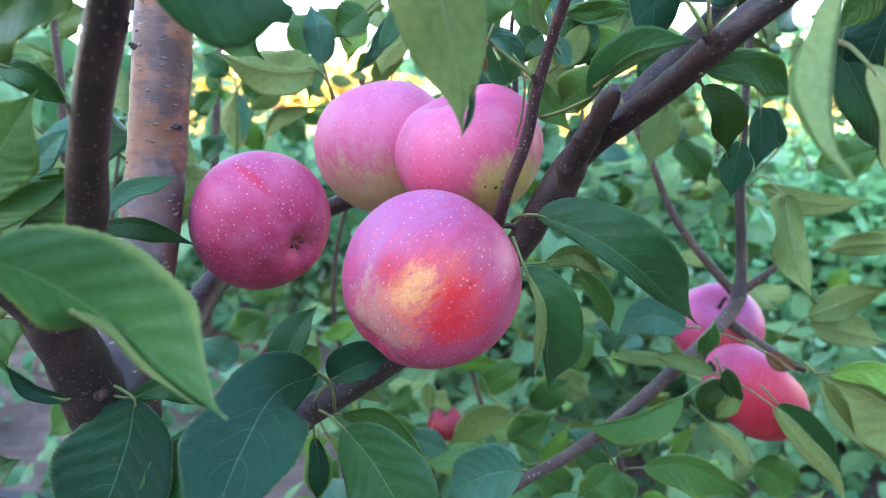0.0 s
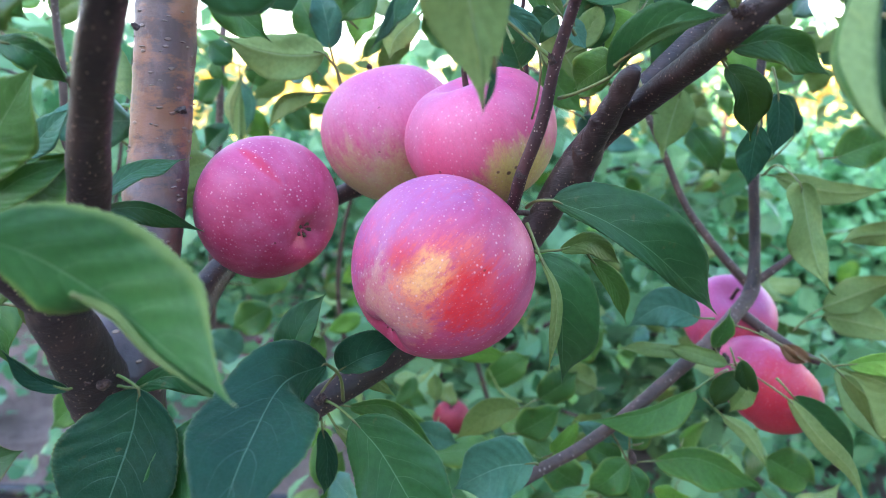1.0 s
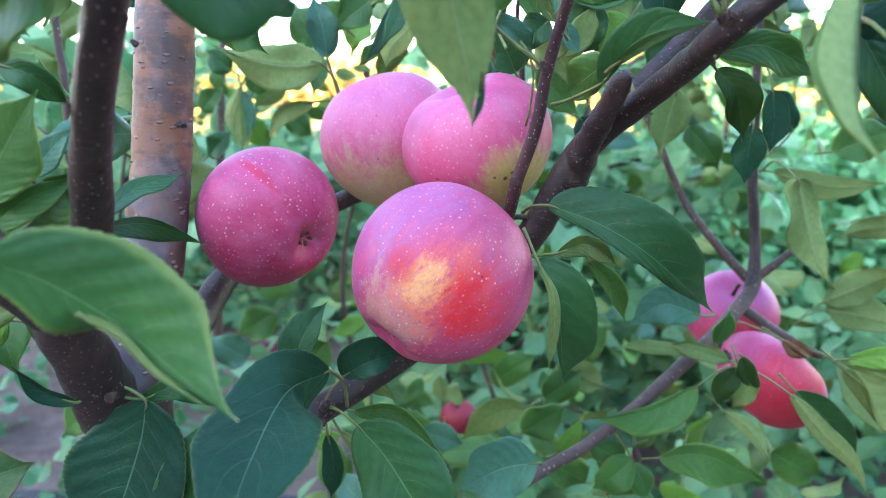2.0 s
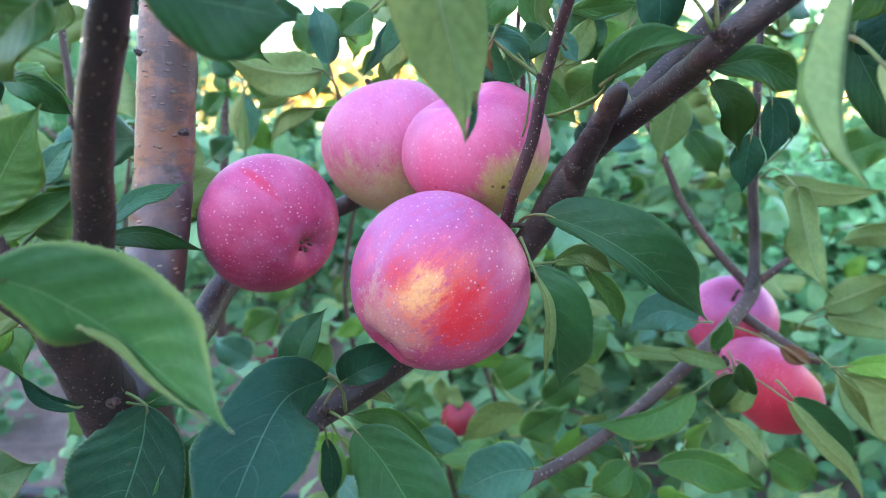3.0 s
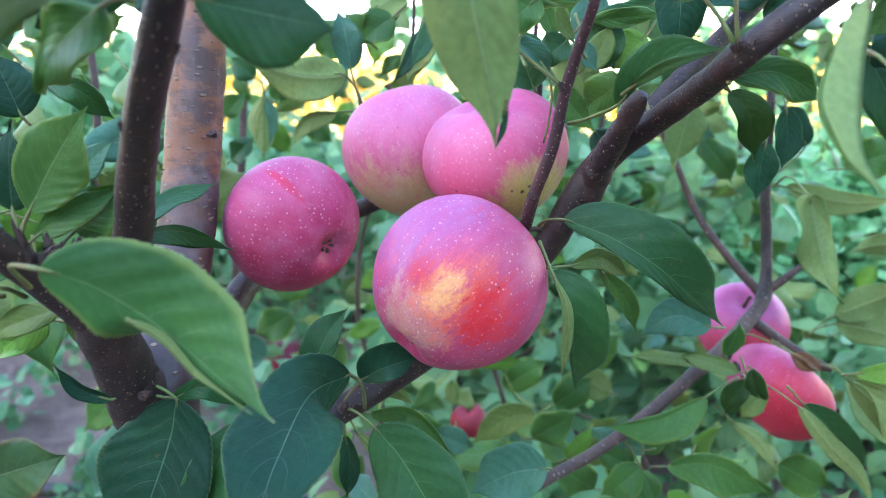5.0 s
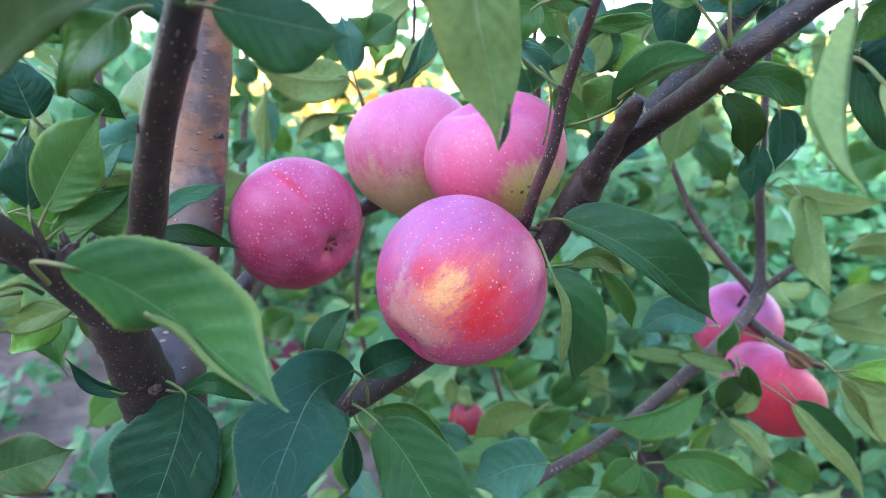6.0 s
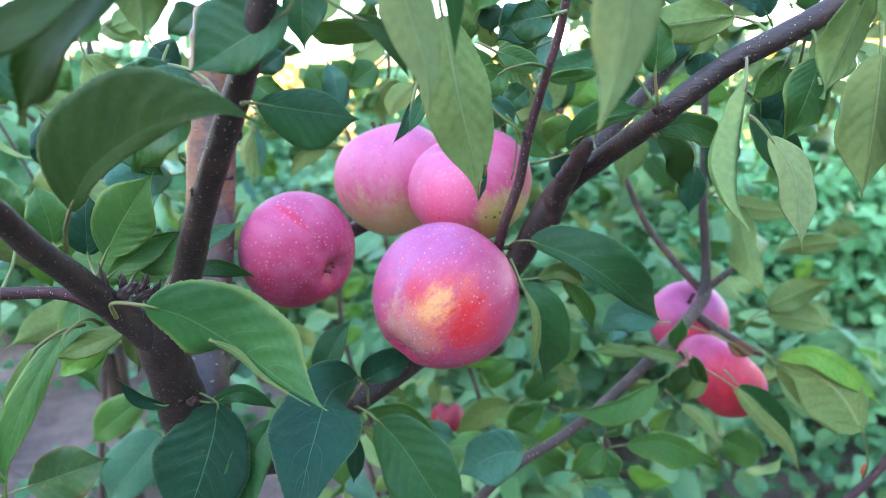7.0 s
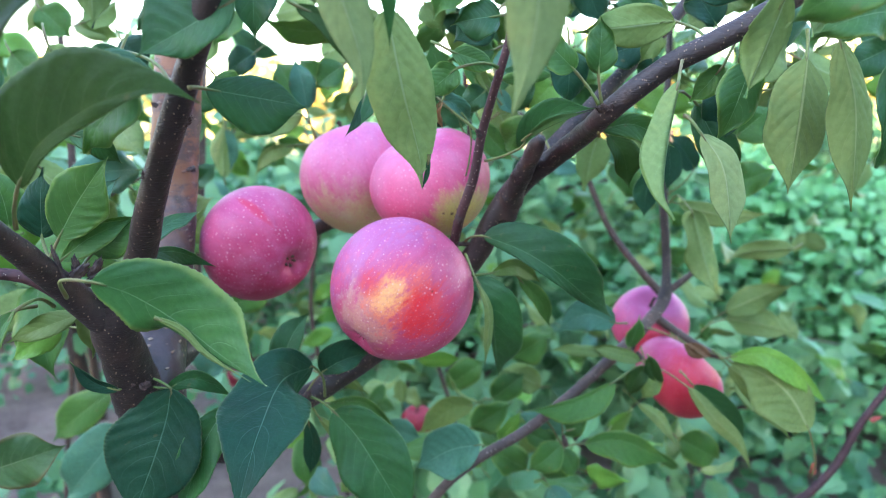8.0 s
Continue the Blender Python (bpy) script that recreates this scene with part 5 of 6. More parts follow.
shaped_leaf([(0.0449, 0.3300, 1.0423), (0.0399, 0.3300, 1.0531), (0.0360, 0.3300, 1.0662)], (0.0053, 0.0047), MATURE, 0, fold=18)
shaped_leaf([(0.0487, 0.3000, 1.0392), (0.0434, 0.3000, 1.0471), (0.0422, 0.3000, 1.0591)], (0.0037, 0.0032), OLIVE, 0, fold=16)
shaped_leaf([(0.0958, 0.3300, 1.0604), (0.0795, 0.3300, 1.0532), (0.0572, 0.3300, 1.0524)], (0.0074, 0.0063), DUSKY, 0, fold=12)
shaped_leaf([(-0.0174, 0.3600, 1.0455), (-0.0301, 0.3600, 1.0338), (-0.0335, 0.3600, 1.0218)], (0.0076, 0.0083), YOUNG, 180, fold=12)
shaped_leaf([(0.1527, 0.3600, 0.8297), (0.1217, 0.3520, 0.8178), (0.0832, 0.3450, 0.8160)], (0.0036, 0.0151), MATURE, 0, fold=14, widest=0.4, wave=0.06, stem=(0.1800, 0.3780, 0.8350))
shaped_leaf([(0.1343, 0.3660, 0.7765), (0.1626, 0.3640, 0.7790), (0.2026, 0.3620, 0.7596)], (0.0172, 0.0082), MATURE, 0, fold=12, widest=0.45, stem=(0.1191, 0.3700, 0.7718))
shaped_leaf([(0.1766, 0.3700, 0.8063), (0.1921, 0.3650, 0.7955), (0.2043, 0.3600, 0.7750)], (0.0049, 0.0052), MATURE, 180, fold=14)
shaped_leaf([(0.2061, 0.3520, 0.8276), (0.2246, 0.3450, 0.8053), (0.2430, 0.3400, 0.7866), (0.2518, 0.3350, 0.7655)], (0.0071, 0.0056), OLIVE, 180, fold=14, widest=0.45, stem=(0.1830, 0.3780, 0.8342))
shaped_leaf([(0.2140, 0.3600, 0.8250), (0.2387, 0.3600, 0.8024), (0.2615, 0.3600, 0.7669)], (0.0051, 0.0109), DUSKY, 0, fold=12)
shaped_leaf([(0.2723, 0.3080, 0.8143), (0.2596, 0.3150, 0.8375), (0.2439, 0.3250, 0.8499), (0.2245, 0.3360, 0.8542)], (0.0246, 0.0144), OLIVE, 180, fold=10, cup=-16, widest=0.4, stem=(0.2944, 0.3300, 0.7637))
# added blade: stands for the bright upper half of the leaf above
shaped_leaf([(0.2234, 0.3300, 0.8597), (0.2442, 0.3220, 0.8644), (0.2686, 0.3160, 0.8485), (0.2883, 0.3120, 0.8286)], (0.0105, 0.0057), YOUNG, 0, fold=10, wave=0.04, stem=(0.2193, 0.3360, 0.8558))
shaped_leaf([(0.2316, 0.3450, 0.8464), (0.2535, 0.3380, 0.8270), (0.2795, 0.3350, 0.7901)], (0.0069, 0.0095), OLIVE, 180, fold=12)
leaf((-0.1491, 0.1880, 0.9780), (-0.1457, 0.1880, 1.0068), 0.0151, 10, 0.04, 12, 0.00, DARK, (-0.1424, 0.1800, 0.9698))
leaf((-0.0774, 0.0800, 1.0610), (-0.1074, 0.0850, 1.0328), 0.0172, 25, 0.06, 14, 0.00, DULL_SHADED, None)
leaf((-0.0516, 0.1600, 1.0807), (-0.0528, 0.1600, 1.0513), 0.0152, 0, 0.03, 12, 0.00, DUSKY, None)
leaf((-0.0934, 0.1300, 1.0755), (-0.0947, 0.1350, 1.0536), 0.0152, 180, 0.03, 12, 0.00, DARK, None)
leaf((-0.0934, 0.1700, 1.0427), (-0.1244, 0.1700, 1.0356), 0.0170, 0, 0.08, 12, 0.10, DUSKY, None)
leaf((-0.1740, 0.2600, 1.0600), (-0.1641, 0.2600, 1.0408), 0.0176, 180, 0.05, 12, 0.00, MATURE, None)
leaf((-0.1742, 0.2600, 1.0242), (-0.1523, 0.2600, 1.0091), 0.0148, 0, 0.04, 12, 0.00, MATURE, None)
leaf((-0.0896, 0.1450, 1.0347), (-0.1074, 0.1450, 1.0148), 0.0165, 10, 0.06, 12, 0.05, MATURE, (-0.0849, 0.1520, 1.0371))
leaf((-0.1167, 0.2000, 1.0478), (-0.1218, 0.2000, 1.0297), 0.0115, 180, 0.05, 12, 0.00, MATURE, None)
leaf((-0.1425, 0.2000, 0.9459), (-0.1482, 0.2150, 0.9158), 0.0163, 180, 0.05, 14, 0.00, YOUNG, None)
leaf((-0.2340, 0.4200, 0.7736), (-0.2934, 0.4200, 0.7051), 0.0442, 0, 0.05, 12, 0.00, BLUEGREEN, None)
leaf((-0.2719, 0.4800, 0.7775), (-0.3350, 0.4800, 0.7289), 0.0335, 10, 0.05, 12, 0.00, MATURE, None)
leaf((-0.1410, 0.1500, 0.9587), (-0.1596, 0.1300, 0.9079), 0.0115, 10, 0.05, 20, 0.05, MATURE, (-0.1437, 0.1800, 0.9514))
leaf((-0.1617, 0.1650, 0.9479), (-0.1802, 0.1600, 0.9088), 0.0105, 170, 0.05, 14, 0.00, MATURE, (-0.1503, 0.1800, 0.9517))
leaf((-0.0074, 0.5000, 0.7501), (-0.0090, 0.5000, 0.7776), 0.0132, 180, 0.02, 15, 0.00, YOUNG, None)
leaf((0.1185, 0.3650, 0.7884), (0.0809, 0.3650, 0.8036), 0.0175, 0, 0.05, 12, 0.00, BLUEGREEN, None)
leaf((0.0680, 0.3650, 0.7817), (0.0844, 0.3650, 0.8064), 0.0129, 0, 0.04, 18, 0.00, YOUNG, None)
leaf((0.2654, 0.4000, 0.8255), (0.2961, 0.3600, 0.7801), 0.0291, 160, 0.05, 18, 0.05, MATURE, (0.2525, 0.4200, 0.8265))
leaf((0.2873, 0.4600, 0.8425), (0.3564, 0.4600, 0.8256), 0.0285, 170, 0.05, 14, 0.04, OLIVE, (0.2610, 0.4500, 0.8345))
leaf((0.2863, 0.4600, 0.8494), (0.3459, 0.4600, 0.8748), 0.0263, 170, 0.06, 14, 0.00, OLIVE, (0.2629, 0.4500, 0.8368))
leaf((0.3060, 0.4000, 0.9211), (0.2498, 0.4000, 0.9161), 0.0174, 160, 0.05, 14, 0.00, OLIVE, None)
leaf((0.2107, 0.3800, 0.9551), (0.2328, 0.3800, 0.8873), 0.0287, 170, 0.05, 14, 0.04, MATURE, (0.2235, 0.4500, 0.9513))
leaf((0.1252, 0.1400, 1.0668), (0.1159, 0.1450, 1.0330), 0.0163, 170, 0.05, 14, 0.05, MATURE, None)
leaf((0.1372, 0.1800, 1.0472), (0.1274, 0.1800, 1.0162), 0.0185, 0, 0.05, 14, 0.00, MATURE, None)
leaf((0.1305, 0.1000, 1.0697), (0.1043, 0.1000, 1.0517), 0.0212, 0, 0.05, 14, 0.00, MATURE, None)
leaf((0.1893, 0.1700, 1.0488), (0.1904, 0.1700, 1.0052), 0.0162, 0, 0.05, 16, 0.00, DUSKY, None)
leaf((0.1492, 0.4200, 1.0097), (0.1402, 0.4200, 0.9652), 0.0281, 170, 0.05, 14, 0.00, YOUNG, None)
leaf((0.0230, 0.2200, 1.0471), (0.0086, 0.2200, 1.0349), 0.0143, 0, 0.05, 12, 0.00, MATURE, None)
leaf((0.0838, 0.2600, 1.0585), (0.0840, 0.2600, 1.0289), 0.0215, 0, 0.04, 12, 0.00, DARK, None)
leaf((0.0490, 0.2600, 1.0437), (0.0785, 0.2600, 1.0469), 0.0079, 30, 0.05, 14, 0.00, MATURE, None)
leaf((0.0701, 0.2850, 1.0207), (0.0582, 0.3200, 1.0068), 0.0184, 0, 0.05, 12, 0.00, MATURE, None)
leaf((-0.0686, 0.3600, 1.0257), (-0.1264, 0.3600, 1.0360), 0.0267, 170, 0.06, 12, 0.08, YOUNG, (-0.0604, 0.3700, 1.0054))
leaf((-0.0671, 0.3700, 1.0293), (-0.0744, 0.3700, 1.0637), 0.0179, 0, 0.05, 14, 0.05, BLUEGREEN, (-0.0619, 0.3700, 1.0086))
leaf((-0.1668, 0.5200, 0.9680), (-0.1626, 0.5200, 1.0201), 0.0219, 170, 0.06, 20, 0.05, YOUNG, None)
leaf((-0.1090, 0.4500, 1.0355), (-0.1372, 0.4500, 1.0195), 0.0220, 170, 0.05, 14, 0.00, YOUNG, None)
leaf((-0.0447, 0.4500, 1.0421), (-0.0605, 0.4500, 1.0277), 0.0105, 0, 0.05, 14, 0.00, MATURE, None)
leaf((0.1525, 0.3750, 0.8464), (0.1030, 0.3750, 0.8508), 0.0098, 30, 0.05, 14, 0.00, OLIVE, (0.1733, 0.3850, 0.8431))
leaf((0.1663, 0.3700, 0.8532), (0.1715, 0.3650, 0.8796), 0.0133, 10, 0.05, 16, 0.00, MATURE, (0.1759, 0.3750, 0.8434))
leaf((0.1736, 0.3500, 0.8536), (0.1859, 0.3500, 0.8276), 0.0122, 30, 0.10, 34, 0.05, DULL_SHADED, (0.1736, 0.3530, 0.8537))
leaf((0.1723, 0.3520, 0.8453), (0.1616, 0.3520, 0.8204), 0.0144, 20, 0.08, 26, 0.05, DULL_SHADED, (0.1737, 0.3600, 0.8447))
leaf((0.1823, 0.3500, 0.8403), (0.1700, 0.3500, 0.8192), 0.0137, 10, 0.08, 26, 0.00, OLIVE, (0.1852, 0.3520, 0.8416))
leaf((0.1728, 0.3520, 0.8468), (0.1795, 0.3520, 0.8243), 0.0094, 20, 0.08, 30, -0.05, OLIVE, None)
leaf((0.1754, 0.3700, 0.8417), (0.1356, 0.3750, 0.8529), 0.0128, 20, 0.05, 14, 0.00, OLIVE, None)
leaf((0.1349, 0.2200, 1.0310), (0.1620, 0.2200, 0.9918), 0.0181, 0, 0.05, 14, 0.05, DUSKY, (0.1150, 0.2000, 1.0356))
leaf((0.1786, 0.2500, 1.0378), (0.1525, 0.2500, 1.0401), 0.0127, 0, 0.05, 14, 0.00, MATURE, None)
leaf((0.2267, 0.4400, 0.9518), (0.2951, 0.4200, 0.9434), 0.0188, 170, 0.06, 14, -0.05, OLIVE, (0.2247, 0.4550, 0.9507))
leaf((0.0077, 0.4200, 0.8272), (0.0455, 0.4200, 0.8275), 0.0144, 20, 0.05, 14, 0.00, YOUNG, None)
leaf((0.0391, 0.2000, 1.0668), (0.0187, 0.2000, 1.0636), 0.0175, 0, 0.05, 14, 0.00, DUSKY, None)
leaf((0.0214, 0.2300, 1.0550), (0.0430, 0.2300, 1.0475), 0.0114, 0, 0.05, 14, 0.00, MATURE, None)
leaf((0.1166, 0.2100, 1.0663), (0.0734, 0.2100, 1.0614), 0.0184, 165, 0.06, 14, 0.00, YOUNG, None)
leaf((0.1297, 0.2600, 1.0668), (0.1209, 0.2600, 1.0522), 0.0127, 0, 0.05, 20, 0.00, OLIVE, None)
leaf((0.0035, 0.2000, 1.0910), (-0.0156, 0.2000, 1.0756), 0.0149, 0, 0.05, 18, 0.00, DUSKY, None)
leaf((-0.1282, 0.1000, 0.9825), (-0.1392, 0.0950, 0.9328), 0.0110, 15, 0.05, 16, 0.06, MATURE, None)
leaf((-0.1452, 0.2000, 0.9411), (-0.1775, 0.2000, 0.9289), 0.0113, 10, 0.05, 16, 0.00, OLIVE, None)
leaf((-0.1609, 0.2150, 0.9309), (-0.1896, 0.2150, 0.9134), 0.0126, 0, 0.05, 16, 0.00, YOUNG, None)
leaf((-0.1020, 0.1700, 1.0496), (-0.1243, 0.1700, 1.0333), 0.0135, 0, 0.05, 16, 0.00, DUSKY, None)
leaf((-0.1687, 0.2000, 0.9807), (-0.1735, 0.2000, 1.0068), 0.0169, 20, 0.05, 14, 0.05, MATURE, (-0.1477, 0.1800, 0.9691))
leaf((-0.1309, 0.1900, 0.9709), (-0.1084, 0.1900, 0.9889), 0.0152, -10, 0.05, 14, 0.05, MATURE, (-0.1304, 0.1800, 0.9674))
leaf((-0.1886, 0.2100, 0.9870), (-0.1982, 0.2100, 1.0115), 0.0199, 0, 0.05, 14, 0.00, MATURE, None)
leaf((-0.1904, 0.2600, 1.0059), (-0.1996, 0.2600, 1.0336), 0.0232, 30, 0.05, 14, 0.00, DARK, None)
leaf((0.0347, 0.3300, 1.0179), (0.0195, 0.3300, 1.0507), 0.0239, 0, 0.05, 14, 0.00, DUSKY, None)
leaf((0.0622, 0.3400, 1.0299), (0.0814, 0.3400, 1.0553), 0.0257, 0, 0.05, 14, 0.00, DUSKY, None)
leaf((0.0732, 0.3600, 1.0097), (0.0495, 0.3600, 1.0459), 0.0262, 170, 0.05, 14, 0.00, MATURE, None)
leaf((0.0993, 0.3600, 1.0463), (0.0817, 0.3600, 1.0282), 0.0228, 0, 0.05, 14, 0.00, YOUNG, None)
leaf((0.0067, 0.4000, 1.0495), (0.0351, 0.4000, 1.0197), 0.0253, 10, 0.05, 14, 0.00, DUSKY, None)
leaf((0.1061, 0.4000, 1.0602), (0.1448, 0.4000, 1.0507), 0.0272, 0, 0.05, 14, 0.00, MATURE, None)
leaf((0.0679, 0.4200, 1.0657), (0.0423, 0.4200, 1.0822), 0.0260, 0, 0.05, 14, 0.00, YOUNG, None)
leaf((0.1290, 0.4200, 1.0210), (0.1003, 0.4000, 0.9891), 0.0287, 170, 0.05, 14, 0.00, MATURE, None)
leaf((0.1529, 0.4200, 1.0424), (0.1256, 0.4200, 1.0174), 0.0267, 0, 0.05, 14, 0.00, DUSKY, None)
leaf((0.0001, 0.4500, 1.0358), (-0.0155, 0.4500, 1.0688), 0.0258, 0, 0.05, 14, 0.00, MATURE, None)
leaf((0.0863, 0.4200, 0.9917), (0.1064, 0.4200, 0.9695), 0.0219, 0, 0.05, 14, 0.00, DARK, None)
leaf((0.1879, 0.5000, 0.9804), (0.2184, 0.5000, 0.9448), 0.0299, 0, 0.05, 14, 0.00, MATURE, None)
leaf((0.2424, 0.4500, 0.9798), (0.2185, 0.4500, 1.0110), 0.0250, 0, 0.05, 14, 0.00, DARK, None)
leaf((0.2551, 0.4200, 0.9669), (0.2946, 0.4200, 0.9822), 0.0283, 0, 0.05, 14, 0.00, MATURE, None)
leaf((0.2235, 0.3500, 1.0110), (0.2480, 0.3500, 1.0321), 0.0257, 0, 0.05, 14, 0.00, MATURE, None)
leaf((0.0401, 0.5500, 0.7436), (0.0818, 0.5500, 0.7725), 0.0310, 0, 0.05, 14, 0.00, MATURE, None)
leaf((0.0809, 0.5000, 0.7517), (0.1139, 0.5000, 0.7783), 0.0305, 0, 0.05, 14, 0.00, MATURE, None)
leaf((0.1294, 0.5000, 0.7626), (0.0894, 0.5000, 0.7834), 0.0273, 170, 0.05, 14, 0.00, MATURE, None)
leaf((0.1084, 0.5500, 0.7726), (0.1490, 0.5500, 0.8009), 0.0329, 0, 0.05, 14, 0.00, MATURE, None)
leaf((0.0561, 0.4500, 0.7477), (0.0930, 0.4500, 0.7723), 0.0269, 0, 0.05, 14, 0.00, MATURE, None)
leaf((0.1285, 0.4200, 0.7559), (0.1558, 0.4200, 0.7836), 0.0261, 0, 0.05, 14, 0.00, MATURE, None)
leaf((0.1007, 0.4200, 0.7226), (0.0656, 0.4200, 0.7462), 0.0274, 0, 0.05, 14, 0.00, MATURE, None)
leaf((0.1129, 0.4000, 0.7268), (0.1355, 0.4000, 0.7543), 0.0254, 0, 0.05, 14, 0.00, MATURE, None)
leaf((-0.0230, 0.4200, 0.7690), (0.0106, 0.4200, 0.7553), 0.0200, 0, 0.05, 14, 0.00, BLUEGREEN, None)
leaf((-0.0197, 0.5000, 0.7132), (-0.0417, 0.5000, 0.7457), 0.0247, 0, 0.05, 14, 0.00, MATURE, None)
leaf((0.2242, 0.4000, 0.7592), (0.2638, 0.4000, 0.7367), 0.0296, 0, 0.05, 14, 0.00, MATURE, None)
leaf((-0.1590, 0.5500, 0.8155), (-0.1968, 0.5500, 0.7932), 0.0325, 0, 0.05, 14, 0.00, MATURE, None)
leaf((-0.1887, 0.6000, 0.8217), (-0.1428, 0.6000, 0.8452), 0.0326, 0, 0.05, 14, 0.00, MATURE, None)
leaf((-0.1032, 0.5000, 0.8080), (-0.1341, 0.5000, 0.7611), 0.0301, 0, 0.05, 14, 0.00, MATURE, None)
leaf((-0.1877, 0.5500, 0.7709), (-0.2229, 0.5500, 0.7931), 0.0328, 0, 0.05, 14, 0.00, BLUEGREEN, None)
leaf((0.0462, 0.2700, 1.0775), (0.0248, 0.2700, 1.0635), 0.0228, 0, 0.06, 14, 0.00, DARK, None)
leaf((0.0477, 0.2800, 1.0605), (0.0226, 0.2800, 1.0551), 0.0164, 0, 0.06, 14, 0.00, MATURE, None)
leaf((0.1389, 0.3000, 1.0668), (0.1035, 0.3000, 1.0535), 0.0231, 10, 0.05, 14, 0.00, DARK, None)
leaf((0.1396, 0.2900, 1.0597), (0.1372, 0.2900, 1.0393), 0.0165, 0, 0.05, 14, 0.00, DARK, None)
leaf((0.1540, 0.1900, 1.0681), (0.1339, 0.1800, 1.0361), 0.0229, 172, 0.05, 12, 0.05, MATURE, (0.1574, 0.1920, 1.0740))
leaf((0.1525, 0.2200, 1.0449), (0.1418, 0.2200, 1.0091), 0.0200, 10, 0.05, 16, 0.00, DARK, None)
leaf((0.1322, 0.2600, 1.0743), (0.1046, 0.2600, 1.0818), 0.0217, 0, 0.05, 14, 0.00, DUSKY, None)
leaf((0.0956, 0.3000, 1.1064), (0.1125, 0.3000, 1.0745), 0.0240, 0, 0.05, 14, 0.00, DARK, None)
leaf((0.0914, 0.3600, 1.0951), (0.0579, 0.3600, 1.1144), 0.0259, 0, 0.05, 14, 0.00, MATURE, None)
leaf((0.0309, 0.3000, 1.1092), (0.0158, 0.3000, 1.0782), 0.0209, 0, 0.05, 14, 0.00, MATURE, None)
leaf((0.0995, 0.3600, 1.0612), (0.0698, 0.3600, 1.0387), 0.0242, 170, 0.05, 14, 0.00, DUSKY, None)
leaf((0.1792, 0.3000, 1.0761), (0.1586, 0.3000, 1.0998), 0.0214, 0, 0.05, 14, 0.00, DARK, None)
leaf((0.1640, 0.2400, 1.0912), (0.1349, 0.2400, 1.0797), 0.0204, 0, 0.05, 14, 0.00, DARK, None)
leaf((0.1399, 0.3600, 1.0998), (0.1664, 0.3600, 1.1135), 0.0245, 170, 0.05, 14, 0.00, MATURE, None)
leaf((0.2317, 0.3000, 1.0572), (0.2688, 0.3000, 1.0428), 0.0250, 165, 0.05, 14, 0.00, MATURE, None)
leaf((-0.0408, 0.3600, 1.0570), (-0.0607, 0.3600, 1.0427), 0.0199, 0, 0.05, 14, 0.00, MATURE, None)
leaf((-0.0612, 0.4200, 1.0678), (-0.0346, 0.4200, 1.0836), 0.0250, 170, 0.05, 14, 0.00, YOUNG, None)
leaf((-0.0804, 0.4200, 1.0390), (-0.0955, 0.4200, 1.0646), 0.0269, 0, 0.05, 14, 0.00, MATURE, None)
leaf((-0.1061, 0.3000, 1.0474), (-0.0818, 0.3000, 1.0272), 0.0206, 0, 0.05, 14, 0.00, MATURE, None)
leaf((-0.0621, 0.4000, 1.0488), (-0.0753, 0.4000, 1.0649), 0.0178, 0, 0.05, 14, 0.00, MATURE, None)
leaf((-0.0505, 0.4200, 1.0578), (-0.0619, 0.4200, 1.0335), 0.0196, 20, 0.05, 14, 0.00, YOUNG, None)
leaf((0.0313, 0.3600, 1.0278), (0.0126, 0.3600, 1.0215), 0.0164, 0, 0.05, 14, 0.00, DARK, None)
leaf((0.0990, 0.3800, 1.0357), (0.0752, 0.3800, 1.0481), 0.0219, 0, 0.05, 14, 0.00, DARK, None)
leaf((0.0941, 0.3800, 1.0099), (0.1189, 0.3800, 0.9936), 0.0210, 175, 0.05, 14, 0.00, MATURE, None)
leaf((0.0465, 0.3000, 1.0399), (0.0312, 0.3000, 1.0273), 0.0152, 0, 0.05, 14, 0.00, DUSKY, None)
leaf((0.0058, 0.3700, 1.1235), (0.0201, 0.3700, 1.1071), 0.0214, -25, 0.06, 16, 0.00, MATURE, None)
leaf((0.0135, 0.3800, 1.0994), (0.0260, 0.3800, 1.0811), 0.0205, 0, 0.06, 16, 0.00, OLIVE, None)
leaf((0.0571, 0.4800, 1.1458), (0.0443, 0.4800, 1.1238), 0.0295, -25, 0.06, 16, 0.00, MATURE, None)
leaf((0.0378, 0.4100, 1.1010), (0.0378, 0.4100, 1.0789), 0.0223, 30, 0.06, 16, 0.00, DARK, None)
leaf((0.0711, 0.4000, 1.1002), (0.0737, 0.4000, 1.1210), 0.0230, -25, 0.06, 16, 0.00, MATURE, None)
leaf((0.0836, 0.3800, 1.1256), (0.0917, 0.3800, 1.1446), 0.0222, -25, 0.06, 16, 0.00, DARK, None)
leaf((0.0928, 0.4000, 1.0993), (0.1221, 0.4000, 1.0990), 0.0232, 10, 0.06, 16, 0.00, OLIVE, None)
leaf((0.1203, 0.4200, 1.1306), (0.1195, 0.4200, 1.1523), 0.0251, -25, 0.06, 16, 0.00, MATURE, None)
leaf((0.1587, 0.5200, 1.1135), (0.1266, 0.5200, 1.1274), 0.0257, 10, 0.06, 16, 0.00, DARK, None)
leaf((0.1804, 0.5400, 1.1446), (0.2094, 0.5400, 1.1603), 0.0330, -25, 0.06, 16, 0.00, MATURE, None)
leaf((0.1822, 0.5200, 1.1154), (0.1603, 0.5200, 1.1373), 0.0338, 0, 0.06, 16, 0.00, DARK, None)
leaf((0.2093, 0.4700, 1.1392), (0.2105, 0.4700, 1.1151), 0.0241, 30, 0.06, 16, 0.00, MATURE, None)
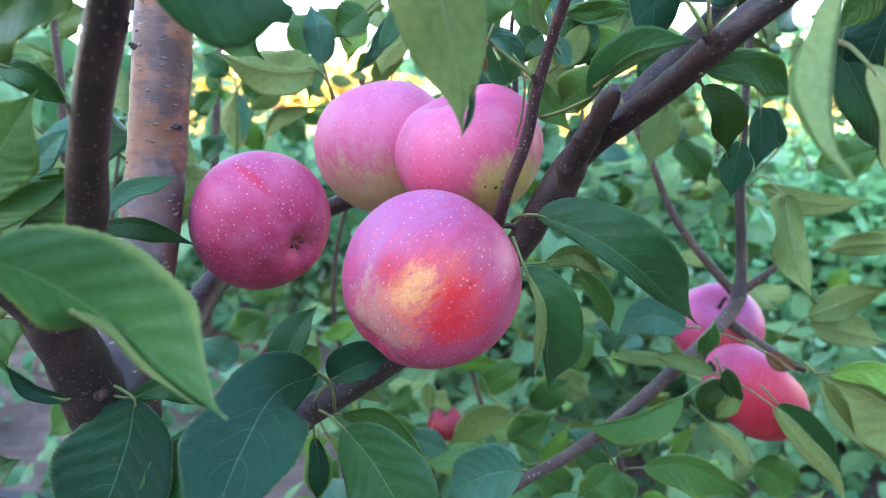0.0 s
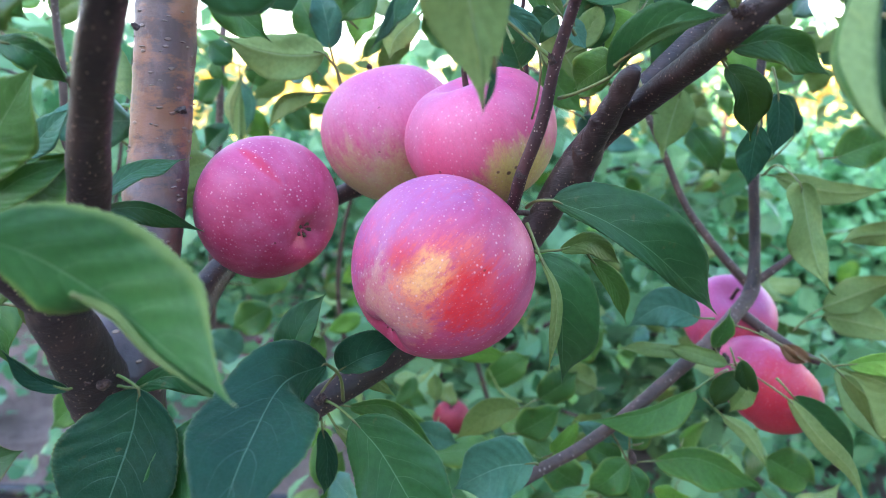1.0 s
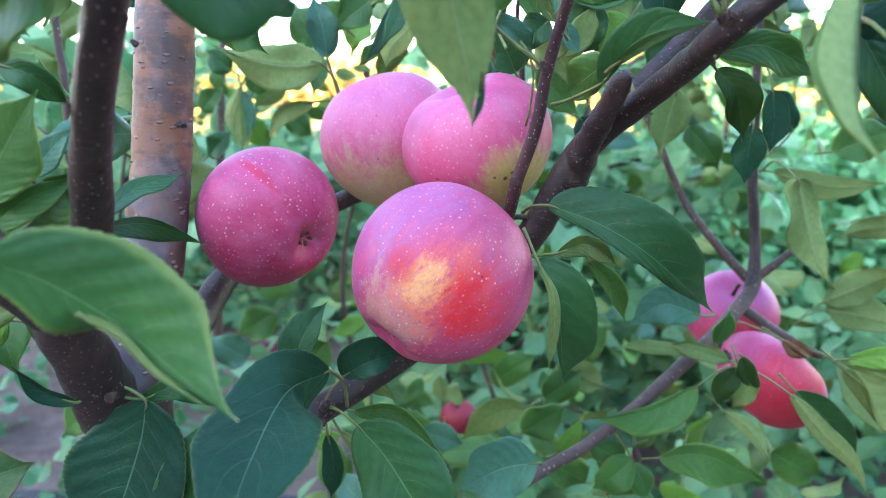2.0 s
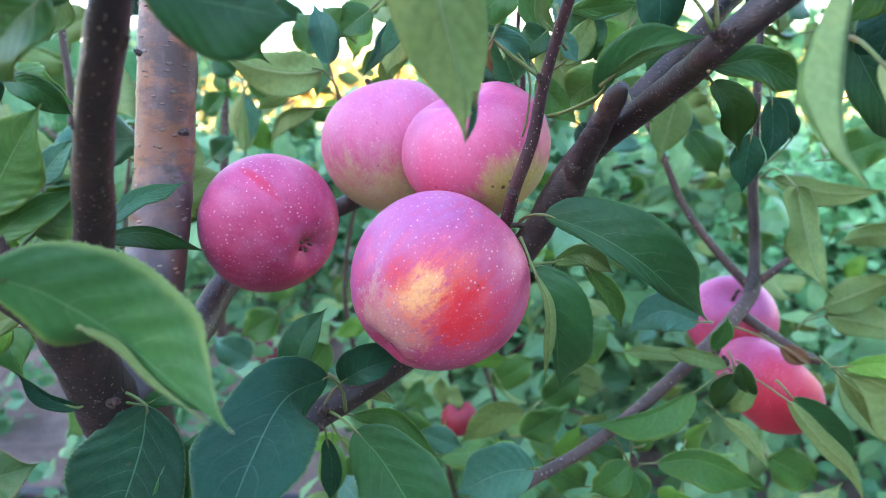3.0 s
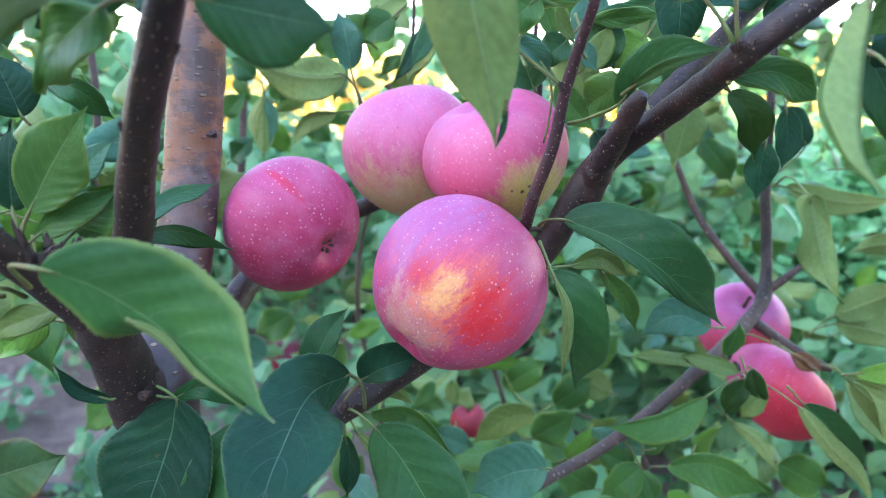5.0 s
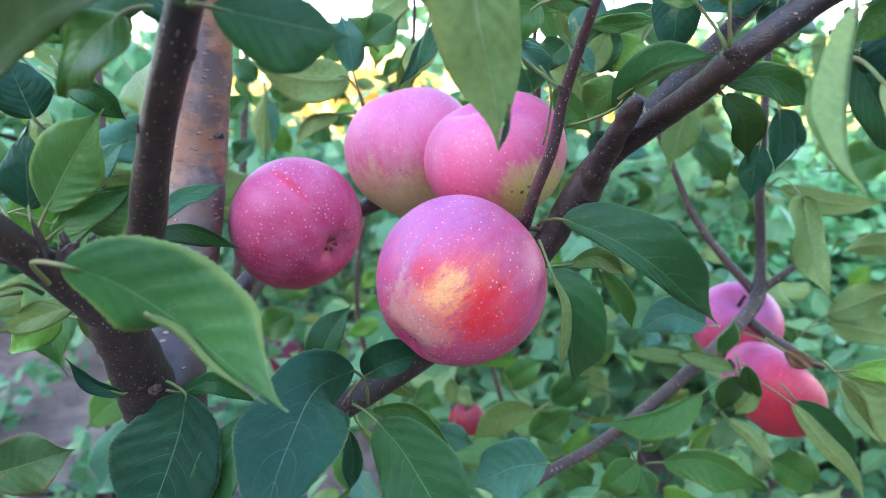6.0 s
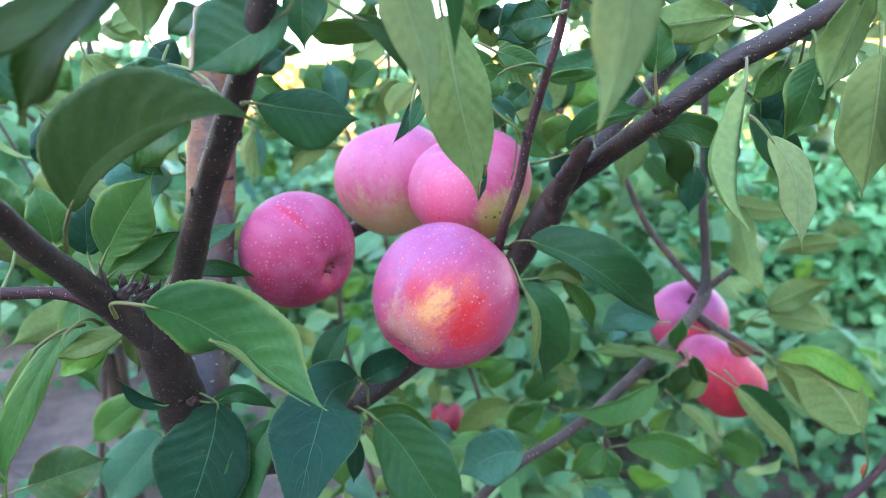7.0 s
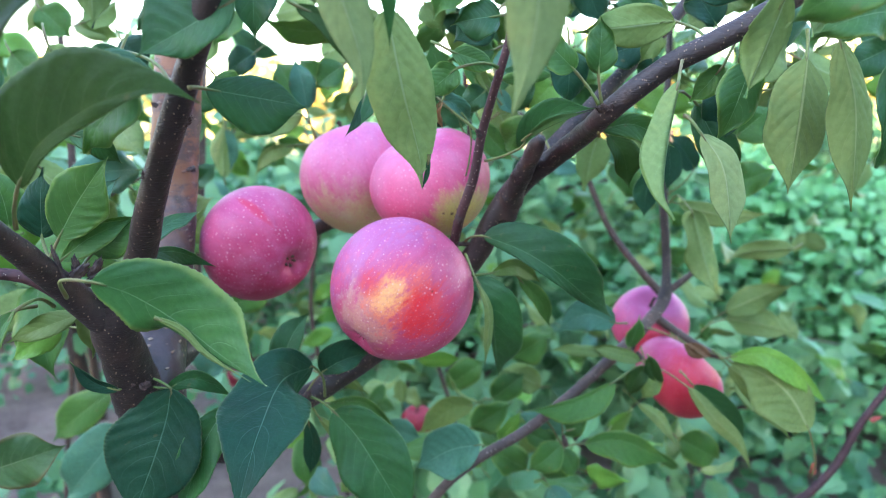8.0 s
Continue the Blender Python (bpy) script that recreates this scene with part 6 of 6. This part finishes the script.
leaf((0.2309, 0.5500, 1.1140), (0.2431, 0.5500, 1.1399), 0.0322, 170, 0.06, 16, 0.00, DUSKY, None)
leaf((0.1896, 0.3900, 1.1283), (0.2174, 0.3900, 1.1206), 0.0248, 10, 0.06, 16, 0.00, DARK, None)
leaf((0.2518, 0.4600, 1.1242), (0.2771, 0.4600, 1.1068), 0.0298, 170, 0.06, 16, 0.00, OLIVE, None)
leaf((0.2137, 0.3700, 1.0943), (0.1905, 0.3700, 1.0836), 0.0221, 10, 0.06, 16, 0.00, OLIVE, None)
leaf((0.2676, 0.4100, 1.1239), (0.2984, 0.4100, 1.1188), 0.0222, 10, 0.06, 16, 0.00, DUSKY, None)
leaf((0.2630, 0.4200, 1.0978), (0.2861, 0.4200, 1.1117), 0.0219, 30, 0.06, 16, 0.00, MATURE, None)
leaf((0.2677, 0.3700, 1.1113), (0.2602, 0.3700, 1.1308), 0.0215, 170, 0.06, 16, 0.00, DUSKY, None)
leaf((0.2998, 0.4200, 1.0868), (0.3184, 0.4200, 1.0659), 0.0254, -25, 0.06, 16, 0.00, MATURE, None)
leaf((0.4078, 0.5400, 1.1399), (0.4063, 0.5400, 1.1123), 0.0367, 0, 0.06, 16, 0.00, DARK, None)
leaf((0.3027, 0.3800, 1.0965), (0.3249, 0.3800, 1.1079), 0.0274, 0, 0.06, 16, 0.00, DUSKY, None)
leaf((0.2160, 0.3850, 0.8492), (0.2359, 0.3850, 0.8364), 0.0077, 30, 0.15, 30, 0.05, WITHERED, None)
leaf((0.0723, 0.2050, 1.0456), (0.0531, 0.2050, 1.0620), 0.0146, 0, 0.05, 14, 0.00, MATURE, (0.0833, 0.2030, 1.0307))
leaf((0.0815, 0.2000, 1.0439), (0.0818, 0.2000, 1.0673), 0.0142, 0, 0.05, 14, 0.00, MATURE, (0.0846, 0.2030, 1.0307))
leaf((-0.2591, 0.4200, 1.0998), (-0.2383, 0.4200, 1.0788), 0.0253, 0, 0.05, 16, 0.00, MATURE, None)
leaf((-0.2428, 0.4500, 1.0941), (-0.2141, 0.4500, 1.1086), 0.0250, 170, 0.05, 16, 0.00, MATURE, None)
leaf((-0.1800, 0.3600, 1.0729), (-0.1643, 0.3600, 1.0538), 0.0218, 0, 0.05, 16, 0.00, DARK, None)
leaf((-0.1617, 0.4000, 1.0994), (-0.1862, 0.4000, 1.0826), 0.0228, 0, 0.05, 16, 0.00, DUSKY, None)
leaf((-0.1849, 0.5000, 1.0757), (-0.1531, 0.5000, 1.0919), 0.0279, 170, 0.05, 16, 0.00, YOUNG, None)
leaf((-0.1208, 0.4200, 1.0988), (-0.1407, 0.4200, 1.0753), 0.0231, 0, 0.05, 16, 0.00, MATURE, None)
leaf((-0.2715, 0.4000, 1.0673), (-0.2535, 0.4000, 1.0465), 0.0245, 0, 0.05, 16, 0.00, MATURE, None)
leaf((-0.2938, 0.5000, 1.0594), (-0.2618, 0.5000, 1.0755), 0.0278, 0, 0.05, 16, 0.00, OLIVE, None)
leaf((-0.1172, 0.4500, 1.0719), (-0.1399, 0.4500, 1.0569), 0.0230, 0, 0.05, 16, 0.00, DARK, None)
leaf((0.1569, 0.1300, 1.0594), (0.1307, 0.1300, 1.0521), 0.0180, 10, 0.05, 14, 0.05, MATURE, None)
leaf((0.1881, 0.2000, 1.0775), (0.1707, 0.2000, 1.0585), 0.0175, 170, 0.05, 14, 0.00, MATURE, None)
leaf((0.2852, 0.3000, 1.0640), (0.2576, 0.3000, 1.0511), 0.0222, 0, 0.05, 14, 0.00, DUSKY, None)
leaf((0.1136, 0.3550, 0.7828), (0.0878, 0.3500, 0.7626), 0.0231, 0, 0.06, 16, 0.00, MATURE, None)
leaf((0.1153, 0.3550, 0.7788), (0.1246, 0.3500, 0.7566), 0.0172, 0, 0.06, 16, 0.00, MATURE, None)
leaf((0.1095, 0.3600, 0.7788), (0.0835, 0.3600, 0.7933), 0.0181, 10, 0.06, 16, 0.00, MATURE, None)
leaf((-0.1541, 0.5200, 1.0114), (-0.1383, 0.5200, 1.0352), 0.0207, 0, 0.05, 18, 0.00, MATURE, None)
leaf((-0.1797, 0.5500, 1.0299), (-0.1993, 0.5500, 1.0471), 0.0217, 0, 0.05, 18, 0.00, DUSKY, None)
leaf((-0.1307, 0.5000, 1.0300), (-0.1124, 0.5000, 1.0142), 0.0181, 170, 0.05, 18, 0.00, MATURE, None)
leaf((-0.2070, 0.5500, 0.9971), (-0.1882, 0.5500, 1.0178), 0.0200, 0, 0.05, 18, 0.00, MATURE, None)
leaf((-0.1877, 0.5000, 0.9632), (-0.1668, 0.5000, 0.9827), 0.0213, 0, 0.05, 18, 0.00, DUSKY, None)
leaf((-0.1688, 0.5500, 0.9917), (-0.1510, 0.5500, 0.9640), 0.0223, 0, 0.05, 18, 0.00, YOUNG, None)
leaf((-0.1015, 0.5000, 1.0244), (-0.1128, 0.5000, 1.0443), 0.0180, 0, 0.05, 18, 0.00, DARK, None)
leaf((-0.1469, 0.6000, 0.9905), (-0.1235, 0.6000, 0.9708), 0.0242, 0, 0.05, 18, 0.00, MATURE, None)
# leaves deeper in the crown, from a few shared blades
STOCK = [blade(0.066, 0.028 + 0.003 * (k % 3), 0.04 + 0.02 * (k % 4), 10 + 4 * (k % 3), 0.03 * (k % 3 - 1), 500 + k, 31, 6) for k in range(12)]
STOCK_STALK = tube("petiole", [(0, -0.02, 0.004, 0.0011), (0, -0.008, 0.002, 0.0008), (0, 0.004, 0, 0.0006)], 6, 0.006, 0.02)


DEEP_MATS = [UPPER, UNDER, UPPER_OLIVE, UNDER_OLIVE, UPPER_TEAL_SHEEN, UPPER_YOUNG, STALK]
DEEP = []


def deeper_leaf(p, rnd, size=1.0):
    k = rnd.randrange(12)
    y = Vector((rnd.gauss(0, 1), rnd.gauss(0, 0.7), rnd.gauss(-0.35, 0.6))).normalized()
    m = leaf_pose(p, Vector(p) + y * 0.06, rnd.gauss(0, 50) + (180 if rnd.random() < 0.3 else 0))
    s = size * rnd.uniform(0.5, 0.95)
    DEEP.append((k, m @ Matrix.Diagonal((s, s, s, 1))))


def inner_leaves():
    """Joins the leaves deeper in the crown, with their stalks, into one mesh."""
    pairs = [(0, 1), (2, 3), (4, 1), (0, 1), (5, 1), (0, 1)]
    shapes = []
    for me in (*STOCK, STOCK_STALK):
        co = np.empty(len(me.vertices) * 3)
        me.vertices.foreach_get("co", co)
        slot = np.empty(len(me.polygons), int)
        me.polygons.foreach_get("material_index", slot)
        uv = np.zeros((len(me.loops), 2))
        if me.uv_layers:
            flat = np.empty(len(me.loops) * 2)
            me.uv_layers["blade"].data.foreach_get("uv", flat)
            uv = flat.reshape(-1, 2)
        shapes.append((co.reshape(-1, 3), [tuple(q.vertices) for q in me.polygons], slot, uv))
    verts, faces, slots, uvs, base = [], [], [], [], 0
    for k, m in DEEP:
        turn, move = np.array(m.to_3x3()), np.array(m.translation)
        for n in (k, 12):
            co, fs, slot, uv = shapes[n]
            verts.append(co @ turn.T + move)
            faces += [tuple(v + base for v in f) for f in fs]
            slots.append(np.array(pairs[k % 6])[slot] if n < 12 else np.full(len(fs), 6))
            uvs.append(uv)
            base += len(co)
    me = bpy.data.meshes.new("inner_leaves")
    me.from_pydata(np.concatenate(verts).tolist(), [], faces)
    for mat in DEEP_MATS:
        me.materials.append(mat)
    me.polygons.foreach_set("material_index", np.concatenate(slots).astype(np.int32))
    me.uv_layers.new(name="blade").data.foreach_set("uv", np.concatenate(uvs).ravel().astype(np.float32))
    me.update()
    return tagged(part("inner_leaves", me, DEEP_MATS, tree), "many smaller green leaves deeper in the crown", kind="stuff")


rnd = random.Random(5)
for k in range(190):
    x, z = rnd.uniform(-0.42, 0.30), rnd.uniform(0.62, 1.06)
    if not (-0.36 < x * 1.5 < 0.0 and z > 0.93) and not (x * 1.5 < -0.22 and z < 0.84):
        deeper_leaf((x * 1.5, rnd.uniform(0.62, 1.05), z), rnd)
for k in range(60):
    deeper_leaf((rnd.uniform(0.20, 0.85), rnd.uniform(0.60, 1.0), rnd.uniform(0.62, 1.10)), rnd)
for k in range(70):
    deeper_leaf((rnd.uniform(-0.04, 0.38), rnd.uniform(0.34, 0.62), rnd.uniform(1.04, 1.22)), rnd)
for k in range(34):
    deeper_leaf((rnd.uniform(0.24, 0.52), rnd.uniform(0.40, 0.72), rnd.uniform(1.08, 1.32)), rnd)
for k in range(26):
    deeper_leaf((rnd.uniform(-0.01, 0.13), rnd.uniform(0.34, 0.52), rnd.uniform(1.07, 1.22)), rnd, 0.8)
for k in range(16):
    deeper_leaf((rnd.uniform(-0.05, 0.07), rnd.uniform(0.40, 0.55), rnd.uniform(1.08, 1.19)), rnd)
for k in range(16):
    deeper_leaf((rnd.uniform(0.18, 0.40), rnd.uniform(0.34, 0.50), rnd.uniform(1.07, 1.20)), rnd)
for k in range(44):
    deeper_leaf((rnd.uniform(0.28, 0.66), rnd.uniform(0.66, 1.0), rnd.uniform(0.94, 1.16)), rnd)
for k in range(60):
    deeper_leaf((rnd.uniform(0.0, 0.50), rnd.uniform(0.50, 0.80), rnd.uniform(1.14, 1.40)), rnd)
for k in range(42):
    deeper_leaf((rnd.uniform(0.25, 0.56), rnd.uniform(0.45, 0.75), rnd.uniform(1.00, 1.20)), rnd)
for k in range(28):
    deeper_leaf((rnd.uniform(-0.46, -0.06), rnd.uniform(0.36, 0.70), rnd.uniform(1.10, 1.30)), rnd)
for k in range(34):
    deeper_leaf((rnd.uniform(-0.36, -0.17), rnd.uniform(0.26, 0.44), rnd.uniform(0.90, 1.04)), rnd)
for k in range(44):
    deeper_leaf((rnd.uniform(-0.12, 0.26), rnd.uniform(0.36, 0.56), rnd.uniform(0.60, 0.77)), rnd)
for k in range(30):
    x = rnd.uniform(-0.34, 0.02)
    if not -0.17 < x < -0.06:
        deeper_leaf((x * 1.4, rnd.uniform(0.55, 0.80), rnd.uniform(0.98, 1.14)), rnd)
for k in range(4):
    deeper_leaf((rnd.uniform(-0.24, -0.05), rnd.uniform(0.72, 0.95), rnd.uniform(0.97, 1.06)), rnd)
for k in range(34):
    deeper_leaf((rnd.uniform(-0.24, -0.06), rnd.uniform(0.50, 0.80), rnd.uniform(0.90, 1.06)), rnd, 0.5)
for k in range(13):
    deeper_leaf((rnd.uniform(-0.20, -0.05), rnd.uniform(0.55, 0.80), rnd.uniform(0.985, 1.10)), rnd, 0.62)
inner_leaves()
for k in range(6):
    x, y = -0.42 + 0.11 * k + rnd.uniform(-0.03, 0.03), rnd.uniform(0.60, 0.95)
    d, top = rnd.choice((-1, 1)) * rnd.uniform(0.08, 0.16), rnd.uniform(0.92, 1.12)
    part("shoot", tube("sucker", [(x, y, -0.03, 0.0042), (x + d, y + 0.03, 0.45, 0.0034), (x + 0.6 * d, y, 0.8, 0.0026), (x + 1.3 * d, y - 0.02, top, 0.0012)], 8, 0.02, 0.05), BARK_FAR, tree)


# ---- apples ----
def apple(centre, r, eye_way, marks, label, group, squat=0.93, deep=0.5, seed=0, stem_to=None, dent=0.24, dotty=1.0):
    """An apple with dimpled stem end and a puckered eye: eye_way points from its middle to the eye."""
    z = -Vector(eye_way).normalized()
    turn = z.to_track_quat("Z", "Y")
    m = Matrix.LocRotScale(Vector(centre), turn, None)
    rnd = random.Random(seed)
    rows, sides = 56, 72
    ph, lop = rnd.uniform(0, 6), rnd.uniform(-0.03, 0.03)
    verts, faces = [], []
    for i in range(rows + 1):
        a = math.pi * i / rows
        for j in range(sides):
            w = 2 * math.pi * j / sides
            rad = math.sin(a) * (1 + 0.05 * math.cos(a))
            h = math.cos(a) * squat
            up, dn = math.exp(-((a / 0.36) ** 2)), math.exp(-(((math.pi - a) / 0.27) ** 2))
            h += -0.26 * up + dent * dn
            lobes = 0.5 + 0.5 * math.cos(5 * w + ph)
            rad *= 1 - 0.05 * max(0, -math.cos(a)) ** 2 * (1 - 0.5 * lobes) + 0.012 * math.sin(3 * w + ph) * math.sin(a) + lop * math.cos(w)
            h += -0.02 * lobes * max(0, -math.cos(a)) ** 6
            verts.append((r * rad * math.cos(w), r * rad * math.sin(w), r * h))
    for i in range(rows):
        for j in range(sides):
            k = (j + 1) % sides
            faces.append((i * sides + j, (i + 1) * sides + j, (i + 1) * sides + k, i * sides + k))
    me = mesh_of("apple", verts, faces)
    ob = part("apple", me, apple_skin("apple_skin", turn, marks, 1.4 if seed == 1 else 0.7, deep, dotty), None, m)
    tagged(ob, label, "apple", group)
    bm_v, bm_f, small = [], [], 0.55 if dent < 0.2 else 0.9
    for k in range(5):
        w = 2 * math.pi * k / 5 + ph
        d, s = Vector((math.cos(w), math.sin(w), 0)), Vector((-math.sin(w), math.cos(w), 0))
        b = len(bm_v)
        zb = -r * (squat - dent - 0.05)
        for p in ((d * 0.05 + s * 0.05, 0), (d * 0.05 - s * 0.05, 0), (d * 0.15 - s * 0.035, -0.05), (d * 0.15 + s * 0.035, -0.05), (d * 0.10 + s * 0.01, -0.15), (d * 0.10 - s * 0.01, -0.15), (d * 0.03, -0.03)):
            q = p[0] * r * small
            bm_v.append((q.x, q.y, zb + p[1] * r * small))
        bm_f += [(b, b + 1, b + 2, b + 3), (b + 3, b + 2, b + 5, b + 4), (b, b + 6, b + 1), (b + 4, b + 5, b + 6), (b, b + 3, b + 4, b + 6), (b + 1, b + 6, b + 5, b + 2)]
    part("calyx", mesh_of("calyx", bm_v, bm_f), CALYX, ob, m, "dried brown calyx in the apple's eye", smooth=False)
    s0 = Vector((0, 0, r * (squat - 0.27)))
    s1 = m.inverted() @ Vector(stem_to) if stem_to else Vector((0.1 * r, 0.05 * r, r * (squat + 0.02)))
    mid = (s0 + s1) / 2 + Vector((0.02 * r, 0, 0.12 * r))
    part("stem", tube("stem", [(*s0, 0.0016), (*mid, 0.0013), (*s1, 0.0018)], 8, 0.003, 0.05), BARK_STUB, ob, m)
    return ob


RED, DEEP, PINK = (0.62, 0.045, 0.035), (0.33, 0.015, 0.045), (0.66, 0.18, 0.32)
# lilac for upper sides: waxy bloom plus the sky's reflection painted in
GREENISH, LILAC_SHEEN = (0.46, 0.44, 0.16), (0.37, 0.11, 0.28)
CLUSTER = "ripe apples in the cluster"
# first mark: lilac bloom with painted sky sheen on the upper left
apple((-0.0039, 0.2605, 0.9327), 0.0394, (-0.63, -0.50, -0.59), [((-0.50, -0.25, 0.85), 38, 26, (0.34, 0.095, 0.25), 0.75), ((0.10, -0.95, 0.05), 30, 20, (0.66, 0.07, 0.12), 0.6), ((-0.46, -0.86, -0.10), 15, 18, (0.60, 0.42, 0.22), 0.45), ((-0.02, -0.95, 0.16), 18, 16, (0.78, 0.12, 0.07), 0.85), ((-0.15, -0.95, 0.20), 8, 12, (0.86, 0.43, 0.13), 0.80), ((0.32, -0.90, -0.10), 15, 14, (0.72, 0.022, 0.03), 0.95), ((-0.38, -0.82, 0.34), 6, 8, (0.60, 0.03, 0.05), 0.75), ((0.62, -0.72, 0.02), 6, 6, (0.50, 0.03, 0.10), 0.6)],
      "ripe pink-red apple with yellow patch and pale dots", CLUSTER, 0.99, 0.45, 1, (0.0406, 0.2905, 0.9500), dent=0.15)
# last mark deepens the red towards the underside
apple((-0.0884, 0.3085, 0.9496), 0.0352, (0.745, -0.60, -0.29), [((-0.5, -0.2, 0.85), 45, 30, LILAC_SHEEN, 0.3), ((0.06, -0.70, 0.71), 23, 7, (0.50, 0.014, 0.045), 0.75, (0.625, 0.582, 0.520)), ((0.3, -0.4, -0.85), 30, 24, DEEP, 0.5)],
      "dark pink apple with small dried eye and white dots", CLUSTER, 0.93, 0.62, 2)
apple((-0.0330, 0.3720, 0.9820), 0.0404, (0.30, -0.25, -0.92), [((-0.25, -0.55, 0.80), 60, 30, PINK, 0.6), ((-0.2, -0.3, 0.93), 35, 25, LILAC_SHEEN, 0.35), ((0.05, -0.35, -0.95), 52, 30, GREENISH, 0.8)],
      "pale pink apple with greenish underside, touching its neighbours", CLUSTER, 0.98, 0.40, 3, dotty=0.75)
apple((0.0152, 0.3130, 0.9846), 0.0372, (0.35, 0.15, -0.92), [((-0.6, -0.4, 0.7), 45, 28, LILAC_SHEEN, 0.45), ((-0.2, -0.95, -0.2), 35, 25, (0.72, 0.12, 0.23), 0.6), ((0.52, -0.55, -0.70), 34, 20, GREENISH, 0.8), ((0.40, -0.80, -0.42), 17, 15, (0.62, 0.50, 0.13), 0.85), ((0.28, -0.87, -0.38), 1.3, 0.7, (0.07, 0.03, 0.02), 0.9), ((0.36, -0.85, -0.30), 1.1, 0.6, (0.09, 0.04, 0.02), 0.9), ((0.14, -0.90, -0.36), 1.0, 0.6, (0.10, 0.04, 0.02), 0.8)],
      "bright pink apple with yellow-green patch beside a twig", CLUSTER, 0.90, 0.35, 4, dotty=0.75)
FARTHER = "apples on the lower limb"
apple((0.2245, 0.4788, 0.8343), 0.0350, (0.2, 0.5, -0.85), [((-0.2, -0.4, 0.9), 55, 28, LILAC_SHEEN, 0.55), ((-0.1, -0.9, -0.4), 40, 22, RED, 0.6)], "pink-violet apple hanging behind a limb", FARTHER, 0.92, 0.6, 5, dotty=0.4)
apple((0.2263, 0.4134, 0.8071), 0.0384, (-0.68, -0.10, -0.72), [((-0.3, -0.3, 0.9), 45, 28, LILAC_SHEEN, 0.2), ((0.1, -0.9, -0.3), 75, 25, (0.50, 0.022, 0.040), 0.95), ((0.8, -0.4, 0.0), 24, 14, PINK, 0.5)], "bright red apple partly covered by leaves", FARTHER, 0.76, 0.55, 6, dotty=0.4)
apple((0.0107, 0.6955, 0.6283), 0.0225, (0.1, 0.2, -0.95), [((0, -0.6, 0.3), 110, 25, (0.20, 0.008, 0.014), 1.0)], "small red apple low in the foliage", FARTHER, 0.92, 0.9, 7, dotty=0.2)
apple((-0.3290, 1.1010, 0.5367), 0.034, (0.1, 0.2, -0.95), [((0, -0.6, 0.3), 110, 25, (0.16, 0.012, 0.03), 1.0)], "dark red apple low in the foliage", FARTHER, 0.92, 0.8, 8, dotty=0.2)
